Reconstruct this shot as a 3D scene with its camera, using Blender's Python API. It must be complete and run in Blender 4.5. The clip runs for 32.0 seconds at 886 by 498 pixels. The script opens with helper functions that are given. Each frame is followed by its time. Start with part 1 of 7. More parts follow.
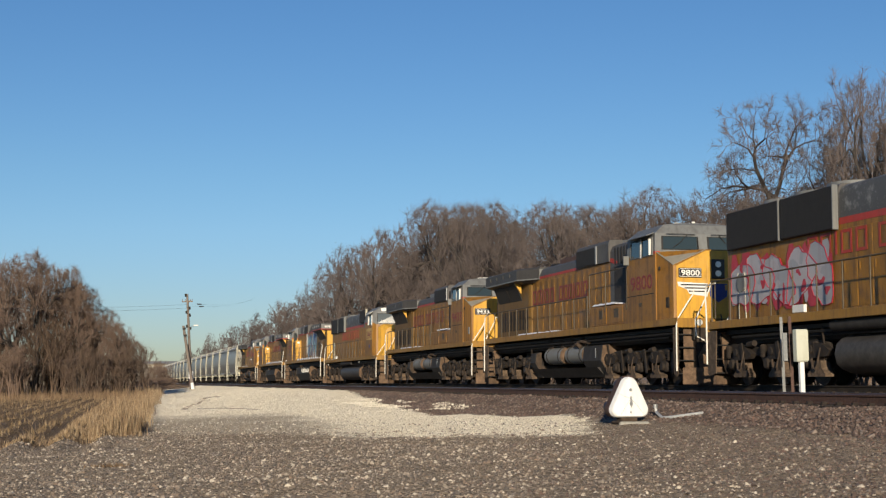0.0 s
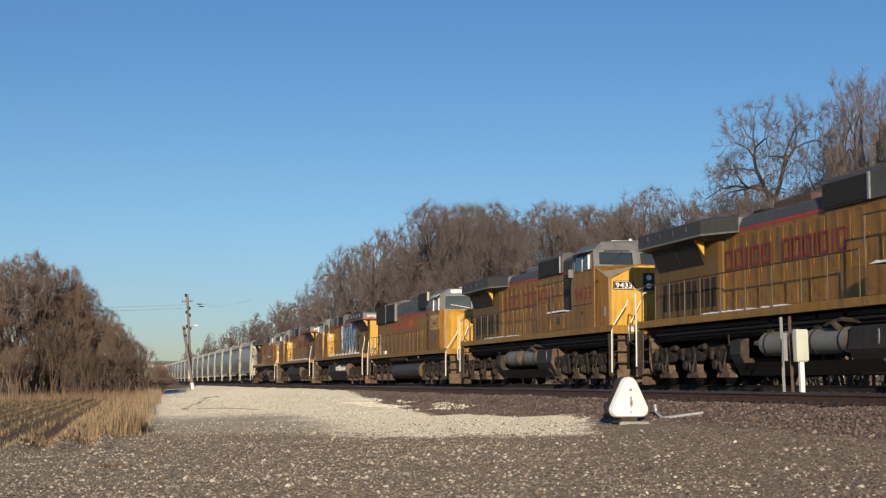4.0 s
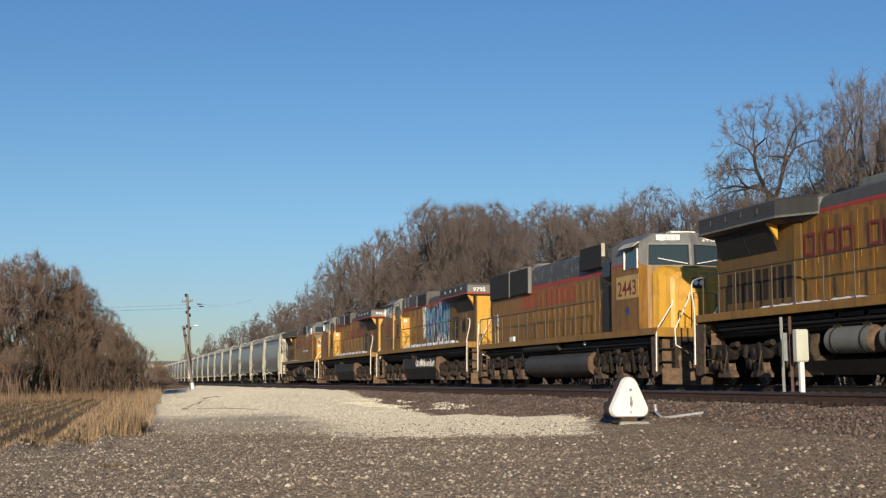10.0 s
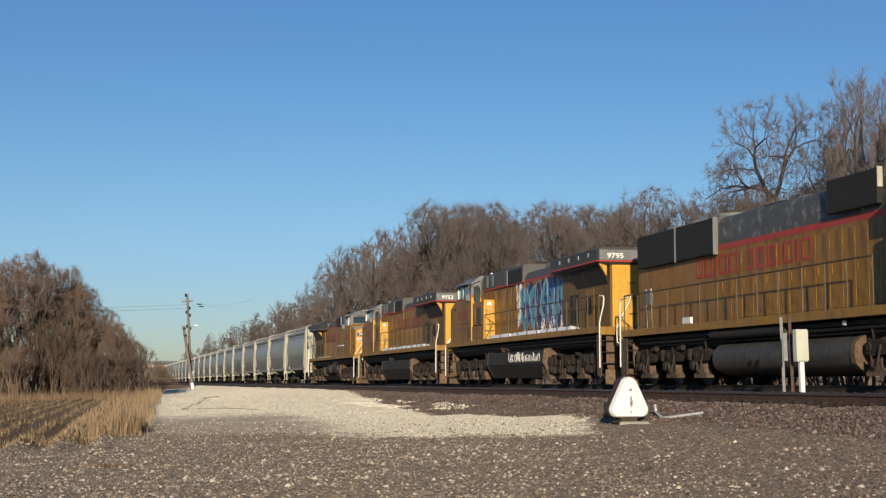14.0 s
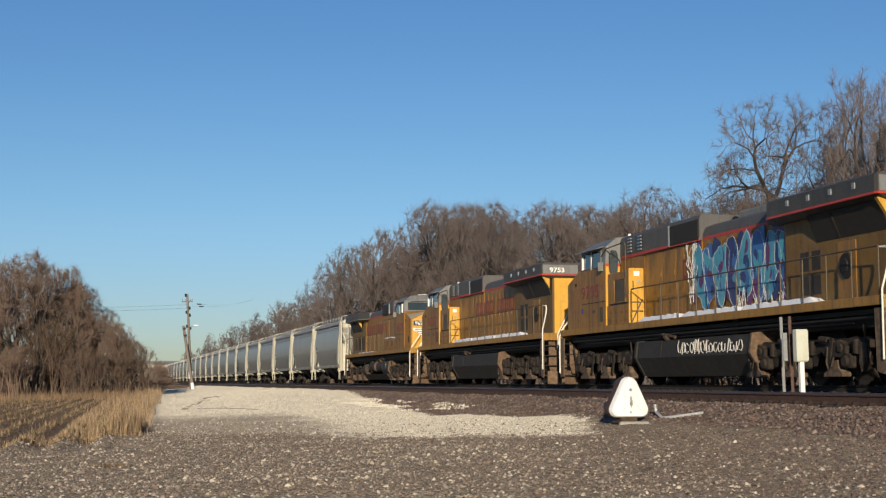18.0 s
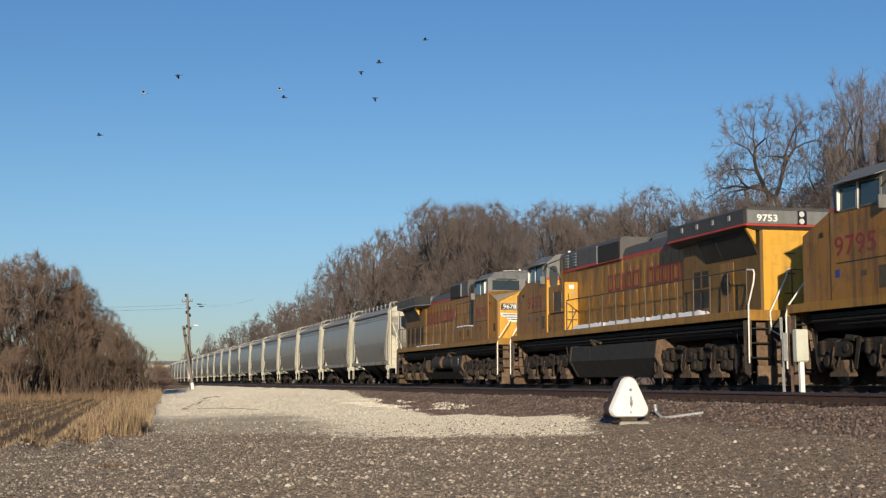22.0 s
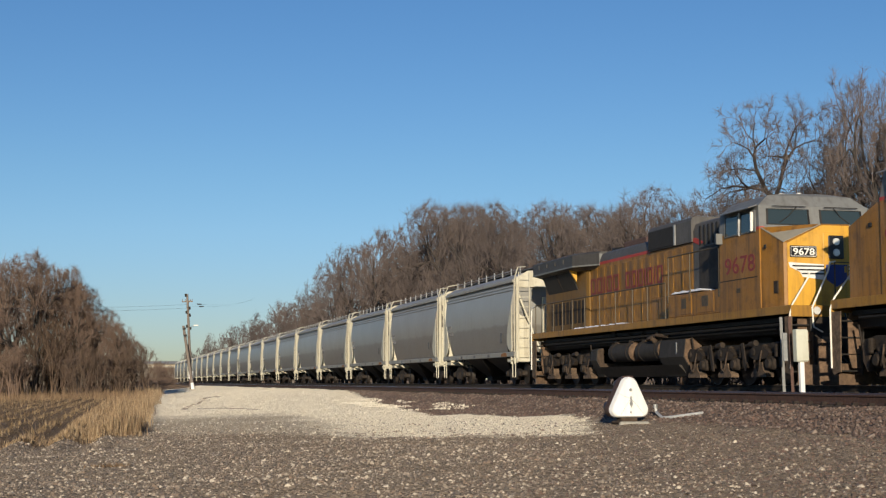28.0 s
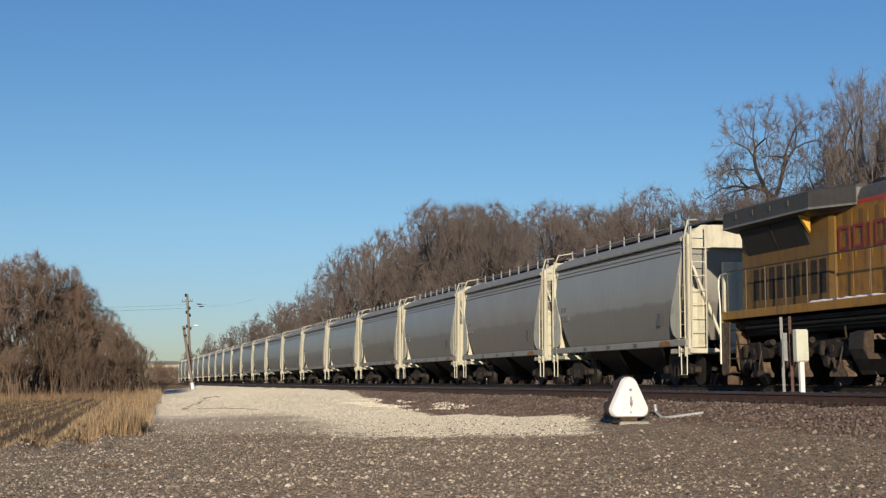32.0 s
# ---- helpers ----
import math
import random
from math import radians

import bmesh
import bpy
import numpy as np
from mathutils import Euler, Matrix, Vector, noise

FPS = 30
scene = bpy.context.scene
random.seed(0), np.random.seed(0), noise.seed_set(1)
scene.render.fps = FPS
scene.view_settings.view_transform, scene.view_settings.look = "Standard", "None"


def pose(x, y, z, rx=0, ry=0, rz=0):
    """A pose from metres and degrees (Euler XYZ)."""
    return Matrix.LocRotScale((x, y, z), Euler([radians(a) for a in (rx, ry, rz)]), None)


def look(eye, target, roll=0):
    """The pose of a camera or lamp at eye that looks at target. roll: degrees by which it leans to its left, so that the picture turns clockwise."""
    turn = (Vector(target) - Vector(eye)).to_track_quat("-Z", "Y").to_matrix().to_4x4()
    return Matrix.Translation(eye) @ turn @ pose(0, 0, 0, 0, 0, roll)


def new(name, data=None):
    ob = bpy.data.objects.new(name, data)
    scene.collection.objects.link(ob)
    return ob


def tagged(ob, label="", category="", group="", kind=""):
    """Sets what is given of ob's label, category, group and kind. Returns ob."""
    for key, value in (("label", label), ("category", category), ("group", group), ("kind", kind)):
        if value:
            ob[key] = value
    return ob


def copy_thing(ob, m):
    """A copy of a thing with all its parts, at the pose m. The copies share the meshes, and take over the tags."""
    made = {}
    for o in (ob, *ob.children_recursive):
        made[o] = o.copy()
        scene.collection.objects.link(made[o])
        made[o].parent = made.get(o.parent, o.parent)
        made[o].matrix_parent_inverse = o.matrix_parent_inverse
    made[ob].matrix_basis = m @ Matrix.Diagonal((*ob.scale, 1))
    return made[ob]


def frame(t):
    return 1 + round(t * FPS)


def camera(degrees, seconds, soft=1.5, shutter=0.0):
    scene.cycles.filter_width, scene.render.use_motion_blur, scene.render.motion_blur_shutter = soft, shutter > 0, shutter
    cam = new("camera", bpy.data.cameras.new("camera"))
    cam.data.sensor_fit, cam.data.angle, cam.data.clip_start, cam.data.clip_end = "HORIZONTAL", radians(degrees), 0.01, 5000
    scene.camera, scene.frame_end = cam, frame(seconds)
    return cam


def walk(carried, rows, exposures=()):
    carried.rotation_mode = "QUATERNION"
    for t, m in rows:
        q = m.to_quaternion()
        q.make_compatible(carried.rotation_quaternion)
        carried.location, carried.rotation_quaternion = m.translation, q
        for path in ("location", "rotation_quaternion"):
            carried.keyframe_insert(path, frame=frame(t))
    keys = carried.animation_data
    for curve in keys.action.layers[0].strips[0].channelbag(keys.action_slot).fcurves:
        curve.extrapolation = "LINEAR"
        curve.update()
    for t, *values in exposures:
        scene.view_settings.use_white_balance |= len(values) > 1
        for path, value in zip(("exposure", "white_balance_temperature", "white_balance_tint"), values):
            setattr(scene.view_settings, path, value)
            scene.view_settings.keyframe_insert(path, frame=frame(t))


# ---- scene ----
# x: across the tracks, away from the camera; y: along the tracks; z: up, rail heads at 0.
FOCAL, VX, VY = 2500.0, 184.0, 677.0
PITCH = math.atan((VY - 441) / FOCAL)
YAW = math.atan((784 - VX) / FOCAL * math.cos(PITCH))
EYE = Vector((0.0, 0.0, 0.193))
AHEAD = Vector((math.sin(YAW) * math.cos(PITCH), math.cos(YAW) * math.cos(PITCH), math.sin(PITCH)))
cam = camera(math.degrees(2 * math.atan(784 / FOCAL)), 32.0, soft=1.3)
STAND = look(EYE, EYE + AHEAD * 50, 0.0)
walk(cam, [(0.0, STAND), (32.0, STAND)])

# ---- light ----
SUN_EL, SUN_AZ = radians(12.3), radians(195.9)
world = bpy.data.worlds.new("sky")
scene.world = world
world.use_nodes = True
wt = world.node_tree
sky = wt.nodes.new("ShaderNodeTexSky")
sky.sky_type, sky.sun_disc, sky.sun_elevation, sky.sun_rotation = "NISHITA", False, SUN_EL, SUN_AZ
sky.altitude, sky.air_density, sky.dust_density, sky.ozone_density = 200, 1.0, 0.2, 1.4
wt.nodes["Background"].inputs["Strength"].default_value = 0.078
tone = wt.nodes.new("ShaderNodeHueSaturation")
tone.inputs["Saturation"].default_value, tone.inputs["Hue"].default_value = 1.22, 0.5
wt.links.new(sky.outputs["Color"], tone.inputs["Color"])
tint = wt.nodes.new("ShaderNodeVectorMath")
tint.operation = "MULTIPLY"
tint.inputs[1].default_value = (0.74, 0.95, 1.17)
# hazier, bluer air low over the horizon
up_axis = wt.nodes.new("ShaderNodeTexCoord")
split_up = wt.nodes.new("ShaderNodeSeparateXYZ")
wt.links.new(up_axis.outputs["Generated"], split_up.inputs[0])
low_air = wt.nodes.new("ShaderNodeMapRange")
low_air.interpolation_type = "SMOOTHSTEP"
wt.links.new(split_up.outputs[2], low_air.inputs["Value"])
low_air.inputs["From Min"].default_value, low_air.inputs["From Max"].default_value = -0.02, 0.16
air_tint = wt.nodes.new("ShaderNodeMix")
air_tint.data_type = "RGBA"
wt.links.new(low_air.outputs["Result"], air_tint.inputs["Factor"])
air_tint.inputs[6].default_value, air_tint.inputs[7].default_value = (0.62, 0.79, 1.46, 1), (0.745, 0.955, 1.29, 1)
wt.links.new(air_tint.outputs[2], tint.inputs[1])
wt.links.new(tone.outputs["Color"], tint.inputs[0])
wt.links.new(tint.outputs[0], wt.nodes["Background"].inputs["Color"])
sun_data = bpy.data.lights.new("sun", "SUN")
sun_data.energy, sun_data.angle, sun_data.color = 5.0, radians(0.53), (1.0, 0.86, 0.66)
sun = new("sun", sun_data)
SUN_DIR = Vector((math.sin(SUN_AZ) * math.cos(SUN_EL), math.cos(SUN_AZ) * math.cos(SUN_EL), math.sin(SUN_EL)))
sun.matrix_world = look(SUN_DIR * 100, (0, 0, 0))
scene.view_settings.exposure = 0.07

# ---- materials ----
def nodes_of(name, rough=0.7, metal=0.0):
    m = bpy.data.materials.new(name)
    m.use_nodes = True
    b = m.node_tree.nodes["Principled BSDF"]
    b.inputs["Roughness"].default_value, b.inputs["Metallic"].default_value = rough, metal
    return m, m.node_tree, b


def node(nt, kind, **inputs):
    n = nt.nodes.new(kind)
    for key, value in inputs.items():
        sock = n.inputs[int(key[1:])] if key[0] == "i" and key[1:].isdigit() else n.inputs[key]
        if hasattr(value, "is_output"):
            nt.links.new(value, sock)
        else:
            sock.default_value = value
    return n


def math_node(nt, op, a, b=0.0, c=0.0, clamp=False):
    n = nt.nodes.new("ShaderNodeMath")
    n.operation, n.use_clamp = op, clamp
    for sock, value in zip(n.inputs, (a, b, c)):
        if hasattr(value, "is_output"):
            nt.links.new(value, sock)
        else:
            sock.default_value = value
    return n.outputs[0]


def ramp(nt, value, lo, hi):
    n = nt.nodes.new("ShaderNodeMapRange")
    n.interpolation_type = "SMOOTHSTEP"
    nt.links.new(value, n.inputs["Value"])
    n.inputs["From Min"].default_value, n.inputs["From Max"].default_value = lo, hi
    return n.outputs["Result"]


def mix(nt, fac, a, b):
    n = nt.nodes.new("ShaderNodeMix")
    n.data_type = "RGBA"
    for sock, value in ((n.inputs["Factor"], fac), (n.inputs[6], a), (n.inputs[7], b)):
        if hasattr(value, "is_output"):
            nt.links.new(value, sock)
        elif isinstance(value, tuple):
            sock.default_value = (*value, 1) if len(value) == 3 else value
        else:
            sock.default_value = value
    return n.outputs[2]


def noise_of(nt, vec, scale, detail=4.0, rough=0.6, stretch=None):
    if stretch:
        mp = nt.nodes.new("ShaderNodeMapping")
        nt.links.new(vec, mp.inputs["Vector"])
        mp.inputs["Scale"].default_value = stretch
        vec = mp.outputs["Vector"]
    n = node(nt, "ShaderNodeTexNoise", Scale=scale, Detail=detail, Roughness=rough)
    nt.links.new(vec, n.inputs["Vector"])
    return n.outputs["Fac"]


def bump(nt, b, height, strength, distance):
    n = node(nt, "ShaderNodeBump", Strength=strength, Distance=distance, Height=height)
    nt.links.new(n.outputs["Normal"], b.inputs["Normal"])


def painted(name, col, dirt=(0.09, 0.065, 0.045), rough=0.5, amount=0.45, fade=0.25, streak=True, varied=0.0, metal=0.0):
    """Paint with rain streaks, road dirt and faded patches, in the thing's own space."""
    m, nt, b = nodes_of(name, rough, metal)
    vec = nt.nodes.new("ShaderNodeTexCoord").outputs["Object"]
    big = noise_of(nt, vec, 0.7, 5, 0.65)
    fine = noise_of(nt, vec, 14, 4, 0.7)
    run = noise_of(nt, vec, 1.0, 4, 0.6, (5.0, 5.0, 0.45))
    pale = tuple(min(1.0, 0.75 * c + 0.25 * (sum(col) / 3) + 0.04) for c in col)
    base = mix(nt, math_node(nt, "MULTIPLY", ramp(nt, big, 0.45, 0.75), fade), col, pale)
    if varied:
        rnd = nt.nodes.new("ShaderNodeObjectInfo").outputs["Random"]
        dim = math_node(nt, "MULTIPLY_ADD", rnd, varied, 1.0 - varied)
        sc = nt.nodes.new("ShaderNodeVectorMath")
        sc.operation = "SCALE"
        nt.links.new(base, sc.inputs[0])
        nt.links.new(dim, sc.inputs["Scale"])
        base = sc.outputs[0]
    blot = noise_of(nt, vec, 2.6, 4, 0.65)
    base = mix(nt, math_node(nt, "MULTIPLY", ramp(nt, blot, 0.5, 0.72), amount * 0.55), base, dirt)
    if streak:
        soil = math_node(nt, "MULTIPLY", ramp(nt, run, 0.42, 0.78), amount)
        base = mix(nt, soil, base, dirt)
    spots = math_node(nt, "MULTIPLY", ramp(nt, fine, 0.55, 0.8), amount * 0.6)
    base = mix(nt, spots, base, tuple(c * 0.8 for c in dirt))
    nt.links.new(base, b.inputs["Base Color"])
    nt.links.new(math_node(nt, "MULTIPLY_ADD", fine, 0.35, rough - 0.15), b.inputs["Roughness"])
    bump(nt, b, fine, 0.15, 0.004)
    return m


def plain(name, col, rough=0.6, metal=0.0, grain=8.0, depth=0.25):
    m, nt, b = nodes_of(name, rough, metal)
    vec = nt.nodes.new("ShaderNodeTexCoord").outputs["Object"]
    g1, g2 = noise_of(nt, vec, grain, 5, 0.7), noise_of(nt, vec, grain * 0.15, 3)
    d = mix(nt, ramp(nt, g1, 0.3, 0.75), tuple(c * (1 - depth) for c in col), tuple(min(1, c * (1 + depth)) for c in col))
    d = mix(nt, math_node(nt, "MULTIPLY", ramp(nt, g2, 0.4, 0.7), 0.4), d, tuple(c * (1 - depth * 1.4) for c in col))
    nt.links.new(d, b.inputs["Base Color"])
    bump(nt, b, g1, 0.2, 0.01)
    return m


# Sun and shade are put into the yellow: lighter ends, darker grimy sides.
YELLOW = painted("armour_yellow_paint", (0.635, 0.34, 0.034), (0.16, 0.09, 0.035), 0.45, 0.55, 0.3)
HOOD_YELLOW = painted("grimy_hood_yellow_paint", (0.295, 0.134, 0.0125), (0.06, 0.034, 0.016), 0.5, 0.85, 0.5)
REAR_YELLOW = painted("sooty_rear_yellow_paint", (0.17, 0.09, 0.014), (0.05, 0.033, 0.02), 0.6, 0.75, 0.3)
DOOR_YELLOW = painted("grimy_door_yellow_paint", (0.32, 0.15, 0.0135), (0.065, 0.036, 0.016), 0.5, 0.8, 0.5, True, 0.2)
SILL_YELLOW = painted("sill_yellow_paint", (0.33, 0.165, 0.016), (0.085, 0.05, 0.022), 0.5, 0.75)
GREY = painted("grey_roof_paint", (0.17, 0.175, 0.17), (0.07, 0.06, 0.05), 0.55, 0.55, 0.3)
SCUFFED = painted("scuffed_grey_roof_paint", (0.07, 0.071, 0.072), (0.42, 0.42, 0.4), 0.6, 0.85, 0.4, False)
DUSTY_GREY = painted("dusty_nose_top_paint", (0.27, 0.245, 0.19), (0.14, 0.11, 0.075), 0.7, 0.5, 0.3, False)
# Hood-top grey; dirt and the dim grazing sun are both in this tone.
DARK_GREY = painted("sooty_grey_paint", (0.085, 0.08, 0.075), (0.04, 0.036, 0.032), 0.6, 0.6, 0.35)
RED = painted("red_stripe_paint", (0.42, 0.035, 0.02), (0.14, 0.05, 0.03), 0.5, 0.4)
STRIPE_RED = painted("orange_red_letter_paint", (0.4, 0.035, 0.018), (0.2, 0.08, 0.03), 0.5, 0.5)
LETTER_RED = painted("red_letter_paint", (0.2, 0.018, 0.017), (0.2, 0.08, 0.03), 0.5, 0.45)
DUST = plain("dust_caked_steel", (0.066, 0.044, 0.029), 0.9, 0.0, 7, 0.55)
SHOE_DUST = plain("tan_caked_dust", (0.125, 0.085, 0.055), 0.95, 0.0, 7, 0.55)
DUSTY_FACE = plain("brown_road_dust", (0.15, 0.096, 0.06), 0.95, 0.0, 6, 0.4)
DARK_WING = painted("sooty_wing_paint", (0.053, 0.05, 0.047), (0.03, 0.027, 0.025), 0.6, 0.6, 0.35)
WHEEL = plain("dark_wheel_steel", (0.025, 0.019, 0.015), 0.7, 0.0, 8, 0.5)
DARK = plain("dirty_black_steel", (0.011, 0.0095, 0.008), 0.7, 0.0, 9, 0.5)
TRUCK = plain("dusty_brown_running_gear", (0.027, 0.0185, 0.0125), 0.85, 0.0, 6, 0.6)
TANK = plain("dark_grey_tank_paint", (0.03, 0.0255, 0.0215), 0.75, 0.0, 5, 0.4)
ROUND_TANK = plain("grey_round_tank_paint", (0.065, 0.058, 0.051), 0.6, 0.0, 5, 0.4)
RESERVOIR = painted("grey_reservoir_paint", (0.2, 0.2, 0.185), (0.17, 0.115, 0.07), 0.55, 0.7, 0.3, False)
GRILLE = plain("dark_intake_mesh", (0.019, 0.016, 0.013), 0.75, 0.0, 30, 0.4)
RAIL_WHITE = painted("white_handrail_paint", (0.78, 0.75, 0.66), (0.3, 0.24, 0.16), 0.45, 0.3, 0.1, False)
HAND_DARK = plain("worn_handrail_paint", (0.085, 0.062, 0.034), 0.6, 0.0, 12, 0.4)
BLACK = plain("black_board", (0.012, 0.012, 0.013), 0.35, 0.0, 10, 0.2)
NUMBER_WHITE = plain("white_numerals", (0.82, 0.8, 0.74), 0.5, 0.0, 20, 0.08)
SNOW = plain("old_snow", (0.82, 0.84, 0.88), 0.55, 0.0, 12, 0.06)
BLUE = painted("emblem_blue_paint", (0.03, 0.05, 0.22), (0.06, 0.06, 0.08), 0.5, 0.4)
EMBLEM_WHITE = painted("emblem_white_paint", (0.72, 0.72, 0.7), (0.3, 0.25, 0.18), 0.5, 0.3)
STEEL = plain("worn_steel", (0.22, 0.2, 0.18), 0.4, 0.8, 10, 0.3)
LAMP = plain("headlamp_lens", (0.7, 0.7, 0.66), 0.15, 0.2, 20, 0.1)
SPRAY_BLUE = painted("spray_blue", (0.03, 0.14, 0.38), (0.03, 0.03, 0.12), 0.5, 0.6, 0.5)
SPRAY_TEAL = painted("spray_teal", (0.07, 0.32, 0.42), (0.05, 0.1, 0.25), 0.5, 0.5, 0.5)
SPRAY_PURPLE = painted("spray_purple", (0.13, 0.03, 0.12), (0.04, 0.03, 0.14), 0.5, 0.5)
SPRAY_PALE = painted("spray_pale", (0.6, 0.6, 0.58), (0.35, 0.25, 0.12), 0.5, 0.55)
SPRAY_NAVY = painted("spray_navy", (0.02, 0.035, 0.14), (0.02, 0.02, 0.05), 0.5, 0.5, 0.5)
SPRAY_RED = painted("spray_red", (0.45, 0.03, 0.05), (0.2, 0.04, 0.05), 0.5, 0.4)
SPRAY_SILVER = painted("spray_silver", (0.42, 0.4, 0.42), (0.3, 0.2, 0.2), 0.4, 0.45)
SPRAY_GREY = painted("spray_grey", (0.33, 0.34, 0.37), (0.25, 0.14, 0.14), 0.5, 0.5)
HOPPER_ROOF = painted("hopper_roof_grey", (0.27, 0.27, 0.27), (0.1, 0.09, 0.08), 0.6, 0.5, 0.3, False)
HOPPER_SILL = painted("hopper_sill_grey", (0.3, 0.295, 0.26), (0.16, 0.12, 0.09), 0.55, 0.5)
CREAM = painted("cream_end_paint", (0.57, 0.545, 0.43), (0.2, 0.155, 0.1), 0.5, 0.55, 0.2)
MARK = plain("dark_stencil", (0.13, 0.13, 0.135), 0.6, 0.0, 25, 0.3)
RAIL = plain("rusty_rail_side", (0.085, 0.043, 0.029), 0.8, 0.0, 20, 0.4)
BOX_PAINT = painted("weathered_box_paint", (0.56, 0.57, 0.48), (0.3, 0.28, 0.2), 0.5, 0.4, 0.15)
RAILHEAD = plain("rail_head_steel", (0.23, 0.2, 0.18), 0.35, 0.85, 30, 0.25)
TIE = plain("creosoted_tie", (0.026, 0.018, 0.014), 0.9, 0.0, 12, 0.45)
WOOD = plain("grey_pole_wood", (0.21, 0.175, 0.145), 0.9, 0.0, 6, 0.3)
WHITE_PAINT = painted("white_casing_paint", (0.82, 0.82, 0.8), (0.42, 0.38, 0.3), 0.45, 0.3, 0.1)
GALV = plain("galvanised_steel", (0.32, 0.33, 0.33), 0.5, 0.5, 14, 0.2)
PALE_GREY = plain("pale_grey_plastic", (0.5, 0.5, 0.48), 0.5, 0.0, 14, 0.15)
BANK = plain("winter_grass_bank", (0.3, 0.24, 0.165), 0.95, 0.0, 0.3, 0.3)
TAN_WALL = plain("faded_tan_cladding", (0.42, 0.36, 0.26), 0.8, 0.0, 0.5, 0.12)
TRUCK_RED = painted("red_truck_paint", (0.45, 0.04, 0.05), (0.2, 0.05, 0.05), 0.35, 0.2)
CONCRETE = plain("weathered_concrete", (0.36, 0.34, 0.29), 0.9, 0.0, 10, 0.25)
RUST_ORANGE = plain("orange_rust", (0.32, 0.15, 0.055), 0.9, 0.0, 14, 0.35)
RUSTY = plain("rust_red_post", (0.105, 0.06, 0.048), 0.8, 0.0, 14, 0.35)


def bark(name, col, var=0.3):
    m, nt, b = nodes_of(name, 0.95)
    vec = nt.nodes.new("ShaderNodeTexCoord").outputs["Object"]
    g = noise_of(nt, vec, 3.0, 5, 0.7, (1, 1, 0.4))
    rnd = nt.nodes.new("ShaderNodeObjectInfo").outputs["Random"]
    c = mix(nt, ramp(nt, g, 0.3, 0.7), tuple(v * 0.7 for v in col), tuple(v * 1.25 for v in col))
    c = mix(nt, math_node(nt, "MULTIPLY", rnd, var), c, tuple(v * w for v, w in zip(col, (1.3, 1.15, 1.0))))
    nt.links.new(c, b.inputs["Base Color"])
    return m


BARK = bark("grey_brown_bark", (0.043, 0.036, 0.032))
TWIG = bark("winter_twigs", (0.122, 0.099, 0.09))
TWIG_RED = bark("reddish_brush_twigs", (0.148, 0.104, 0.079))
BRUSH_TAN = bark("tan_brush_twigs", (0.1, 0.07, 0.05))


def pane(name, tint):
    m, nt, b = nodes_of(name, 0.06)
    b.inputs["Base Color"].default_value = (*tint, 1)
    b.inputs["IOR"].default_value = 1.5
    return m


def hopper_paint():
    """Grey car paint, darker below a wavering line half way up, with rain streaks; each car a little different."""
    m, nt, b = nodes_of("weathered_hopper_grey", 0.4)
    vec = nt.nodes.new("ShaderNodeTexCoord").outputs["Object"]
    sep = nt.nodes.new("ShaderNodeSeparateXYZ")
    nt.links.new(vec, sep.inputs[0])
    rnd = nt.nodes.new("ShaderNodeObjectInfo").outputs["Random"]
    big, fine = noise_of(nt, vec, 0.6, 4, 0.6), noise_of(nt, vec, 12, 4, 0.7)
    run = noise_of(nt, vec, 1.0, 4, 0.6, (4.0, 4.0, 0.3))
    c = mix(nt, rnd, (0.25, 0.255, 0.25), (0.31, 0.3, 0.27))
    c = mix(nt, math_node(nt, "MULTIPLY", ramp(nt, rnd, 0.62, 0.72), 0.55), c, (0.23, 0.19, 0.155))
    c = mix(nt, math_node(nt, "MULTIPLY", ramp(nt, big, 0.4, 0.7), 0.3), c, (0.34, 0.34, 0.33))
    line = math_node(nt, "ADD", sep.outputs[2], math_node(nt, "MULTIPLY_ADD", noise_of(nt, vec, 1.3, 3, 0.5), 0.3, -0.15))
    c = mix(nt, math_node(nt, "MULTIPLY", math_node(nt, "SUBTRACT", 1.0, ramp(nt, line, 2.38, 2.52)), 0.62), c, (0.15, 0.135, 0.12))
    c = mix(nt, math_node(nt, "MULTIPLY", ramp(nt, run, 0.5, 0.78), 0.35), c, (0.14, 0.125, 0.105))
    c = mix(nt, math_node(nt, "MULTIPLY", ramp(nt, run, 0.66, 0.8), 0.4), c, (0.42, 0.42, 0.4))
    c = mix(nt, math_node(nt, "MULTIPLY", ramp(nt, fine, 0.6, 0.8), 0.25), c, (0.12, 0.09, 0.07))
    nt.links.new(c, b.inputs["Base Color"])
    nt.links.new(math_node(nt, "MULTIPLY_ADD", fine, 0.3, 0.25), b.inputs["Roughness"])
    bump(nt, b, noise_of(nt, vec, 0.9, 2, 0.5), 0.25, 0.03)
    return m


HOPPER = hopper_paint()
GLASS = pane("dark_cab_glass", (0.03, 0.045, 0.05))


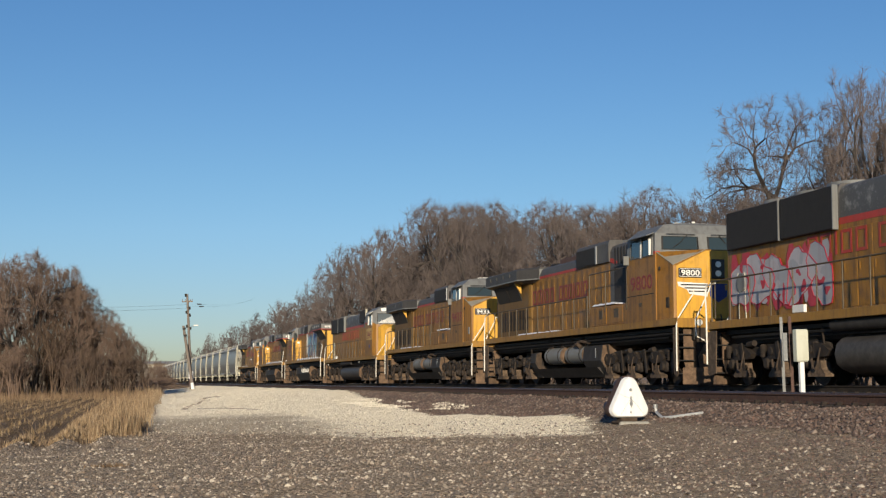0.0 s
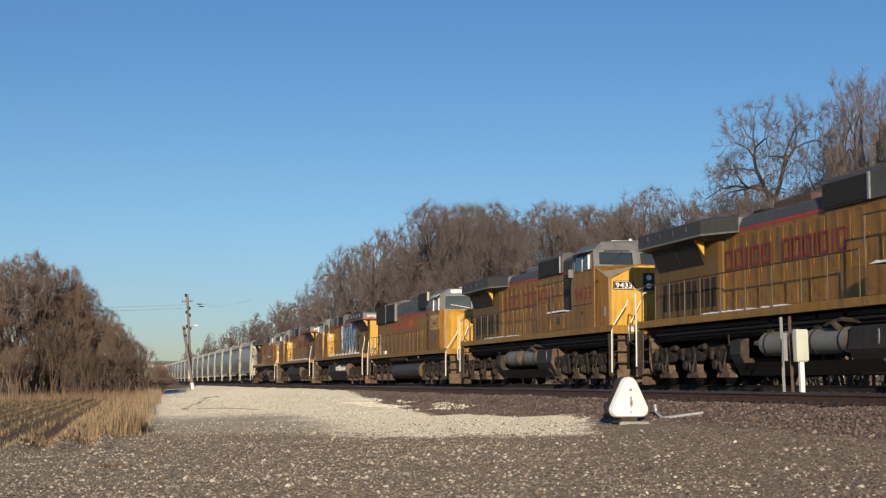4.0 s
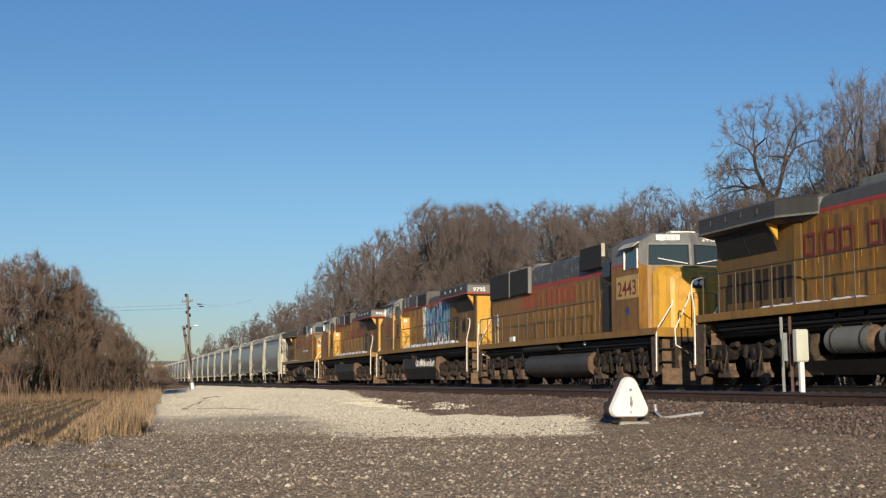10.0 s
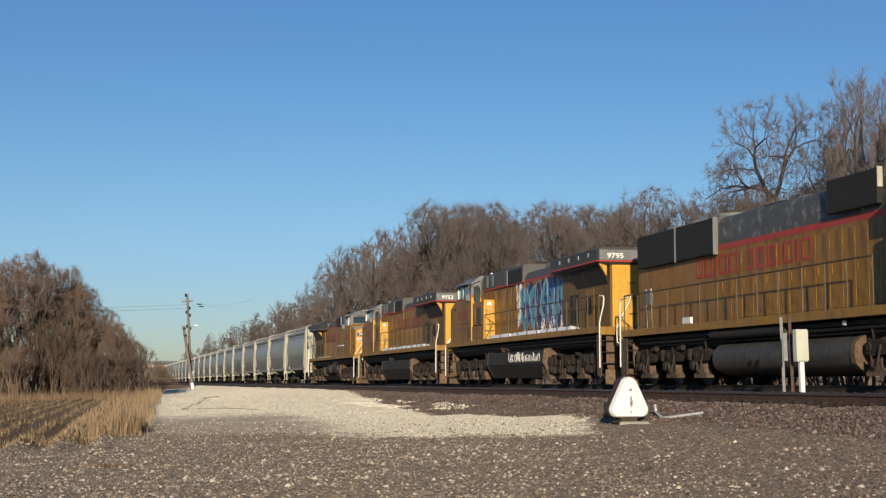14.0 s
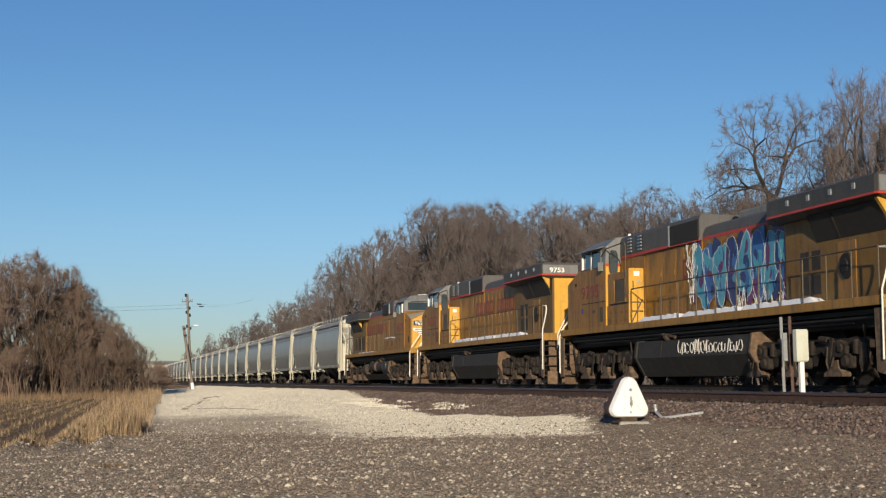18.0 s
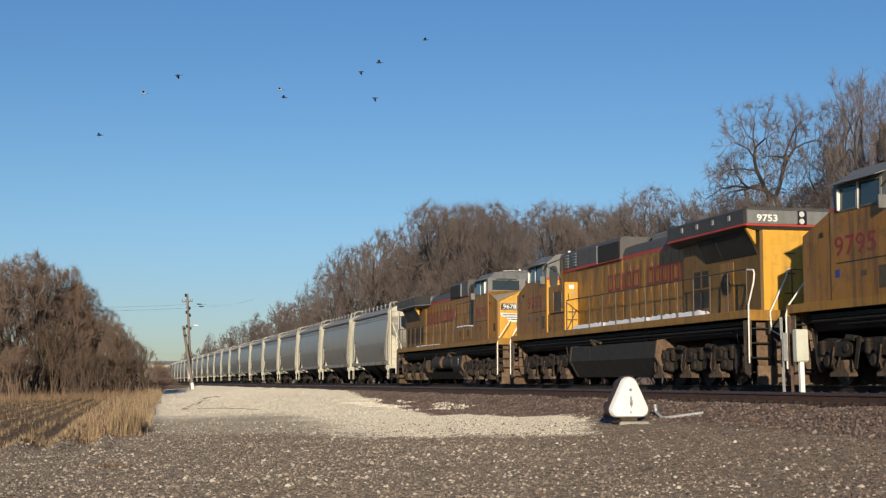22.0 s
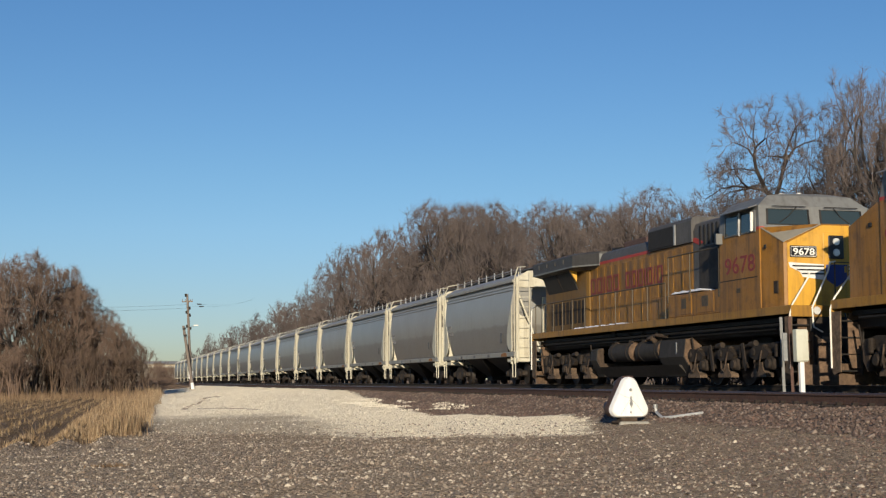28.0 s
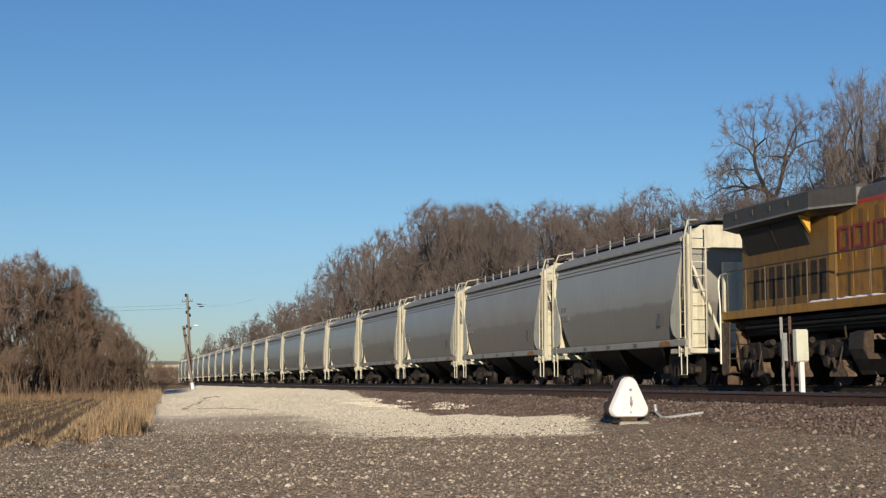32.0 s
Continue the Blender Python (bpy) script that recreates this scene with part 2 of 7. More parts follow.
def island_stones(name, cols, rough=0.9, stain=(0.08, 0.07, 0.06)):
    m, nt, b = nodes_of(name, rough)
    r = nt.nodes.new("ShaderNodeNewGeometry").outputs["Random Per Island"]
    cr = nt.nodes.new("ShaderNodeValToRGB")
    cr.color_ramp.interpolation = "CONSTANT"
    el = cr.color_ramp.elements
    while len(el) < len(cols):
        el.new(0.5)
    for k, c in enumerate(cols):
        el[k].position, el[k].color = k / len(cols), (*c, 1)
    nt.links.new(r, cr.inputs["Fac"])
    vec = nt.nodes.new("ShaderNodeTexCoord").outputs["Object"]
    g = noise_of(nt, vec, 40, 3, 0.6)
    nt.links.new(mix(nt, math_node(nt, "MULTIPLY", ramp(nt, g, 0.35, 0.7), 0.35), cr.outputs["Color"], stain), b.inputs["Base Color"])
    return m


GRAVEL_STONE = island_stones("mixed_gravel_stones", [(0.26, 0.213, 0.166), (0.35, 0.285, 0.215), (0.15, 0.122, 0.098), (0.5, 0.42, 0.32), (0.24, 0.175, 0.125), (0.33, 0.27, 0.21), (0.18, 0.15, 0.12), (0.6, 0.52, 0.41), (0.26, 0.19, 0.135), (0.1, 0.085, 0.07)])
BALLAST_STONE = island_stones("ballast_stones", [(0.13, 0.084, 0.066), (0.17, 0.115, 0.09), (0.085, 0.058, 0.046), (0.2, 0.148, 0.118), (0.145, 0.088, 0.066), (0.26, 0.205, 0.165), (0.1, 0.072, 0.058), (0.12, 0.08, 0.062)])
LIME_STONE = island_stones("limestone_chips", [(0.76, 0.69, 0.54), (0.82, 0.75, 0.6), (0.7, 0.62, 0.48), (0.86, 0.79, 0.65), (0.74, 0.67, 0.53)], 0.9, (0.5, 0.43, 0.32))
STRAW = island_stones("dry_straw", [(0.35, 0.235, 0.125), (0.41, 0.295, 0.17), (0.25, 0.16, 0.085), (0.44, 0.33, 0.2), (0.17, 0.11, 0.062)])
STUBBLE = island_stones("corn_stubble", [(0.27, 0.18, 0.09), (0.18, 0.12, 0.065), (0.36, 0.26, 0.145), (0.11, 0.075, 0.045)])
WEED = island_stones("brown_weeds", [(0.2, 0.125, 0.07), (0.25, 0.16, 0.085), (0.16, 0.1, 0.06), (0.29, 0.2, 0.11)])


def ground_material():
    """Gravel yard, limestone fill, track ballast and stubble field, by their place in the plan."""
    m, nt, b = nodes_of("ground_cover", 0.95)
    b.inputs["Diffuse Roughness"].default_value = 1.0
    pos = nt.nodes.new("ShaderNodeNewGeometry").outputs["Position"]
    sep = nt.nodes.new("ShaderNodeSeparateXYZ")
    nt.links.new(pos, sep.inputs[0])
    x, y = sep.outputs[0], sep.outputs[1]
    wob = math_node(nt, "MULTIPLY_ADD", noise_of(nt, pos, 0.55, 5, 0.65), 3.0, -1.5)
    wob2 = math_node(nt, "MULTIPLY_ADD", noise_of(nt, pos, 2.5, 4, 0.7), 0.8, -0.4)
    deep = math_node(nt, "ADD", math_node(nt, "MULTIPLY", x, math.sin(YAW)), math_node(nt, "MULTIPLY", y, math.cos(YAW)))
    n_fine, n_mid, n_big = noise_of(nt, pos, 30, 3, 0.7), noise_of(nt, pos, 6, 4, 0.6), noise_of(nt, pos, 0.35, 3)
    vor = node(nt, "ShaderNodeTexVoronoi", Scale=26.0)
    nt.links.new(pos, vor.inputs["Vector"])
    cell = nt.nodes.new("ShaderNodeSeparateColor")
    nt.links.new(vor.outputs["Color"], cell.inputs[0])
    speck = cell.outputs[0]
    fine_vor = node(nt, "ShaderNodeTexVoronoi", Scale=58.0)
    nt.links.new(pos, fine_vor.inputs["Vector"])
    fine_cell = nt.nodes.new("ShaderNodeSeparateColor")
    nt.links.new(fine_vor.outputs["Color"], fine_cell.inputs[0])
    tone_mix = math_node(nt, "MULTIPLY_ADD", math_node(nt, "POWER", speck, 1.8), 0.65, math_node(nt, "MULTIPLY", math_node(nt, "POWER", fine_cell.outputs[1], 2.0), 0.35))
    gravel = mix(nt, tone_mix, (0.056, 0.041, 0.027), (0.55, 0.43, 0.305))
    gravel = mix(nt, math_node(nt, "MULTIPLY", ramp(nt, n_big, 0.4, 0.65), 0.5), gravel, (0.22, 0.172, 0.118))
    dusky = ramp(nt, math_node(nt, "ADD", math_node(nt, "MULTIPLY_ADD", deep, -0.25, x), math_node(nt, "MULTIPLY", wob, 0.8)), 0.0, 2.2)
    gravel = mix(nt, math_node(nt, "MULTIPLY", dusky, 0.16), gravel, (0.085, 0.06, 0.046))
    lime = mix(nt, speck, (0.7, 0.625, 0.48), (0.82, 0.75, 0.6))
    lime = mix(nt, math_node(nt, "MULTIPLY", ramp(nt, n_mid, 0.45, 0.75), 0.3), lime, (0.56, 0.485, 0.355))
    ballast = mix(nt, speck, (0.05, 0.033, 0.026), (0.165, 0.118, 0.092))
    soil = mix(nt, n_mid, (0.125, 0.078, 0.042), (0.25, 0.17, 0.09))
    furrow = math_node(nt, "SINE", math_node(nt, "MULTIPLY", math_node(nt, "ADD", math_node(nt, "MULTIPLY_ADD", y, -0.02, x), math_node(nt, "MULTIPLY_ADD", wob2, 0.25, 0.12)), 2 * math.pi / 0.76))
    soil = mix(nt, math_node(nt, "MULTIPLY", ramp(nt, furrow, -0.3, 0.6), 0.85), soil, (0.05, 0.034, 0.02))
    far_field = mix(nt, n_big, (0.1, 0.075, 0.045), (0.17, 0.125, 0.07))
    # limestone: beyond the yard's edge, this side of the ballast toe, right of the reeds
    toe = math_node(nt, "MULTIPLY_ADD", ramp(nt, deep, 30.0, 36.0), -1.6, 9.8)
    toe = math_node(nt, "MULTIPLY_ADD", math_node(nt, "DIVIDE", math_node(nt, "SUBTRACT", deep, 36.0), 32.0, 0.0, True), 3.1, toe)
    near_edge = ramp(nt, math_node(nt, "ADD", math_node(nt, "MULTIPLY_ADD", x, 1.2, deep), math_node(nt, "ADD", math_node(nt, "MULTIPLY", wob, 0.8), math_node(nt, "MULTIPLY", wob2, 1.2))), 30.6, 32.2)
    toe_edge = ramp(nt, math_node(nt, "SUBTRACT", math_node(nt, "ADD", toe, math_node(nt, "MULTIPLY", wob2, 0.9)), x), -0.05, 0.3)
    lime_f = math_node(nt, "MULTIPLY", near_edge, toe_edge)
    lime_f = math_node(nt, "MULTIPLY", lime_f, ramp(nt, math_node(nt, "SUBTRACT", math_node(nt, "MULTIPLY_ADD", deep, 0.34, math_node(nt, "MULTIPLY", wob2, 2.2)), x), 0.0, 0.5))
    grey_in = math_node(nt, "MULTIPLY", ramp(nt, math_node(nt, "SUBTRACT", math_node(nt, "MULTIPLY_ADD", deep, 0.05, 3.6), math_node(nt, "ADD", x, wob)), -0.4, 1.2), ramp(nt, math_node(nt, "SUBTRACT", 44.0, math_node(nt, "ADD", deep, math_node(nt, "MULTIPLY", wob, 2.0))), -3.0, 6.0))
    lime_f = math_node(nt, "MULTIPLY", lime_f, math_node(nt, "SUBTRACT", 1.0, math_node(nt, "MULTIPLY", grey_in, 0.72)))
    bed_f = ramp(nt, math_node(nt, "SUBTRACT", x, math_node(nt, "ADD", toe, math_node(nt, "MULTIPLY", wob2, 0.9))), -0.2, 0.2)
    field_f = ramp(nt, math_node(nt, "SUBTRACT", math_node(nt, "MULTIPLY_ADD", deep, 0.045, -0.85), math_node(nt, "ADD", math_node(nt, "MULTIPLY", x, 1.0), math_node(nt, "MULTIPLY", wob2, 0.8))), 0.0, 0.7)
    field_f = math_node(nt, "MULTIPLY", field_f, ramp(nt, math_node(nt, "ADD", math_node(nt, "SUBTRACT", deep, math_node(nt, "MULTIPLY", x, 1.2)), wob2), 27.0, 28.6))
    field_f = math_node(nt, "MAXIMUM", field_f, ramp(nt, deep, 165.0, 175.0))
    c = mix(nt, lime_f, gravel, lime)
    c = mix(nt, field_f, c, soil)
    c = mix(nt, math_node(nt, "MULTIPLY", bed_f, ramp(nt, math_node(nt, "SUBTRACT", 22.0, x), 0.0, 1.5)), c, ballast)
    c = mix(nt, ramp(nt, x, 21.0, 24.0), c, far_field)
    c = mix(nt, math_node(nt, "MULTIPLY", math_node(nt, "MULTIPLY", ramp(nt, n_fine, 0.5, 0.8), 0.5), math_node(nt, "SUBTRACT", 1.0, math_node(nt, "MULTIPLY", lime_f, 0.8))), c, (0.07, 0.06, 0.052))
    nt.links.new(c, b.inputs["Base Color"])
    h = math_node(nt, "ADD", math_node(nt, "MULTIPLY", vor.outputs["Distance"], -0.6), math_node(nt, "MULTIPLY", n_fine, 0.5))
    bump(nt, b, h, 1.0, 0.075)
    return m


GROUND = ground_material()

# ---- mesh helpers ----
class Geo:
    """Vertices and faces of one mesh."""

    def __init__(self):
        self.v, self.f = [], []

    def add(self, vs, fs):
        n = len(self.v)
        self.v += [tuple(p) for p in vs]
        self.f += [tuple(i + n for i in f) for f in fs]
        return self

    def box(self, x0, x1, y0, y1, z0, z1, c=0.0):
        lo, hi = (min(x0, x1), min(y0, y1), min(z0, z1)), (max(x0, x1), max(y0, y1), max(z0, z1))
        c = min(c, 0.45 * min(h - l for l, h in zip(lo, hi)))
        if c <= 0:
            v = [(x, y, z) for x in (lo[0], hi[0]) for y in (lo[1], hi[1]) for z in (lo[2], hi[2])]
            return self.add(v, [(0, 1, 3, 2), (4, 6, 7, 5), (0, 4, 5, 1), (2, 3, 7, 6), (0, 2, 6, 4), (1, 5, 7, 3)])
        vs, key = [], {}
        signs = [(a, b, d) for a in (0, 1) for b in (0, 1) for d in (0, 1)]
        for s in signs:
            for ax in range(3):
                key[s, ax] = len(vs)
                vs.append(tuple((hi[k] if s[k] else lo[k]) + (0 if k == ax else (-c if s[k] else c)) for k in range(3)))
        fs = []
        for ax in range(3):
            u, w = [k for k in range(3) if k != ax]
            for side in (0, 1):
                loop = []
                for a, b in ((0, 0), (1, 0), (1, 1), (0, 1)):
                    s = [0, 0, 0]
                    s[ax], s[u], s[w] = side, a, b
                    loop.append(key[tuple(s), ax])
                fs.append(loop)
            for a in (0, 1):
                for b in (0, 1):
                    s0, s1 = [0, 0, 0], [0, 0, 0]
                    s0[u], s0[w], s0[ax] = a, b, 0
                    s1[u], s1[w], s1[ax] = a, b, 1
                    s0, s1 = tuple(s0), tuple(s1)
                    fs.append((key[s0, u], key[s1, u], key[s1, w], key[s0, w]))
        for s in signs:
            fs.append((key[s, 0], key[s, 1], key[s, 2]))
        return self.add(vs, fs)

    def cyl(self, p0, p1, r0, r1=None, n=10, caps=True):
        r1 = r0 if r1 is None else r1
        a, b = Vector(p0), Vector(p1)
        d = (b - a).normalized()
        u = d.orthogonal().normalized()
        w = d.cross(u)
        ring = [u * math.cos(2 * math.pi * k / n) + w * math.sin(2 * math.pi * k / n) for k in range(n)]
        vs = [a + q * r0 for q in ring] + [b + q * r1 for q in ring]
        fs = [(k, (k + 1) % n, n + (k + 1) % n, n + k) for k in range(n)]
        if caps:
            fs += [tuple(range(n))[::-1], tuple(range(n, 2 * n))]
        return self.add(vs, fs)

    def tube(self, pts, r, n=6):
        pts = [Vector(p) for p in pts]
        rings, u = [], None
        for k, p in enumerate(pts):
            d = (pts[min(k + 1, len(pts) - 1)] - pts[max(k - 1, 0)]).normalized()
            u = d.orthogonal().normalized() if u is None else (u - d * u.dot(d)).normalized()
            w = d.cross(u)
            rings += [p + (u * math.cos(2 * math.pi * j / n) + w * math.sin(2 * math.pi * j / n)) * r for j in range(n)]
        fs = [(k * n + j, k * n + (j + 1) % n, (k + 1) * n + (j + 1) % n, (k + 1) * n + j) for k in range(len(pts) - 1) for j in range(n)]
        fs += [tuple(range(n))[::-1], tuple(range((len(pts) - 1) * n, len(pts) * n))]
        return self.add(rings, fs)

    def prism(self, axis, poly, a0, a1):
        """A polygon drawn across the axis, drawn out from a0 to a1: 'x' takes (y, z), 'y' takes (x, z), 'z' takes (x, y)."""
        put = {"x": lambda p, a: (a, p[0], p[1]), "y": lambda p, a: (p[0], a, p[1]), "z": lambda p, a: (p[0], p[1], a)}[axis]
        n = len(poly)
        vs = [put(p, a0) for p in poly] + [put(p, a1) for p in poly]
        return self.add(vs, [(k, (k + 1) % n, n + (k + 1) % n, n + k) for k in range(n)] + [tuple(range(n))[::-1], tuple(range(n, 2 * n))])

    def loft(self, rings):
        n = len(rings[0])
        vs = [p for r in rings for p in r]
        fs = [(k * n + j, k * n + (j + 1) % n, (k + 1) * n + (j + 1) % n, (k + 1) * n + j) for k in range(len(rings) - 1) for j in range(n)]
        return self.add(vs, fs + [tuple(range(n))[::-1], tuple(range((len(rings) - 1) * n, len(rings) * n))])

    def mesh(self, name, material, smooth=False, fix=True):
        me = bpy.data.meshes.new(name)
        me.from_pydata(self.v, [], self.f)
        if fix:
            bm = bmesh.new()
            bm.from_mesh(me)
            bmesh.ops.recalc_face_normals(bm, faces=bm.faces)
            bm.to_mesh(me)
            bm.free()
        if smooth:
            me.polygons.foreach_set("use_smooth", [True] * len(me.polygons))
            me.set_sharp_from_angle(angle=radians(40))
        me.materials.append(material)
        return me


def part(name, geo, material, parent, label="", smooth=False):
    me = geo if isinstance(geo, bpy.types.Mesh) else geo.mesh(name, material, smooth)
    ob = new(name, me)
    ob.parent = parent
    return tagged(ob, label)


def thing(name, label, category, group="", kind=""):
    return tagged(new(name), label, category, group, kind)


TEXTS = {}


def text_mesh(words, height, material):
    """Letters of the built-in font, in the x-z plane, from the origin to the right, facing -y."""
    key = (words, height, material.name)
    if key not in TEXTS:
        cu = bpy.data.curves.new("letters", "FONT")
        cu.body, cu.size, cu.extrude, cu.offset, cu.resolution_u = words, height / 0.72, 0.004, 0.004, 3
        ob = new("letters", cu)
        me = bpy.data.meshes.new_from_object(ob.evaluated_get(bpy.context.evaluated_depsgraph_get()))
        bpy.data.objects.remove(ob)
        me.transform(pose(0, 0, 0, 90))
        me.materials.clear()
        me.materials.append(material)
        TEXTS[key] = me
    return TEXTS[key]


def letters(name, words, height, width, material, parent, m, label=""):
    """Writing stretched to a width, starting at the pose m and running along its x."""
    if not words:
        return None
    me = text_mesh(words, height, material)
    wide = max(v.co.x for v in me.vertices) - min(v.co.x for v in me.vertices)
    ob = new(name, me)
    ob.parent = parent
    ob.matrix_basis = m @ Matrix.Diagonal((width / wide, 1, 1, 1))
    return tagged(ob, label)


# ---- ground ----
# rail tops: the empty track at 0, the train's a little higher
RAIL_UP = 0.12


def step(a, b, v):
    t = min(1.0, max(0.0, (v - a) / (b - a)))
    return t * t * (3 - 2 * t)


PROFILE = [(-4000, -1.3), (-12, -1.2), (-3, -1.0), (0, -0.93), (5.8, -0.74), (8.6, -0.6), (9.6, -0.54), (11.05, -0.21), (11.3, -0.205), (14.4, -0.205), (15.3, -0.075), (18.8, -0.075), (19.1, -0.1), (21.2, -0.8), (4000, -1.0)]


def ground_z(x, y):
    z = -1.0
    for (a, za), (b, zb) in zip(PROFILE, PROFILE[1:]):
        if a <= x <= b:
            z = za + (zb - za) * (x - a) / (b - a)
            break
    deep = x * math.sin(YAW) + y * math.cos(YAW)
    # limestone fill piled against the far shoulder
    fill = step(45, 80, deep) * (1 - step(150, 190, deep)) * step(3.0 + 0.03 * deep, 6.0 + 0.03 * deep, x) * (1 - step(10.6, 11.4, x))
    z += fill * (0.52 * (1 - step(6, 11, x)) + 0.1)
    if x < 0.045 * deep - 1.0 and 22 < deep < 110:
        z += 0.075 * math.cos(2 * math.pi * (x - 0.02 * y + 0.5) / 0.76) * step(22, 26, deep)
    if x < 11.4:
        z += 0.05 * noise.noise((x * 0.5, y * 0.5, 0)) + 0.025 * noise.noise((x * 1.7, y * 1.7, 3))
    elif x < 18.8:
        z += 0.012 * noise.noise((x * 2.5, y * 2.5, 7))
    return z


def build_ground():
    def steps(a, b, d):
        n = max(1, round((b - a) / d))
        return [a + (b - a) * k / n for k in range(n)]

    xs = [-4000, -1500, -600, -250, -120, -70, -45, -30] + steps(-24, -6, 1.0) + steps(-6, 11.6, 0.2) + steps(11.6, 19, 0.4) + steps(19, 24, 0.5) + [24, 30, 40, 60, 100, 200, 500, 1500, 4000]
    ys = [-300, -100, -40, -20, -10, 0] + steps(4, 45, 0.25) + steps(45, 90, 0.6) + steps(90, 200, 2.0) + [200, 230, 270, 330, 400, 500, 700, 1000, 1600, 2600, 4500]
    nx = len(xs)
    vs = [(x, y, ground_z(x, y)) for y in ys for x in xs]
    fs = [(j * nx + i, j * nx + i + 1, (j + 1) * nx + i + 1, (j + 1) * nx + i) for j in range(len(ys) - 1) for i in range(nx - 1)]
    me = bpy.data.meshes.new("ground")
    me.from_pydata(vs, [], fs)
    me.polygons.foreach_set("use_smooth", [True] * len(fs))
    me.materials.append(GROUND)
    tagged(new("ground", me), "grey gravel yard with pale limestone fill and brown field", "ground", kind="structure")


build_ground()


def scatter(name, label, category, material, spots, sizes, seed, flat=0.7):
    """Loose stones bedded in the ground, joined."""
    rng = np.random.default_rng(seed)
    base = np.array([(1, 0, -0.3), (0.3, 0.9, -0.25), (-0.8, 0.6, -0.35), (-0.7, -0.7, -0.25), (0.4, -0.95, -0.3), (0.1, 0.1, 0.85), (-0.25, -0.3, 0.75)], float)
    tri = np.array([(0, 1, 5), (1, 2, 5), (2, 6, 5), (2, 3, 6), (3, 4, 6), (4, 5, 6), (4, 0, 5)])
    n = len(spots)
    ang = rng.uniform(0, 2 * np.pi, n)
    v = base[None] * rng.uniform(0.65, 1.25, (n, 7, 1)) * sizes[:, None, None]
    v[:, :, 2] *= flat
    tilt = rng.uniform(-0.5, 0.5, n)
    y, z = v[:, :, 1].copy(), v[:, :, 2].copy()
    v[:, :, 1] = y * np.cos(tilt)[:, None] - z * np.sin(tilt)[:, None]
    v[:, :, 2] = y * np.sin(tilt)[:, None] + z * np.cos(tilt)[:, None]
    x, y = v[:, :, 0].copy(), v[:, :, 1].copy()
    v[:, :, 0] = x * np.cos(ang)[:, None] - y * np.sin(ang)[:, None]
    v[:, :, 1] = x * np.sin(ang)[:, None] + y * np.cos(ang)[:, None]
    v += spots[:, None, :]
    f = (tri[None] + (np.arange(n) * 7)[:, None, None]).reshape(-1, 3)
    me = bpy.data.meshes.new(name)
    me.from_pydata(v.reshape(-1, 3).tolist(), [], f.tolist())
    me.materials.append(material)
    return tagged(new(name, me), label, category, kind="stuff")


def on_ground(n, rng, y0, y1, x_of, keep, lift=0.0, power=1.0):
    out = []
    for _ in range(n):
        y = y0 + (y1 - y0) * rng.random() ** power
        lo, hi = x_of(y)
        x = rng.uniform(lo, hi)
        if keep(x, y):
            out.append((x, y, ground_z(x, y) + lift))
    return np.array(out)


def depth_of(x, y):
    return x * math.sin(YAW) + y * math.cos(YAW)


def toe_of(x, y):
    d = depth_of(x, y)
    return 9.8 - 1.6 * step(30, 36, d) + 3.1 * min(1.0, max(0.0, (d - 36) / 32))


def is_field(x, y):
    d = depth_of(x, y)
    return x < 0.045 * d - 1.0 and d - 1.2 * x > 28


rng_s = random.Random(5)
wide = lambda y: (-0.15 * y - 1.0, min(0.56 * y + 2.0, 9.5))
yard = on_ground(56000, rng_s, 7, 36, wide, lambda x, y: x < toe_of(x, y) + 0.2 and depth_of(x, y) + 1.2 * x < 32 + 12 * rng_s.random() ** 3 and not is_field(x, y), 0.004, 1.5)
sz = np.random.default_rng(1).lognormal(math.log(0.0155), 0.42, len(yard)).clip(0.007, 0.05)
dark_side = np.array([x > 0.27 * depth_of(x, y) + rng_s.uniform(-0.6, 5.0) for x, y, z in yard])
scatter("gravel", "loose grey and tan gravel stones", "gravel", GRAVEL_STONE, yard[~dark_side], sz[~dark_side], 11)
scatter("gravel", "brown soil-stained gravel stones near the signal", "gravel", BALLAST_STONE, yard[dark_side], sz[dark_side], 16)
bank = on_ground(28000, rng_s, 16, 70, lambda y: (8.0, 11.5), lambda x, y: x > toe_of(x, y) - 0.2 + 0.3 * rng_s.random(), 0.008, 1.7)
sz = np.random.default_rng(2).lognormal(math.log(0.026), 0.35, len(bank)).clip(0.012, 0.06)
scatter("ballast_stones", "brown and grey crushed ballast on the track shoulder", "ballast", BALLAST_STONE, bank, sz, 12)
fill = on_ground(26000, rng_s, 22, 90, lambda y: (0.03 * y - 0.2, 10.5), lambda x, y: 31.4 < depth_of(x, y) + 1.2 * x and x < min(toe_of(x, y), 0.335 * depth_of(x, y) + 0.5 * noise.noise((x * 2, y * 2, 4))) and rng_s.random() < (0.25 if x < 3.6 + 0.05 * depth_of(x, y) and depth_of(x, y) < 44 else 0.8), 0.002, 1.3)
sz = np.random.default_rng(3).lognormal(math.log(0.0165), 0.35, len(fill)).clip(0.007, 0.045)
scatter("limestone_chips", "pale crushed limestone spread beside the track", "limestone", LIME_STONE, fill, sz, 13)
strewn = on_ground(1500, rng_s, 38, 54, lambda y: (8.5, 10.0), lambda x, y: noise.noise((x * 1.3, y * 0.35, 9)) > -0.05, 0.01)
scatter("limestone_chips", "pale limestone lumps strewn over the ballast shoulder", "limestone", LIME_STONE, strewn, np.random.default_rng(5).uniform(0.02, 0.055, len(strewn)), 17)
between = on_ground(9000, rng_s, 18, 60, lambda y: (12.9, 16.2), lambda x, y: True, 0.008, 1.4)
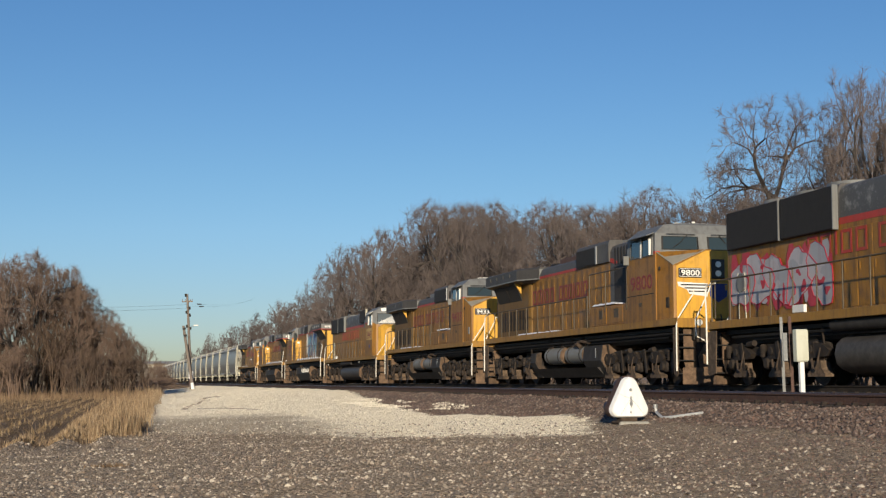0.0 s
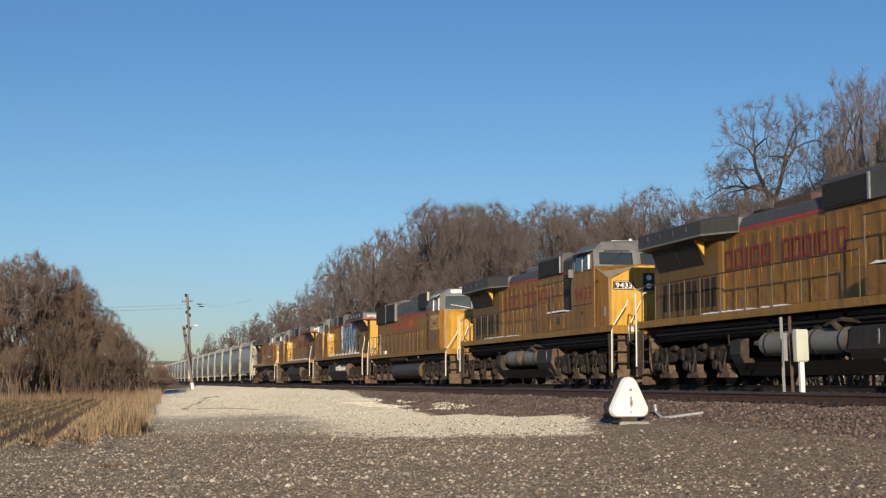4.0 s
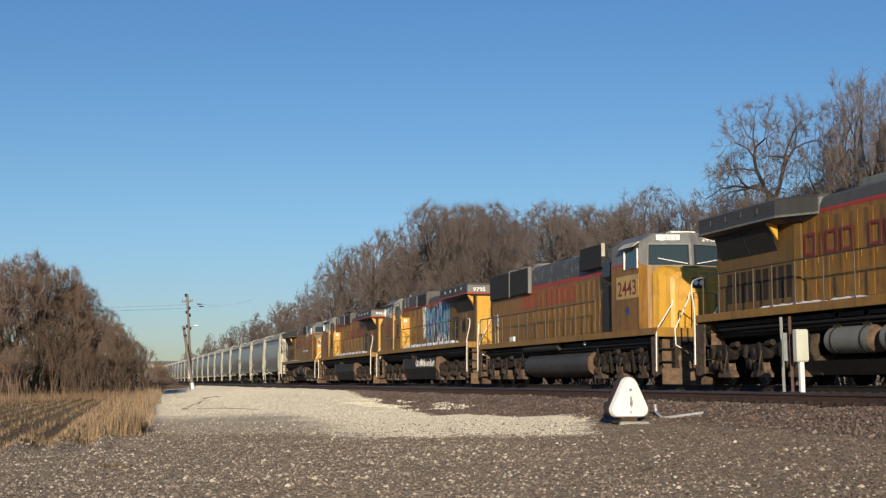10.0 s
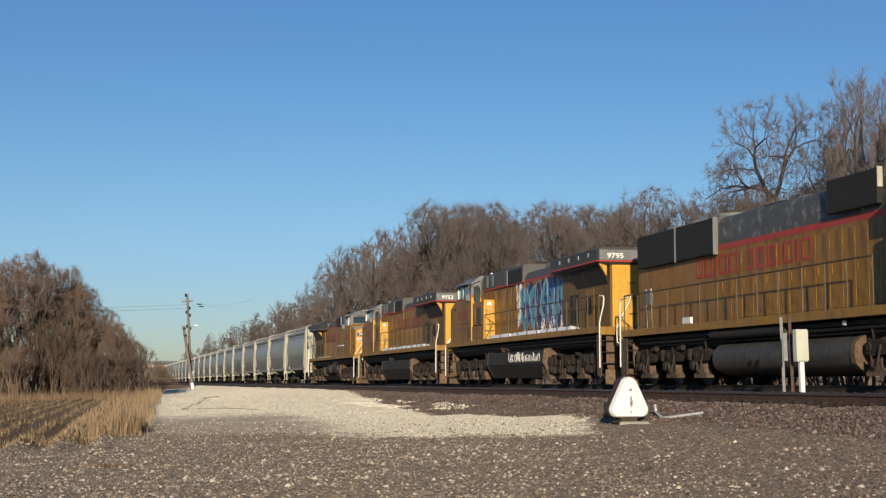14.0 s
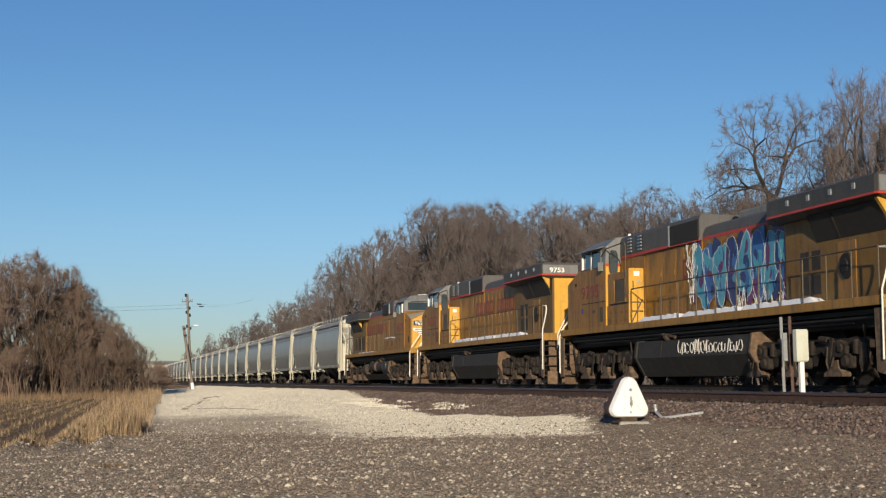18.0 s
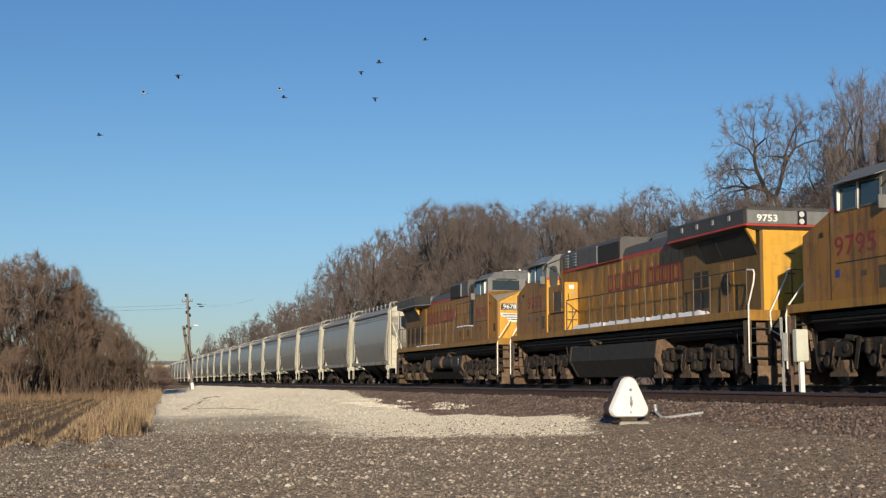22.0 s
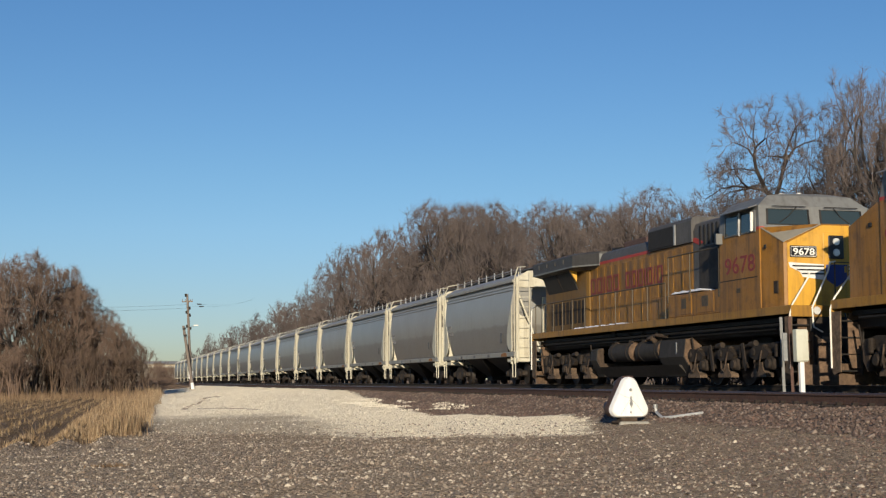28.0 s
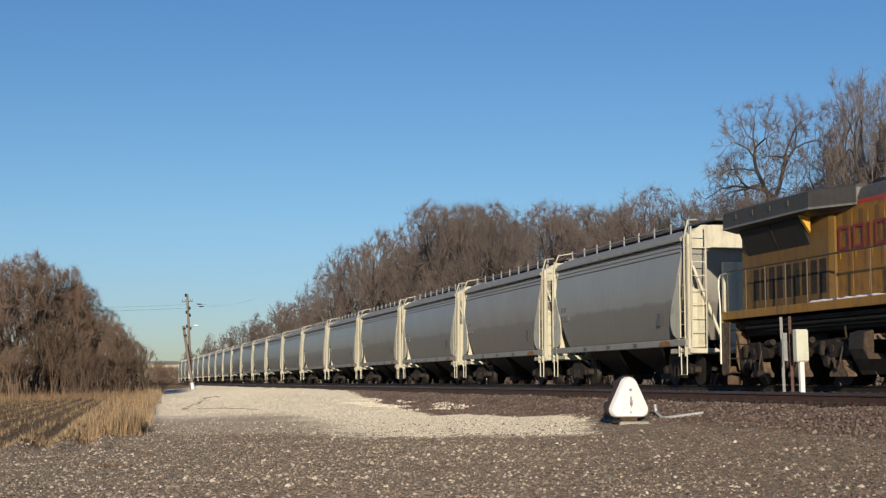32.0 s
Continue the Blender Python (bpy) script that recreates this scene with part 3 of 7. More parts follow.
sz = np.random.default_rng(4).lognormal(math.log(0.026), 0.3, len(between)).clip(0.012, 0.05)
scatter("ballast_stones", "crushed ballast between the two tracks", "ballast", BALLAST_STONE, between, sz, 14)


def blades(name, label, category, material, spots, heights, widths, seed, lean=0.35):
    """Dry stalks: bent three-sided blades, joined."""
    rng = np.random.default_rng(seed)
    n = len(spots)
    a = rng.uniform(0, 2 * np.pi, n)
    d = np.stack([np.cos(a), np.sin(a), np.zeros(n)], 1)
    s = np.stack([-np.sin(a), np.cos(a), np.zeros(n)], 1)
    b = rng.uniform(0.05, lean, n)[:, None] * heights[:, None]
    up = np.array([0, 0, 1.0])
    w = widths[:, None]
    p0, p1, p2 = spots, spots + up * (heights * 0.6)[:, None] + d * b * 0.35, spots + up * heights[:, None] + d * b
    v = np.stack([p0 - s * w, p0 + s * w, p0 + d * w, p1 - s * w * 0.8, p1 + s * w * 0.8, p1 + d * w * 0.8, p2], 1)
    tri = np.array([(0, 1, 4), (0, 4, 3), (1, 2, 5), (1, 5, 4), (2, 0, 3), (2, 3, 5), (3, 4, 6), (4, 5, 6), (5, 3, 6)])
    f = (tri[None] + (np.arange(n) * 7)[:, None, None]).reshape(-1, 3)
    me = bpy.data.meshes.new(name)
    me.from_pydata(v.reshape(-1, 3).tolist(), [], f.tolist())
    me.materials.append(material)
    return tagged(new(name, me), label, category, kind="stuff")


def build_reeds():
    rng = random.Random(8)
    nr = np.random.default_rng(8)
    # short grass along the yard's edge, then tall reeds beside the fill
    sp, hs = [], []
    for _ in range(2400):
        x = -4.5 + 5.3 * rng.random()
        d = 28.3 + 1.2 * x + abs(rng.gauss(0, 1.6)) - 0.5 * rng.random() ** 3
        y = (d - x * math.sin(YAW)) / math.cos(YAW)
        sp.append((x, y, ground_z(x, y) - 0.02))
        hs.append(rng.uniform(0.04, 0.17) * (1 + 0.8 * noise.noise((x * 1.5, y * 0.8, 2))))
    for _ in range(14000):
        d = 29.5 + 110 * rng.random() ** 1.6
        edge = 0.045 * d - 0.72 + 0.35 * noise.noise((d * 0.2, 0, 5)) + rng.gauss(0, 0.12)
        w = 0.03 * d + 0.7
        fr = rng.random() ** 1.5
        x = edge - w * fr
        y = (d - x * math.sin(YAW)) / math.cos(YAW)
        sp.append((x, y, ground_z(x, y) - 0.02))
        clump = 0.62 + 0.6 * noise.noise((x * 0.9, y * 0.22, 1))
        hs.append(rng.uniform(0.3, 1.05) * max(0.2, clump) * (0.6 + 0.35 * min(1, (d - 25) / 20)) * (1 - 0.72 * fr) * (1.25 if rng.random() < 0.08 else 1.0))
    sp, h = np.array(sp), np.array(hs)
    blades("reeds", "tall dry straw-coloured reeds along the field edge", "reeds", STRAW, sp, h, nr.uniform(0.004, 0.009, len(sp)), 21)
    # brown weeds at the foot of the trees
    sp = []
    for _ in range(7000):
        d = 88 + 34 * rng.random() ** 0.7
        x = -0.085 * d + (0.115 * d) * rng.random()
        y = (d - x * math.sin(YAW)) / math.cos(YAW)
        sp.append((x, y, ground_z(x, y) - 0.02))
    sp = np.array(sp)
    blades("weeds", "brown dead weeds below the bare trees", "weeds", WEED, sp, nr.uniform(0.1, 0.5, len(sp)) * (1 + nr.random(len(sp)) ** 3), nr.uniform(0.008, 0.016, len(sp)), 22)
    # corn stubble in rows
    sp = []
    for row in range(-40, 10):
        for k in range(520):
            y = 16 + 90 * ((k + rng.random()) / 420) ** 1.2
            x = row * 0.76 - 0.5 + 0.02 * y + rng.gauss(0, 0.06)
            if is_field(x, y) and x > -0.14 * y - 2 and rng.random() < 0.8:
                sp.append((x, y, ground_z(x, y) - 0.02))
    sp = np.array(sp)
    blades("corn_stubble", "cut corn stubble standing in rows", "stubble", STUBBLE, sp, nr.uniform(0.06, 0.26, len(sp)), nr.uniform(0.008, 0.016, len(sp)), 23, 0.9)
    # straw litter lying on the field
    sp = []
    for _ in range(15000):
        y = 24 + 70 * rng.random() ** 1.4
        x = rng.uniform(-0.13 * y - 1, 0.06 * y)
        if is_field(x, y) and math.cos(2 * math.pi * (x - 0.02 * y + 0.5) / 0.76) > rng.uniform(-0.5, 0.7):
            sp.append((x, y, ground_z(x, y) + 0.015))
    sp = np.array(sp)
    blades("straw_litter", "broken corn stalks lying on brown soil", "litter", STUBBLE, sp, nr.uniform(0.03, 0.08, len(sp)), nr.uniform(0.008, 0.018, len(sp)), 24, 5.0)


build_reeds()
# ledge across the fill: clods added to draw its dark line
rng_l = random.Random(12)
ledge = []
for (xa, ya), (xb, yb) in (((2.93, 54.9), (4.4, 67.8)), ((4.4, 67.8), (5.9, 85.4)), ((5.9, 85.4), (6.29, 77.4)), ((2.93, 54.9), (4.32, 54.4)), ((4.32, 54.4), (5.25, 50.0))):
    for _ in range(130):
        f = rng_l.random()
        x, y = xa + (xb - xa) * f + rng_l.gauss(0, 0.05), ya + (yb - ya) * f + rng_l.gauss(0, 0.35)
        ledge.append((x, y, ground_z(x, y) + 0.005))
ledge = np.array(ledge)
scatter("dark_soil_clods", "small clods along the ledge in the limestone", "soil", GRAVEL_STONE, ledge, np.random.default_rng(9).uniform(0.02, 0.055, len(ledge)), 15, 0.5)
clod = on_ground(1, random.Random(2), 19.5, 19.51, lambda y: (0.1, 0.11), lambda x, y: True, 0.0)
tuft = np.repeat(clod, 90, 0) + np.random.default_rng(6).normal(0, 1, (90, 3)) * (0.13, 0.09, 0.0)
blades("dead_tuft", "flattened dark dead weed tuft in the gravel", "weeds", WEED, tuft, np.random.default_rng(7).uniform(0.02, 0.06, 90), np.full(90, 0.008), 31, 2.5)


# ---- tracks ----
def rail_profile(x):
    return [(x - 0.07, -0.17), (x + 0.07, -0.17), (x + 0.07, -0.158), (x + 0.012, -0.14), (x + 0.012, -0.045), (x + 0.036, -0.032), (x + 0.036, -0.006), (x - 0.036, -0.006), (x - 0.036, -0.032), (x - 0.012, -0.045), (x - 0.012, -0.14), (x - 0.07, -0.158)]


def build_track(centre, name, label, first, last, up=0.0, steel=RAIL):
    tr = thing(name, label, "railway track", kind="structure")
    tr.location.z = up
    for s in (-0.7525, 0.7525):
        r = part("rail", Geo().prism("y", rail_profile(centre + s), -40, 900), steel, tr, "rusty steel rail")
        part("rail_head", Geo().prism("y", [(centre + s - 0.034, -0.006), (centre + s + 0.034, -0.006), (centre + s + 0.03, 0.0), (centre + s - 0.03, 0.0)], -40, 900), RAILHEAD, r, "worn bright running surface")
    kinds = []
    rng = random.Random(int(centre * 10))
    for k in range(4):
        g = Geo().box(-1.3, 1.3, -0.115, 0.115, -0.18, 0.0, 0.012)
        g.v = [(x + rng.uniform(-0.008, 0.008), y + rng.uniform(-0.006, 0.006), z + rng.uniform(-0.006, 0.006)) for x, y, z in g.v]
        for s in (-0.7525, 0.7525):
            g.box(s - 0.18, s + 0.18, -0.09, 0.09, 0.0, 0.012)
        kinds.append(g.mesh("tie", TIE))
    rest = Geo()
    y = -20.0
    while y < 420:
        off, turn = rng.uniform(-0.06, 0.06), rng.uniform(-1.2, 1.2)
        if first <= y <= last:
            ob = new("tie", kinds[rng.randrange(4)])
            ob.parent = tr
            ob.matrix_basis = pose(centre + off, y, -0.184 + rng.uniform(-0.004, 0.004), 0, 0, turn)
        else:
            rest.box(centre + off - 1.3, centre + off + 1.3, y - 0.115, y + 0.115, -0.36, -0.184)
        y += 0.5 + rng.uniform(-0.02, 0.02)
    tagged(part("tie_row", rest, TIE, tr), kind="stuff")
    # spikes and anchors by the near rail
    an = Geo()
    for k in range(240):
        yy = 15 + 0.5 * k
        an.box(centre - 0.7525 - 0.16, centre - 0.7525 - 0.06, yy + 0.13, yy + 0.19, -0.19, -0.13)
    tagged(part("rail_anchors", an, TIE, tr, "dark rail anchors"), kind="stuff")


NEAR_C, TRAIN_C = 12.6, 16.9
build_track(NEAR_C, "near_track", "empty track with rusty rails on dark wooden ties", 15, 160)
# The train's rails take a darker brown that stands in for its shade.
build_track(TRAIN_C, "far_track", "second track under the train on wooden ties", 20, 60, RAIL_UP, TRUCK)

# ---- train ----
WHEELS = []


def wheelset(parent, y, r, gauge=0.7525, label="steel wheels on an axle"):
    g = Geo()
    for s in (-1, 1):
        g.cyl((s * (gauge - 0.03), 0, 0), (s * (gauge + 0.09), 0, 0), r, r * 0.985, 28)
        g.cyl((s * (gauge - 0.06), 0, 0), (s * (gauge - 0.03), 0, 0), r + 0.025, r + 0.025, 28)
        g.cyl((s * (gauge + 0.09), 0, 0), (s * (gauge + 0.1), 0, 0), r * 0.78, r * 0.7, 20)
        g.cyl((s * (gauge + 0.1), 0, 0), (s * (gauge + 0.24), 0, 0), 0.13, 0.12, 12)
        for k in range(3):
            a = 2.1 * k
            g.box(s * (gauge + 0.24), s * (gauge + 0.27), 0.06 * math.cos(a) - 0.02, 0.06 * math.cos(a) + 0.02, 0.06 * math.sin(a) - 0.02, 0.06 * math.sin(a) + 0.02)
    g.cyl((-gauge, 0, 0), (gauge, 0, 0), 0.09, 0.09, 10, False)
    w = part("wheelset", g, WHEEL, parent, label, True)
    w.matrix_basis = pose(0, y, r + RAIL_UP)
    WHEELS.append((w, y, r))
    return w


def six_wheel_truck(loco, yc):
    """A three-axle truck with cast side frames, pedestal shoes and brake gear."""
    tr = part("truck_bolster", Geo().box(-0.9, 0.9, yc - 1.7, yc + 1.7, 0.72, 1.05, 0.05).box(-0.5, 0.5, yc - 0.6, yc + 0.6, 1.0, 1.4, 0.04), DARK, loco, "dark cast truck bolster")
    tr.location.z = RAIL_UP
    r, gap = 0.53, 1.95
    inward = 1 if yc < 11 else -1
    for k in (-1, 0, 1):
        wheelset(loco, yc + gap * k, r)
    for s in (-1, 1):
        e = gap + 0.72
        top = [(-e, 0.98), (-gap - 0.2, 1.06), (-gap + 0.5, 1.0), (-0.75, 0.92), (-0.3, 1.0), (0.3, 1.0), (0.75, 0.92), (gap - 0.5, 1.0), (gap + 0.2, 1.06), (e, 0.98)]
        low = [(e, 0.8)]
        for k in (1, 0, -1):
            low += [(gap * k + 0.62, 0.74), (gap * k + 0.4, 0.44), (gap * k + 0.27, 0.44), (gap * k + 0.22, 0.72), (gap * k - 0.22, 0.72), (gap * k - 0.27, 0.44), (gap * k - 0.4, 0.44), (gap * k - 0.62, 0.74)]
        low += [(-e, 0.8)]
        sf = part("side_frame", Geo().prism("x", [(yc + a, b) for a, b in top + low], s * 0.98, s * 1.14), TRUCK, loco, "dusty brown cast side frame")
        sf.location.z = RAIL_UP
        for k in (-1, 0, 1):
            y = yc + gap * k
            q = y + 0.52 * inward
            part("journal_box", Geo().box(s * 1.08, s * 1.26, y - 0.19, y + 0.19, 0.38, 0.7, 0.04).cyl((s * 1.26, y, 0.53), (s * 1.33, y, 0.53), 0.13, 0.11, 12), TRUCK, sf, "journal box caked in dust", True)
            shoe = part("pedestal_shoe", Geo().prism("x", [(q - 0.2, 0.56), (q + 0.2, 0.56), (q + 0.25, 0.38), (q + 0.4, 0.27), (q + 0.4, 0.2), (q - 0.4, 0.2), (q - 0.4, 0.27), (q - 0.25, 0.38)], s * 1.08, s * 1.3), SHOE_DUST, sf, "dust-caked pedestal shoe")
            part("air_hose", Geo().tube([(s * 1.3, q - 0.2, 0.85), (s * 1.36, q - 0.17, 0.5), (s * 1.36, q - 0.08, 0.36), (s * 1.36, q + 0.05, 0.42), (s * 1.34, q + 0.12, 0.62)], 0.022, 5), DUST, shoe)
            arm = [(q - 0.55, 0.78), (q - 0.42, 0.66), (q + 0.25, 0.62), (q + 0.5, 0.7), (q + 0.52, 0.86), (q + 0.3, 0.98), (q - 0.2, 0.95)]
            part("rocker_arm", Geo().prism("x", arm, s * 1.12, s * 1.27).cyl((s * 1.27, q + 0.3, 0.82), (s * 1.31, q + 0.3, 0.82), 0.1, 0.09, 10), TRUCK, sf, "lumpy cast rocker arm")
            for d in (-0.34, 0.34):
                sp = Geo()
                for z in range(5):
                    sp.cyl((s * 1.2, y + d, 0.7 + 0.06 * z), (s * 1.2, y + d, 0.737 + 0.06 * z), 0.085, 0.085, 9)
                sp.cyl((s * 1.2, y + d, 0.68), (s * 1.2, y + d, 1.0), 0.055, 0.055, 8)
                part("coil_spring", sp, TRUCK, sf)
        for d in (-1, 1):
            yb = yc + d * gap * 0.5
            part("brake_cylinder", Geo().cyl((s * 1.22, yb - 0.2, 1.04), (s * 1.22, yb + 0.14, 1.01), 0.075, 0.07, 12).cyl((s * 1.22, yb + 0.14, 1.01), (s * 1.22, yb + 0.42, 0.96), 0.035, 0.035, 6), TRUCK, sf, "dusty brake cylinder", True)
            part("brake_lever", Geo().prism("x", [(yb + 0.36, 1.06), (yb + 0.5, 1.04), (yb + 0.3, 0.36), (yb + 0.18, 0.36)], s * 1.28, s * 1.31), TRUCK, sf)
            part("sand_pipe", Geo().tube([(s * 1.25, yc + d * (gap + 0.75), 1.3), (s * 1.15, yc + d * (gap + 0.72), 0.6), (s * 0.8, yc + d * (gap + 0.6), 0.12)], 0.025), TRUCK, sf)
            part("clasp_bracket", Geo().prism("x", [(yc + d * (gap + 0.46), 0.95), (yc + d * (gap + 0.72), 0.9), (yc + d * (gap + 0.68), 0.5), (yc + d * (gap + 0.52), 0.3), (yc + d * (gap + 0.44), 0.5)], s * 1.08, s * 1.2), DUST, sf)
    return tr


def coupler(loco, y, way):
    g = Geo().box(-0.13, 0.13, y, y - way * 0.75, 0.78, 1.0, 0.03)
    g.prism("z", [(-0.22, y - way * 0.05), (-0.26, y + way * 0.12), (-0.1, y + way * 0.2), (0.02, y + way * 0.05), (0.14, y + way * 0.18), (0.24, y + way * 0.08), (0.2, y - way * 0.15)], 0.72, 1.06)
    part("coupler", g, TRUCK, loco, "rusty knuckle coupler")
    for s in (-1, 1):
        for q in (0.35, 0.5, 0.62):
            part("brake_hose", Geo().tube([(s * q, y - way * 0.55, 1.25), (s * q * 1.02, y - way * 0.3, 1.05), (s * q * 0.95, y - way * 0.12, 0.72), (s * q * 0.7, y - way * 0.02, 0.6)], 0.022), DARK, loco, "black rubber air hose")


def step_well(loco, y, way, z_deck, white, rear=False):
    """Corner steps, pilot plate and the grab rails of one end."""
    for s in (-1, 1):
        for k, z in enumerate((0.42, 0.78, 1.14, 1.5)):
            part("step", Geo().box(s * 0.95, s * 1.48, y + way * (0.02 + 0.03 * k), y + way * (0.3 + 0.03 * k), z, z + 0.035, 0.008), DARK, loco)
        part("step_side", Geo().prism("x", [(y - way * 0.02, z_deck - 0.25), (y + way * 0.52, z_deck - 0.25), (y + way * 0.46, 0.42), (y + way * 0.1, 0.36), (y + way * 0.0, 0.42)], s * 1.47, s * 1.5), SHOE_DUST, loco, "dusty step side plate")
        part("step_inner_side", Geo().prism("x", [(y - way * 0.04, z_deck - 0.2), (y + way * 0.55, z_deck - 0.2), (y + way * 0.4, 0.36), (y - way * 0.02, 0.36)], s * 0.93, s * 0.95), TANK, loco)
        if rear:
            part("grab_rail", Geo().tube([(s * 1.53, y + way * 0.02, 0.66), (s * 1.53, y + way * 0.02, z_deck + 0.12), (s * 1.44, y - way * 0.2, z_deck + 0.66), (s * 1.42, y - way * 0.22, z_deck + 0.88), (s * 1.42, y - way * 0.14, z_deck + 0.98), (s * 1.44, y + way * 0.4, z_deck + 1.01)], 0.022), white, loco, "white-painted bent grab rail")
        else:
            part("grab_rail", Geo().tube([(s * 1.52, y + way * 0.02, 0.5), (s * 1.52, y + way * 0.0, z_deck - 0.2), (s * 1.45, y + way * 0.02, z_deck + 0.02), (s * 0.98, y + way * 0.12, z_deck + 0.68), (s * 0.95, y + way * 0.13, z_deck + 0.8)], 0.021), white, loco, "white-painted slanting grab rail")
        part("grab_rail", Geo().tube([(s * 0.72, y - way * 0.1, z_deck - 0.62), (s * 0.95, y - way * 0.08, z_deck - 0.5), (s * 0.97, y - way * 0.06, z_deck - 0.05), (s * 0.5, y + way * 0.06, z_deck + 0.82), (s * 0.44, y + way * 0.08, z_deck + 1.02), (s * 0.3, y + way * 0.08, z_deck + 1.04)], 0.021), white, loco, "white-painted slanting grab rail")
    pl = Geo().prism("z", [(-1.35, y - way * 0.0), (-0.45, y - way * 0.42), (0.45, y - way * 0.42), (1.35, y - way * 0.0), (1.3, y + way * 0.1), (0.45, y - way * 0.28), (-0.45, y - way * 0.28), (-1.3, y + way * 0.1)], 0.14, 0.6)
    part("pilot_plow", pl, DUSTY_FACE, loco, "angled dusty brown snow plow")
    for s in (-1, 1):
        part("plow_wing", Geo().prism("y", [(s * 0.3, 0.6), (s * 0.3, 1.25), (s * 0.72, 1.25), (s * 0.9, 0.9), (s * 0.86, 0.6)], y - way * 0.12, y - way * 0.04), DUSTY_FACE, loco, "dust-caked upper plow wing")
        part("step_face", Geo().prism("y", [(s * 0.95, 0.5), (s * 1.16, 0.5), (s * 1.24, 0.8), (s * 1.24, z_deck - 0.28), (s * 0.95, z_deck - 0.28)], y + way * 0.3, y + way * 0.33), DUSTY_FACE, loco, "dusty step well back")
        part("mu_hose", Geo().tube([(s * 0.55, y - way * 0.1, z_deck - 0.3), (s * 0.62, y - way * 0.3, z_deck - 0.6), (s * 0.52, y - way * 0.36, z_deck - 0.95), (s * 0.38, y - way * 0.24, z_deck - 1.05)], 0.02, 5), DARK, loco, "looped black control cable")
        part("mu_cable", Geo().tube([(s * 0.2, y - way * 0.04, z_deck + 0.1), (s * 0.25, y - way * 0.5, z_deck - 0.35), (s * 0.22, y - way * 0.9, z_deck - 0.3)], 0.025, 5), DARK, loco, "slack black jumper cable")
    part("end_plate", Geo().box(-0.92, 0.92, y - way * 0.02, y + way * 0.12, 0.6, z_deck - 0.05, 0.02), TRUCK, loco)
    part("end_sill", Geo().box(-1.5, 1.5, y - way * 0.03, y + way * 0.03, z_deck - 0.26, z_deck + 0.004, 0.01), SILL_YELLOW, loco, "yellow end sill")
    part("end_chain_post", Geo().tube([(-0.35, y, z_deck), (-0.35, y, z_deck + 1.02), (0.35, y, z_deck + 1.02), (0.35, y, z_deck)], 0.022), HAND_DARK, loco)


def railing(loco, side, y0, y1, z_deck, z_top, pitch, x=1.46):
    n = max(2, round((y1 - y0) / pitch))
    part("handrail", Geo().tube([(side * x, y0, z_top), (side * x, y1, z_top)], 0.021, 6), HAND_DARK, loco, "worn walkway handrail")
    me = Geo().tube([(0, 0, -0.1), (0, 0, z_top - z_deck)], 0.018, 6).box(-0.03, 0.03, -0.03, 0.03, -0.2, 0.02).mesh("stanchion", HAND_DARK)
    for k in range(n + 1):
        ob = new("stanchion", me)
        ob.parent = loco
        ob.location = (side * x, y0 + (y1 - y0) * k / n, z_deck)


def letter_bars(loco, side, word_a, word_b, z, h, xf, material):
    """The railway's name as plain hollow bars of its letters' size; words run from the reader's left."""
    t = 0.085
    for (a, b), widths in ((word_a, (1, 1, 0.3, 1, 1)), (word_b, (1, 1, 1, 0.3, 1, 0.3, 1))):
        gap = 0.3
        unit = abs(b - a) / (sum(widths) + gap * (len(widths) - 1))
        at, way = a, 1 if b > a else -1
        for w in widths:
            lo, hi = sorted((at, at + way * w * unit))
            g = Geo()
            if w < 0.5:
                mid = (lo + hi) / 2
                g.box(side * xf, side * (xf + 0.006), mid - t / 2, mid + t / 2, z, z + h)
            else:
                g.box(side * xf, side * (xf + 0.006), lo, lo + t, z, z + h).box(side * xf, side * (xf + 0.006), hi - t, hi, z, z + h)
                g.box(side * xf, side * (xf + 0.005), lo + t, hi - t, z, z + t * 0.8).box(side * xf, side * (xf + 0.005), lo + t, hi - t, z + h - t * 0.8, z + h)
            part("letter_bar", g, material, loco, "faded red letter-sized mark")
            at += way * (w + gap) * unit


def road_number(loco, words, side, y0, y1, z, h, xf, material=None):
    """Numerals on a side, reading from the viewer's left."""
    if side < 0:
        m = pose(-xf, y1, z, 0, 0, -90)
    else:
        m = pose(xf, y0, z, 0, 0, 90)
    letters("road_number", words, h, y1 - y0, material or LETTER_RED, loco, m, "painted road number")


def hood_doors(loco, y0, y1, n, z0, z1, xf, material):
    w = (y1 - y0) / n
    me = Geo().box(-0.006, 0.006, 0.02, w - 0.02, 0, z1 - z0, 0.004).box(-0.018, 0.018, w - 0.1, w - 0.06, (z1 - z0) * 0.45, (z1 - z0) * 0.55).box(-0.014, 0.014, 0.025, 0.05, 0.2, 0.34).box(-0.014, 0.014, 0.025, 0.05, z1 - z0 - 0.34, z1 - z0 - 0.2).mesh("door", material)
    for s in (-1, 1):
        for k in range(n):
            ob = new("door", me)
            ob.parent = loco
            ob.location = (s * xf, y0 + k * w, z0)


def blob(rng, yc, zc, w, h, box, m=14, jag=0.16, lean=0.0):
    y0, y1, z0, z1 = box
    ph, k3 = rng.uniform(0, 6), rng.choice((2, 3))
    pts = []
    for q in range(m):
        a = 2 * math.pi * q / m
        rr = 1 + 0.2 * math.sin(k3 * a + ph) + rng.uniform(-jag, jag)
        yy, zz = yc + w * rr * math.cos(a) + lean * h * math.sin(a), zc + h * rr * math.sin(a)
        pts.append((min(y1, max(y0, yy)), min(z1, max(z0, zz))))
    return pts


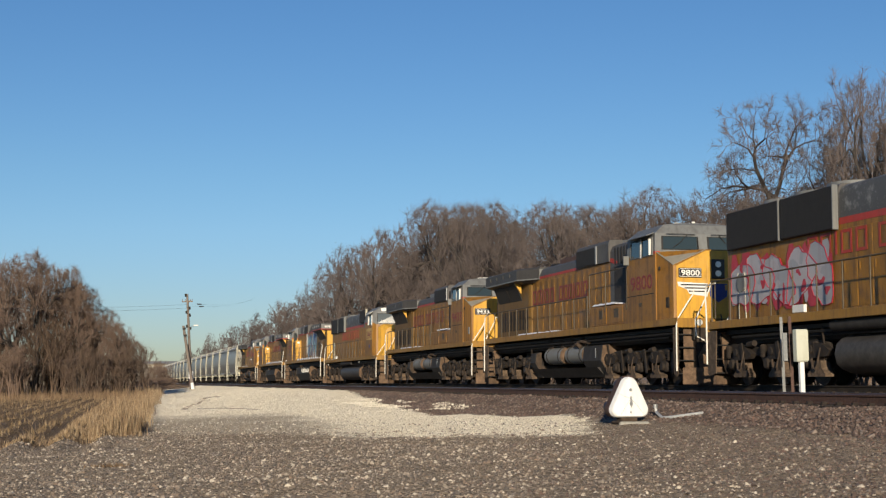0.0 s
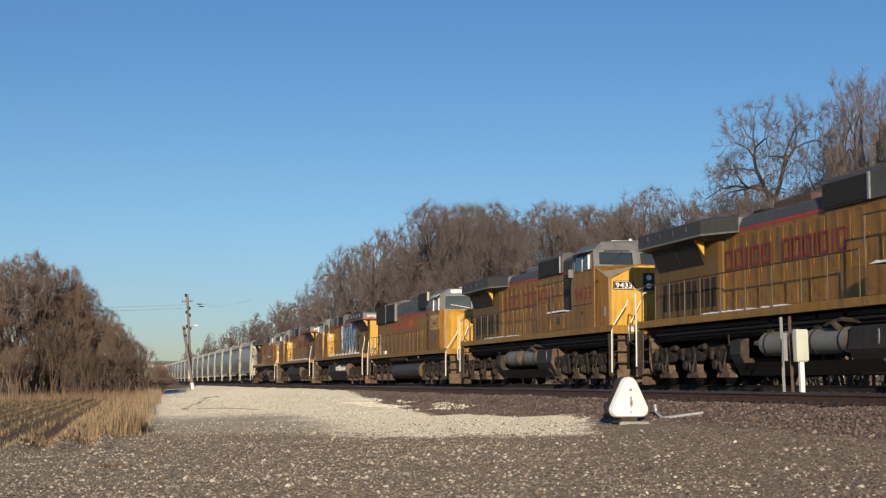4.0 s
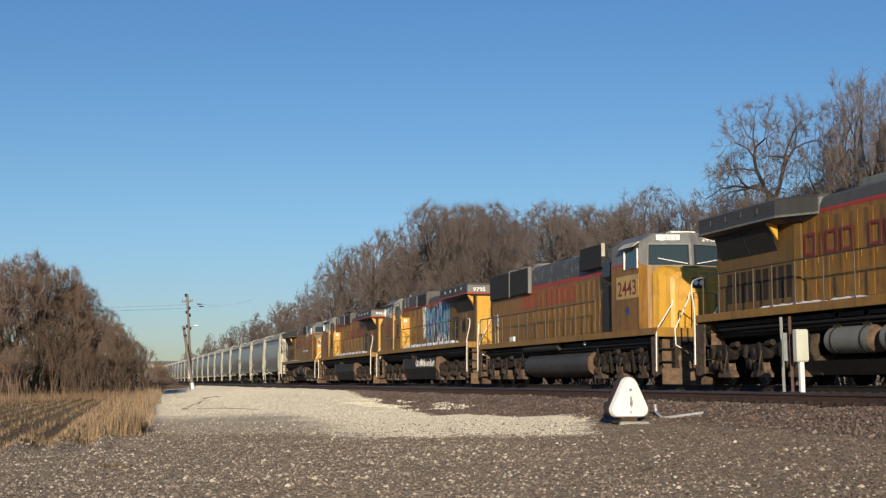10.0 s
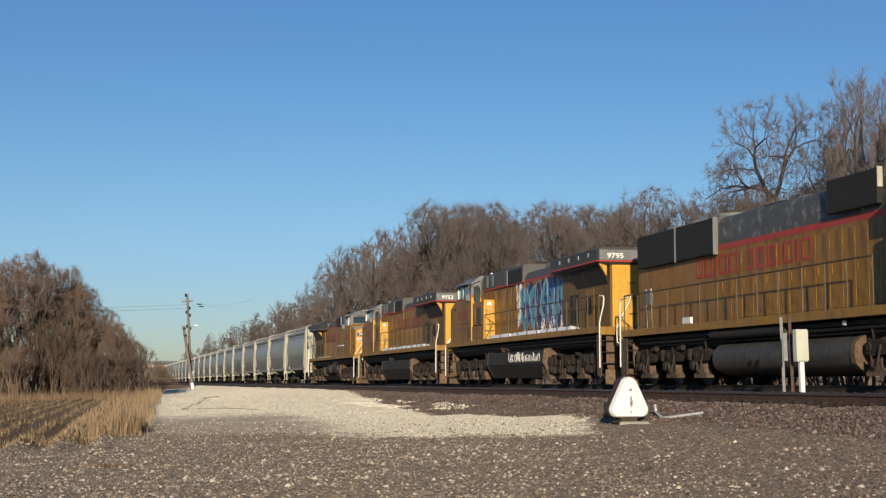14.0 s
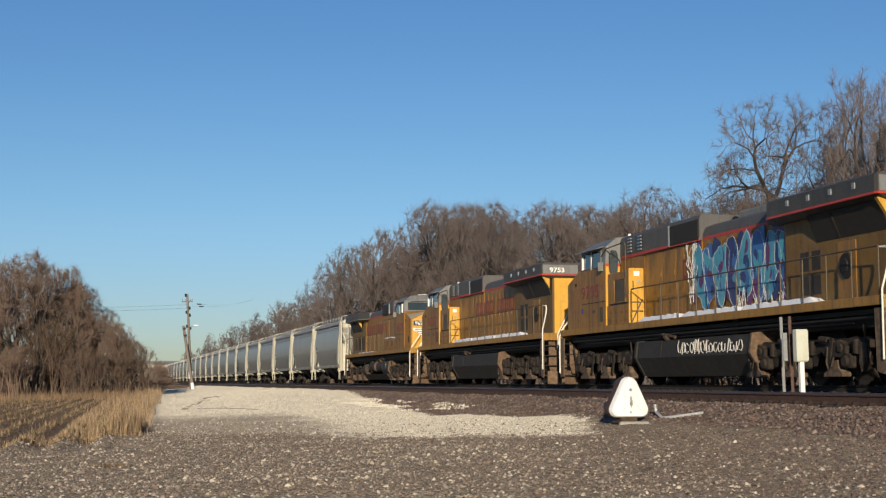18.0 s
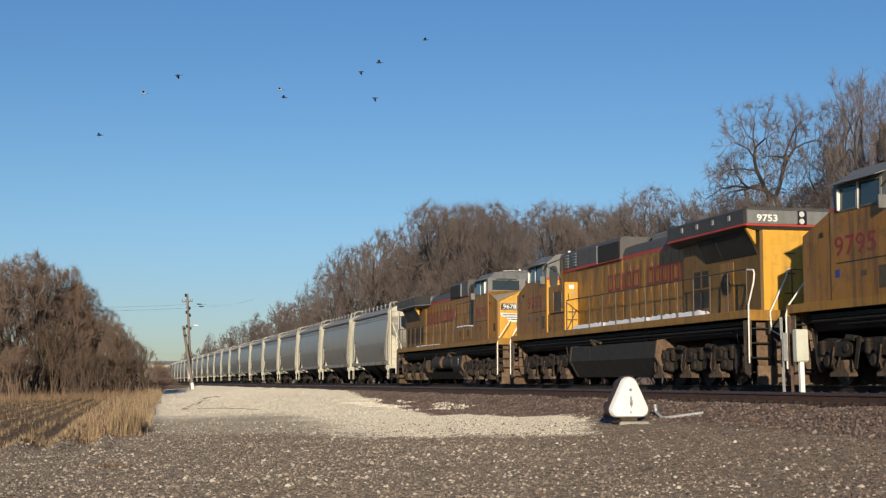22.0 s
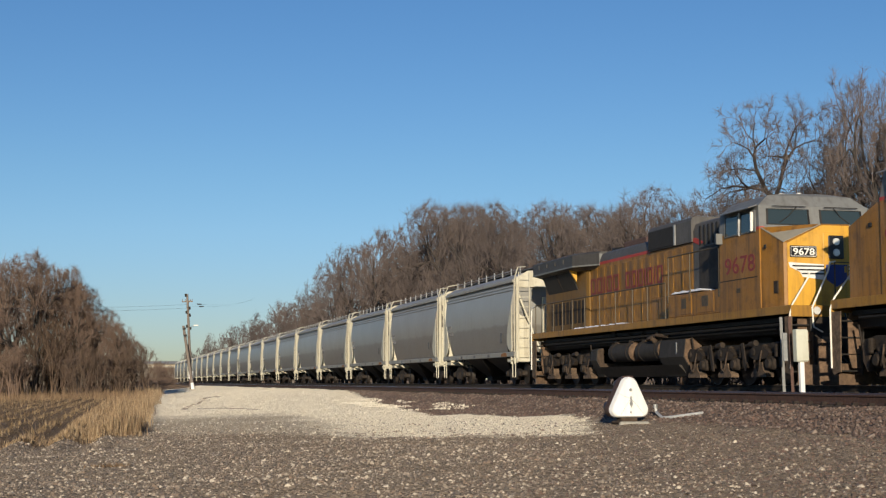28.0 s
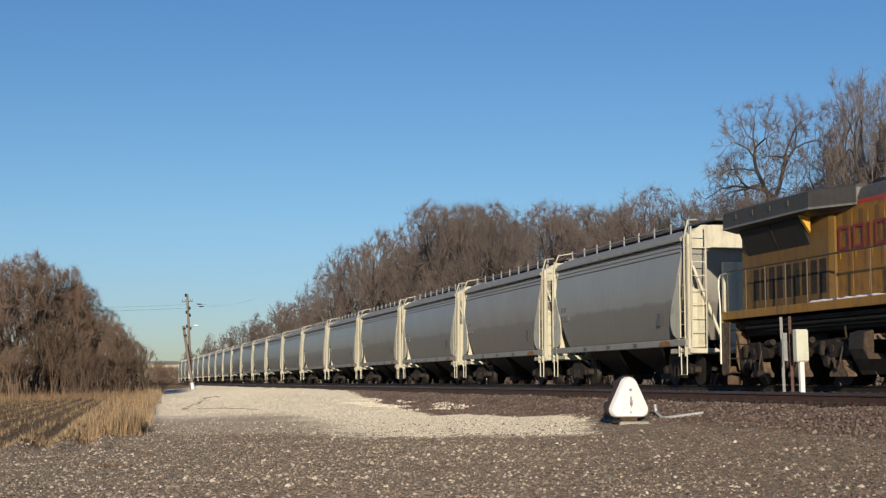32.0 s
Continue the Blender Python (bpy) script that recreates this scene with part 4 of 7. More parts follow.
def spray_tag(loco, side, box, xf, letters_n, ground, body, accents, edge, seed, edge_r=0.014):
    """Sprayed shapes without words: a soft ground, a row of fat bodies with edges, and accents."""
    rng = random.Random(seed)
    y0, y1, z0, z1 = box
    depth = [xf + 0.002]

    def lay(pts, mat_s, lab):
        depth[0] += 0.00015
        part("sprayed_shape", Geo().add([(side * depth[0], p[0], p[1]) for p in pts], [tuple(range(len(pts)))]), mat_s, loco, lab)

    def ring(pts, r, mat_s):
        depth[0] += 0.0001
        part("sprayed_outline", Geo().tube([(side * depth[0], p[0], p[1]) for p in pts + pts[:1]], r, 4), mat_s, loco, "sprayed outline")

    for k in range(9):
        lay(blob(rng, y0 + (y1 - y0) * (k + 0.5) / 9, (z0 + z1) / 2 + rng.uniform(-0.15, 0.15), (y1 - y0) / 13, (z1 - z0) * rng.uniform(0.36, 0.5), box, 16, 0.22), ground[k % len(ground)], "sprayed ground colour")
    w = (y1 - y0) / letters_n
    for k in range(letters_n):
        yc = y0 + w * (k + 0.5)
        pts = blob(rng, yc, (z0 + z1) / 2 + rng.uniform(-0.08, 0.08), w * 0.66, (z1 - z0) * rng.uniform(0.3, 0.44), box, 22, 0.1, rng.uniform(-0.35, 0.35))
        lay(pts, body[k % len(body)], "fat sprayed shape")
        ring(pts, edge_r, edge)
        for j in range(9):
            lay(blob(rng, yc + rng.uniform(-0.3, 0.3) * w, z0 + (z1 - z0) * rng.uniform(0.2, 0.8), w * rng.uniform(0.07, 0.26), (z1 - z0) * rng.uniform(0.05, 0.16), box, 14, 0.14, rng.uniform(-0.4, 0.4)), accents[(k + j) % len(accents)], "sprayed accent")


def rounded_hood(w, z0, z1, r=0.2):
    return [(-w, z0), (w, z0), (w, z1 - r), (w - r * 0.3, z1 - r * 0.3), (w - r, z1), (-w + r, z1), (-w + r * 0.3, z1 - r * 0.3), (-w, z1 - r)]


def fuel_tank_ge(loco, y0, y1, split, reservoir=None):
    poly = [(-1.05, 1.42), (1.05, 1.42), (1.36, 1.38), (1.42, 0.9), (1.12, 0.36), (-1.12, 0.36), (-1.42, 0.9), (-1.36, 1.38)]
    if split:
        part("fuel_tank", Geo().prism("y", [(x * 0.98, z if z < 0.7 else 0.68) for x, z in poly], y0 + 0.4, y1 - 0.1), TANK, loco, "dark lower fuel tank")
        part("tank_end_box", Geo().prism("y", poly, y0, y0 + 1.75), TANK, loco, "brown-black equipment box")
        hook = [(-1.2, 1.3), (-1.4, 1.24), (-1.43, 0.9), (-1.13, 0.36), (1.13, 0.36), (1.43, 0.9), (1.4, 1.24), (1.2, 1.3), (1.2, 0.8), (-1.2, 0.8)]
        part("tank_end_box", Geo().prism("y", hook, y1 - 0.6, y1), TANK, loco)
        part("box_end_face", Geo().prism("y", [(x * 0.985, 0.02 + z * 0.985) for x, z in poly], y0 - 0.012, y0 - 0.002), DUSTY_FACE, loco, "dust-caked brown box end")
        part("box_end_face", Geo().prism("y", [(x * 0.985, 0.01 + z * 0.985) for x, z in hook], y1 - 0.612, y1 - 0.602), DUST, loco, "dusty box end")
        for s in (-1, 1):
            part("fuel_gauge", Geo().box(s * 1.395, s * 1.41, y0 + 0.5, y0 + 0.56, 0.95, 1.3), GALV, loco, "thin pale sight glass")
            for q in (y0 + 2.88, y0 + 5.2):
                a = part("air_reservoir", Geo().cyl((s * 1.08, q - 0.9, 1.12), (s * 1.08, q + 0.9, 1.12), 0.3, 0.3, 20), reservoir or RESERVOIR, loco, "grey cylindrical air reservoir", True)
                for e in (-1, 1):
                    part("reservoir_end", Geo().cyl((s * 1.08, q + e * 0.9, 1.12), (s * 1.08, q + e * 1.0, 1.12), 0.3, 0.24, 20).cyl((s * 1.08, q + e * 1.0, 1.12), (s * 1.08, q + e * 1.06, 1.12), 0.24, 0.1, 20), DUSTY_FACE, a, "dusty tan domed end", True)
                    part("strap", Geo().cyl((s * 1.08, q + e * 0.6, 1.12), (s * 1.08, q + e * 0.66, 1.12), 0.312, 0.312, 20), TRUCK, a)
                    part("bracket", Geo().prism("x", [(q + e * 0.63 - 0.06, 1.75), (q + e * 0.63 + 0.06, 1.75), (q + e * 0.63 + 0.16, 1.4), (q + e * 0.63 - 0.16, 1.4)], s * 1.14, s * 1.2), DUST, a, "dusty hanger bracket")
    else:
        part("fuel_tank", Geo().prism("y", poly, y0 + 0.25, y1), TANK, loco, "long dark fuel tank")
        part("tank_end_plate", Geo().prism("y", [(x * 1.03, z + 0.02) for x, z in poly], y0 + 0.1, y0 + 0.25), TANK, loco, "tank end plate")
        part("tank_end_plate", Geo().prism("y", [(x * 1.04, z + 0.03) for x, z in poly], y1, y1 + 0.1), DUSTY_FACE, loco, "dusty tan tank end plate")
        for s in (-1, 1):
            part("tank_weld", Geo().prism("y", [(s * 1.38, 1.36), (s * 1.435, 0.9), (s * 1.425, 0.9), (s * 1.37, 1.36)], y0 + 2.1, y0 + 2.14), DUST, loco)
    for s in (-1, 1):
        part("fuel_filler", Geo().cyl((s * 1.25, y0 + 2.4, 1.38), (s * 1.4, y0 + 2.4, 1.52), 0.09, 0.09, 10).tube([(s * 1.2, y0 + 1.6, 1.5), (s * 1.35, y0 + 2.1, 1.56), (s * 1.3, y0 + 2.9, 1.46)], 0.05, 6), DUST, loco)
        part("hanger", Geo().prism("x", [(y1 - 1.6, 1.8), (y1 - 1.2, 1.8), (y1 - 1.3, 1.4), (y1 - 1.5, 1.4)], s * 1.1, s * 1.15), DUST, loco)


def window(loco, name, quad, depth_dir, frame_mat, label="dark cab window"):
    """A pane with a raised surround on any flat quad."""
    q = [Vector(p) for p in quad]
    c = sum(q, Vector()) / 4
    d = Vector(depth_dir).normalized()
    inner = [p + (c - p).normalized() * 0.05 for p in q]
    g = Geo()
    outv = [p + d * 0.02 for p in q] + [p + d * 0.03 for p in inner] + list(q)
    g.add(outv, [(k, (k + 1) % 4, 4 + (k + 1) % 4, 4 + k) for k in range(4)] + [(k, 8 + k, 8 + (k + 1) % 4, (k + 1) % 4) for k in range(4)])
    w = part(name, g, frame_mat, loco, label)
    part("pane", Geo().add([p + d * 0.012 for p in inner] + [p + d * 0.004 for p in inner], [(0, 1, 2, 3), (7, 6, 5, 4)]), GLASS, w, "dark reflecting glass")
    return w


def frame_and_sill(loco, L, z_deck, porch):
    part("underframe", Geo().box(-1.0, 1.0, porch, L - porch, z_deck - 0.62, z_deck - 0.26, 0.03).box(-1.2, 1.2, porch + 0.5, L - porch - 0.5, z_deck - 0.34, z_deck - 0.24), DARK, loco, "black underframe")
    part("walkway", Geo().box(-1.45, 1.45, porch, L - porch, z_deck - 0.06, z_deck), DARK, loco, "dark walkway deck")
    for s in (-1, 1):
        part("side_sill", Geo().box(s * 1.44, s * 1.5, porch + 0.02, L - porch - 0.02, z_deck - 0.19, z_deck + 0.012, 0.008), SILL_YELLOW, loco, "dirty yellow side sill")
        g = Geo()
        g.tube([(s * 1.25, porch + 1.0, z_deck - 0.4), (s * 1.25, L - porch - 1.0, z_deck - 0.42)], 0.035, 6)
        g.tube([(s * 1.18, porch + 2.0, z_deck - 0.5), (s * 1.18, L - porch - 2.0, z_deck - 0.5)], 0.025, 6)
        part("air_pipe", g, DARK, loco)


def snow_strips(loco, spans, z, deep=1.0):
    for s, y0, y1, x0, x1 in spans:
        n = max(3, int((y1 - y0) / 0.25))
        top = []
        for k in range(n + 1):
            y = y0 + (y1 - y0) * k / n
            hh = deep * (0.035 + 0.035 * abs(math.sin(k * 1.7 + y0))) * (1 if 0 < k < n else 0.2)
            top.append([(s * x0, y, z), (s * x1, y, z), (s * (x1 - 0.03), y, z + hh), (s * (x0 + 0.05), y, z + hh * 0.8)])
        part("snow", Geo().loft(top), SNOW, loco, "leftover strip of snow")


UNDER = ("wheelset", "side_frame", "journal_box", "coil_spring", "brake_shoe", "brake_cylinder", "brake_lever", "sand_pipe", "truck_bolster", "fuel_tank", "tank_end_box", "box_end_face", "tank_end_plate", "air_reservoir", "strap", "bracket", "fuel_filler", "coupler", "brake_hose", "lower_tank", "tank_light", "tank_scrawl", "pedestal_shoe", "air_hose", "rocker_arm", "clasp_bracket", "fuel_gauge", "reservoir_end", "tank_weld", "hanger", "letter_bar", "snow")


def stretch(lo, table):
    """Sets the upper works to the unit's own lengths, by pairs of (drawn, true) places along it."""
    xs, ys = [a for a, b in table], [b for a, b in table]
    at = lambda y: float(np.interp(y, xs, ys))
    done = set()
    for o in lo.children_recursive:
        if o.name.split(".")[0] in UNDER:
            continue
        if o.matrix_basis == Matrix.Identity(4):
            if o.data and o.data.name not in done:
                done.add(o.data.name)
                co = np.empty(len(o.data.vertices) * 3)
                o.data.vertices.foreach_get("co", co)
                co[1::3] = np.interp(co[1::3], xs, ys)
                o.data.vertices.foreach_set("co", co)
                o.data.update()
        else:
            y = o.location.y
            if o.name.startswith("door"):
                w = max(v.co.y for v in o.data.vertices)
                o.scale.y = (at(y + w) - at(y)) / w
            o.location.y = at(y)


LONG_UNIT = [(-1, -1.0), (0, 0), (2.0, 1.2), (3.5, 2.3), (5.4, 4.45), (7.2, 6.9), (7.7, 7.3), (9.3, 9.2), (10.7, 10.5), (15.4, 16.0), (21.05, 20.78), (21.3, 21.05), (22.3, 22.4), (24, 24.1)]
SHORT_UNIT = [(-1, -1.0), (0, 0), (2.0, 1.5), (3.3, 2.45), (5.4, 4.7), (7.2, 7.1), (8.7, 7.3), (10.66, 9.9), (14.6, 14.3), (15.6, 15.35), (21.05, 19.85), (22.3, 22.0), (24, 23.7)]
BACK_UNIT = [(-1, -1.0), (0, 0), (2.0, 1.5), (3.3, 2.9), (5.4, 5.4), (7.7, 7.45), (8.62, 9.55), (10.7, 11.7), (15.4, 16.6), (21.05, 21.75), (22.3, 22.4), (24, 24.1)]
ROUND_UNIT = [(-1, -1.0), (0, 0), (1.55, 1.4), (2.3, 1.9), (2.95, 2.35), (5.0, 4.6), (6.4, 6.5), (8.9, 8.66), (14.95, 14.9), (20.7, 20.75), (21.8, 22.0), (24, 24.2)]


def ge_locomotive(words, label, split_tank=True, emblem=False, visor=False, notch=False, tag=None, vis=-1, plain_rear=False, table=LONG_UNIT, true_l=22.4, tank=(7.1, 14.75), trucks=(4.2, 17.9), words_at=((15.85, 13.2), (12.6, 9.56)), box_end=8.28, reservoir=None):
    """A wide-nosed road diesel with a winged radiator cab; front at y = 0, facing -y."""
    L, Z = 22.3, 1.97
    lo = thing("locomotive", label, "locomotive", "locomotives of the train")
    frame_and_sill(lo, L, Z, 1.05)
    for y, w in ((1.05, 1), (L - 1.05, -1)):
        step_well(lo, y, w, Z, RAIL_WHITE, w < 0)
    coupler(lo, 0.2, -1)
    coupler(lo, true_l - 0.2, 1)
    # nose
    def nose_ring(y, w, zc, zl, zb=Z):
        return [(-w, y, zb), (w, y, zb), (w, y, zl), (w * 0.28, y, zc), (-w * 0.28, y, zc), (-w, y, zl)]
    part("nose", Geo().loft([nose_ring(2.0, 1.4 if notch else 1.27, 3.93, 3.48), nose_ring(2.05, 1.46 if notch else 1.34, 3.96, 3.5), nose_ring(3.3, 1.47, 4.0, 3.94)]), HOOD_YELLOW, lo, "dirty, shade-toned yellow wide nose")
    # Front plate over the nose, its sunlight put into a lighter yellow.
    part("nose_face", Geo().prism("y", [(-1.26, Z + 0.01), (1.26, Z + 0.01), (1.26, 3.475), (0.36, 3.92), (-0.36, 3.92), (-1.26, 3.475)], 1.988, 2.004), YELLOW, lo, "sunlit-toned yellow nose front")
    for s in (-1, 1):
        part("nose_top_panel", Geo().add([(s * 1.36, 2.0, 3.512), (s * 0.37, 2.0, 3.962), (s * 0.4, 3.32, 4.014), (s * 1.48, 3.32, 3.955), (s * 1.36, 2.0, 3.492), (s * 0.37, 2.0, 3.94), (s * 0.4, 3.32, 3.99), (s * 1.48, 3.32, 3.93)], [(0, 1, 2, 3), (7, 6, 5, 4), (0, 4, 5, 1), (3, 2, 6, 7), (0, 3, 7, 4)]), DUSTY_GREY, lo, "dusty grey anti-glare panel")
        part("nose_side_panel", Geo().box(s * 1.42, s * 1.475, 3.3, 5.4, Z + 0.02, 2.95, 0.01), HOOD_YELLOW, lo)
    part("nose_door", Geo().box(-0.33, 0.33, 1.965, 2.0, Z + 0.12, 3.75, 0.015).box(0.2, 0.26, 1.94, 1.97, 2.8, 2.95), YELLOW, lo, "yellow nose door")
    hl = part("headlight", Geo().box(-0.2, 0.2, 1.93, 1.99, 3.12, 3.68, 0.02), BLACK, lo, "black headlight housing")
    for z in (3.27, 3.53):
        part("lens", Geo().cyl((0, 1.95, z), (0, 1.9, z), 0.095, 0.085, 14), LAMP, hl, "round headlight lens")
    for s in (-1, 1):
        nb = part("number_board", Geo().box(s * 0.5, s * 1.2, 1.95, 2.0, 3.14, 3.42, 0.05), BLACK, lo, "black number board")
        part("board_rim", Geo().tube([(s * 0.53, 1.945, 3.17), (s * 1.17, 1.945, 3.17), (s * 1.17, 1.945, 3.39), (s * 0.53, 1.945, 3.39), (s * 0.53, 1.945, 3.17)], 0.009, 4), NUMBER_WHITE, nb)
        letters("board_number", words, 0.165, 0.56, NUMBER_WHITE, nb, pose(-1.13 if s < 0 else 0.57, 1.944, 3.2), "white board numerals")
        part("ditch_light", Geo().cyl((s * 0.85, 1.02, Z - 0.12), (s * 0.85, 0.96, Z - 0.12), 0.1, 0.09, 12), LAMP, lo, "round ditch light")
        part("class_light", Geo().box(s * 1.475, s * 1.51, 2.85, 2.98, 3.4, 3.5, 0.02), DARK, lo)
        part("side_plate", Geo().prism("x", [(2.35, 2.3), (2.62, 2.3), (2.62, 2.6), (2.35, 2.6)], s * 1.36, s * 1.402), GREY if not emblem else TRUCK, lo, "small side plate")
        if emblem:
            em = part("emblem_wing", Geo().prism("y", [(s * 0.22, 2.98), (s * 1.24, 3.02), (s * 1.2, 2.9), (s * 0.95, 2.8), (s * 0.88, 2.68), (s * 0.2, 2.6)], 1.974, 1.989), EMBLEM_WHITE, lo, "white emblem wing")
            for k in range(3):
                part("emblem_stripe", Geo().box(s * 0.3, s * (1.14 - 0.12 * k), 1.966, 1.975, 2.92 - 0.09 * k, 2.955 - 0.09 * k), DARK, em, "dark emblem stripe")
            part("emblem_shield", Geo().prism("y", [(0, 2.45), (s * 0.26, 2.62), (s * 0.28, 2.98), (0, 2.98)], 1.95, 1.963), BLUE, em, "blue emblem shield")
    # cab
    ring = lambda y, z0, z1: [(-1.5, y, z0), (1.5, y, z0), (1.5, y, z1), (-1.5, y, z1)]
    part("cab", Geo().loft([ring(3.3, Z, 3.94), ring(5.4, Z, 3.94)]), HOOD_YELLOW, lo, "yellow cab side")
    upper = Geo().loft([[(-1.5, 3.3, 3.94), (1.5, 3.3, 3.94), (1.5, 5.4, 3.94), (-1.5, 5.4, 3.94)], [(-1.47, 3.42, 4.5), (1.47, 3.42, 4.5), (1.47, 5.4, 4.5), (-1.47, 5.4, 4.5)], [(-1.12, 3.62, 4.78), (1.12, 3.62, 4.78), (1.12, 5.4, 4.78), (-1.12, 5.4, 4.78)], [(-0.5, 3.75, 4.86), (0.5, 3.75, 4.86), (0.5, 5.4, 4.86), (-0.5, 5.4, 4.86)]])
    part("cab_roof", upper, GREY, lo, "grey upper cab and roof")
    part("roof_antenna", Geo().box(-0.6, 0.5, 3.95, 4.05, 4.85, 4.89, 0.01).cyl((0.3, 4.6, 4.85), (0.3, 4.6, 5.02), 0.06, 0.05, 8).box(-0.25, 0.05, 4.4, 4.7, 4.85, 4.94, 0.02), RAIL_WHITE, lo, "small pale roof antennas")
    for s in (-1, 1):
        window(lo, "windshield", [(s * 1.3, 3.315, 4.02), (s * 0.14, 3.315, 4.02), (s * 0.14, 3.4, 4.42), (s * 1.28, 3.4, 4.42)], (0, -1, 0.2), DARK, "wide dark windshield")
        part("wiper", Geo().tube([(s * 0.5, 3.3, 4.47), (s * 0.7, 3.33, 4.25), (s * 0.95, 3.3, 4.08)], 0.012, 5).tube([(s * 0.25, 3.3, 4.48), (s * 1.15, 3.3, 4.48)], 0.012, 5), DARK, lo)
        window(lo, "side_window", [(s * 1.505, 3.52, 3.86), (s * 1.505, 4.3, 3.86), (s * 1.485, 4.3, 4.4), (s * 1.485, 3.56, 4.4)], (s, 0, 0), GREY, "sliding cab side window")
        window(lo, "side_window", [(s * 1.505, 4.36, 3.86), (s * 1.505, 5.1, 3.86), (s * 1.485, 5.1, 4.4), (s * 1.485, 4.36, 4.4)], (s, 0, 0), GREY, "sliding cab side window")
        part("window_post", Geo().box(s * 1.49, s * 1.53, 4.31, 4.35, 3.84, 4.42, 0.01), NUMBER_WHITE, lo, "pale window post")
        part("wind_deflector", Geo().box(s * 1.49, s * 1.57, 3.65, 3.69, 3.88, 4.36, 0.01), NUMBER_WHITE, lo, "pale wind deflector")
        part("awning", Geo().prism("y", [(s * 1.47, 4.5), (s * 1.72, 4.42), (s * 1.72, 4.44), (s * 1.47, 4.53)], 3.5, 5.2), GREY, lo, "grey window awning")
        part("mirror", Geo().box(s * 1.5, s * 1.68, 5.22, 5.26, 3.72, 4.0, 0.01), GREY, lo, "fold-out mirror")
        part("cab_red_stripe", Geo().box(s * 1.5, s * 1.506, 3.3, 3.5, 3.9, 3.97).box(s * 1.36, s * 1.49, 3.292, 3.3, 3.9, 3.97), RED, lo, "red paint stripe")
        part("cab_seam", Geo().box(s * 1.475, s * 1.505, 3.5, 5.38, 2.745, 2.77), DARK, lo)
        road_number(lo, words, s, 3.42, 5.15, 2.92, 0.43, 1.503)
        part("cab_plate", Geo().box(s * 1.475, s * 1.508, 4.35, 4.55, 2.42, 2.54, 0.01), HAND_DARK, lo)
        if notch:
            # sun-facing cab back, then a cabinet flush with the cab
            # Cab back and cabinet end take the yellow toned for full sun.
            cb = part("cab_back", Geo().box(s * 0.98, s * 1.49, 5.4, 5.43, Z + 0.01, 3.93), YELLOW, lo, "sunlit-toned yellow cab back wall")
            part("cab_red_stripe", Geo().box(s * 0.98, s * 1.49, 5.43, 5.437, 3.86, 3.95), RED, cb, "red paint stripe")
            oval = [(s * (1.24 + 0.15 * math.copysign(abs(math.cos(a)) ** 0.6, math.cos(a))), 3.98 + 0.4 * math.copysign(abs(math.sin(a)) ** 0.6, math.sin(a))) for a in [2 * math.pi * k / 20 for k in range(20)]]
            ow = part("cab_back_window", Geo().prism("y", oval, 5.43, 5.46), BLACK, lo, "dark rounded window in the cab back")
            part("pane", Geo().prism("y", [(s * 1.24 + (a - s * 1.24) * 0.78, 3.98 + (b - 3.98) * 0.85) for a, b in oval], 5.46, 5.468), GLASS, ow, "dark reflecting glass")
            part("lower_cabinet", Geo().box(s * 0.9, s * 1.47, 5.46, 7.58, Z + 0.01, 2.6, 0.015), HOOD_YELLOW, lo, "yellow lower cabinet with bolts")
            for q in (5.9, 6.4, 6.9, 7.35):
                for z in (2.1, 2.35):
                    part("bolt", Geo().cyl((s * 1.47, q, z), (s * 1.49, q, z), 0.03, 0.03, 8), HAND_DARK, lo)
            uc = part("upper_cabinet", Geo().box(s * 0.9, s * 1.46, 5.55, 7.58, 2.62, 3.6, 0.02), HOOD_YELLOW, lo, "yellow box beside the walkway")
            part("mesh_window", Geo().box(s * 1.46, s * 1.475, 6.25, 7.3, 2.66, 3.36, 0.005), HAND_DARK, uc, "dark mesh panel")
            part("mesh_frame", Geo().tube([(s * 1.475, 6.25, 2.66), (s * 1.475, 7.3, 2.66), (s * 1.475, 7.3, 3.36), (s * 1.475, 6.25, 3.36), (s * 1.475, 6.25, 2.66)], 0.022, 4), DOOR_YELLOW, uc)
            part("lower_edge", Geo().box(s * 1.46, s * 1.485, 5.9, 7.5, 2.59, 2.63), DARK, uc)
            cf = part("cabinet_face", Geo().box(s * 0.98, s * 1.46, 7.58, 7.6, Z + 0.01, 3.66, 0.01), YELLOW, lo, "sunlit-toned yellow cabinet end face")
            part("door_label", Geo().box(s * 1.12, s * 1.3, 7.6, 7.606, 3.42, 3.56), NUMBER_WHITE, cf, "small white label")
            part("door_label", Geo().box(s * 1.1, s * 1.2, 7.6, 7.606, 3.22, 3.3), GALV, cf)
            part("latch", Geo().tube([(s * 1.34, 7.6, 3.0), (s * 1.34, 7.66, 3.0), (s * 1.34, 7.66, 3.25), (s * 1.34, 7.6, 3.25)], 0.014, 5).box(s * 1.1, s * 1.36, 7.6, 7.61, 2.6, 2.64), HAND_DARK, cf)
            part("step_frame", Geo().tube([(s * 1.4, 7.62, Z), (s * 1.05, 7.66, 2.7)], 0.02, 5).tube([(s * 1.2, 7.62, Z), (s * 1.2, 7.66, 2.75)], 0.016, 5).tube([(s * 1.42, 7.64, 2.35), (s * 1.02, 7.64, 2.35)], 0.016, 5), HAND_DARK, cf, "dark folding step frame")
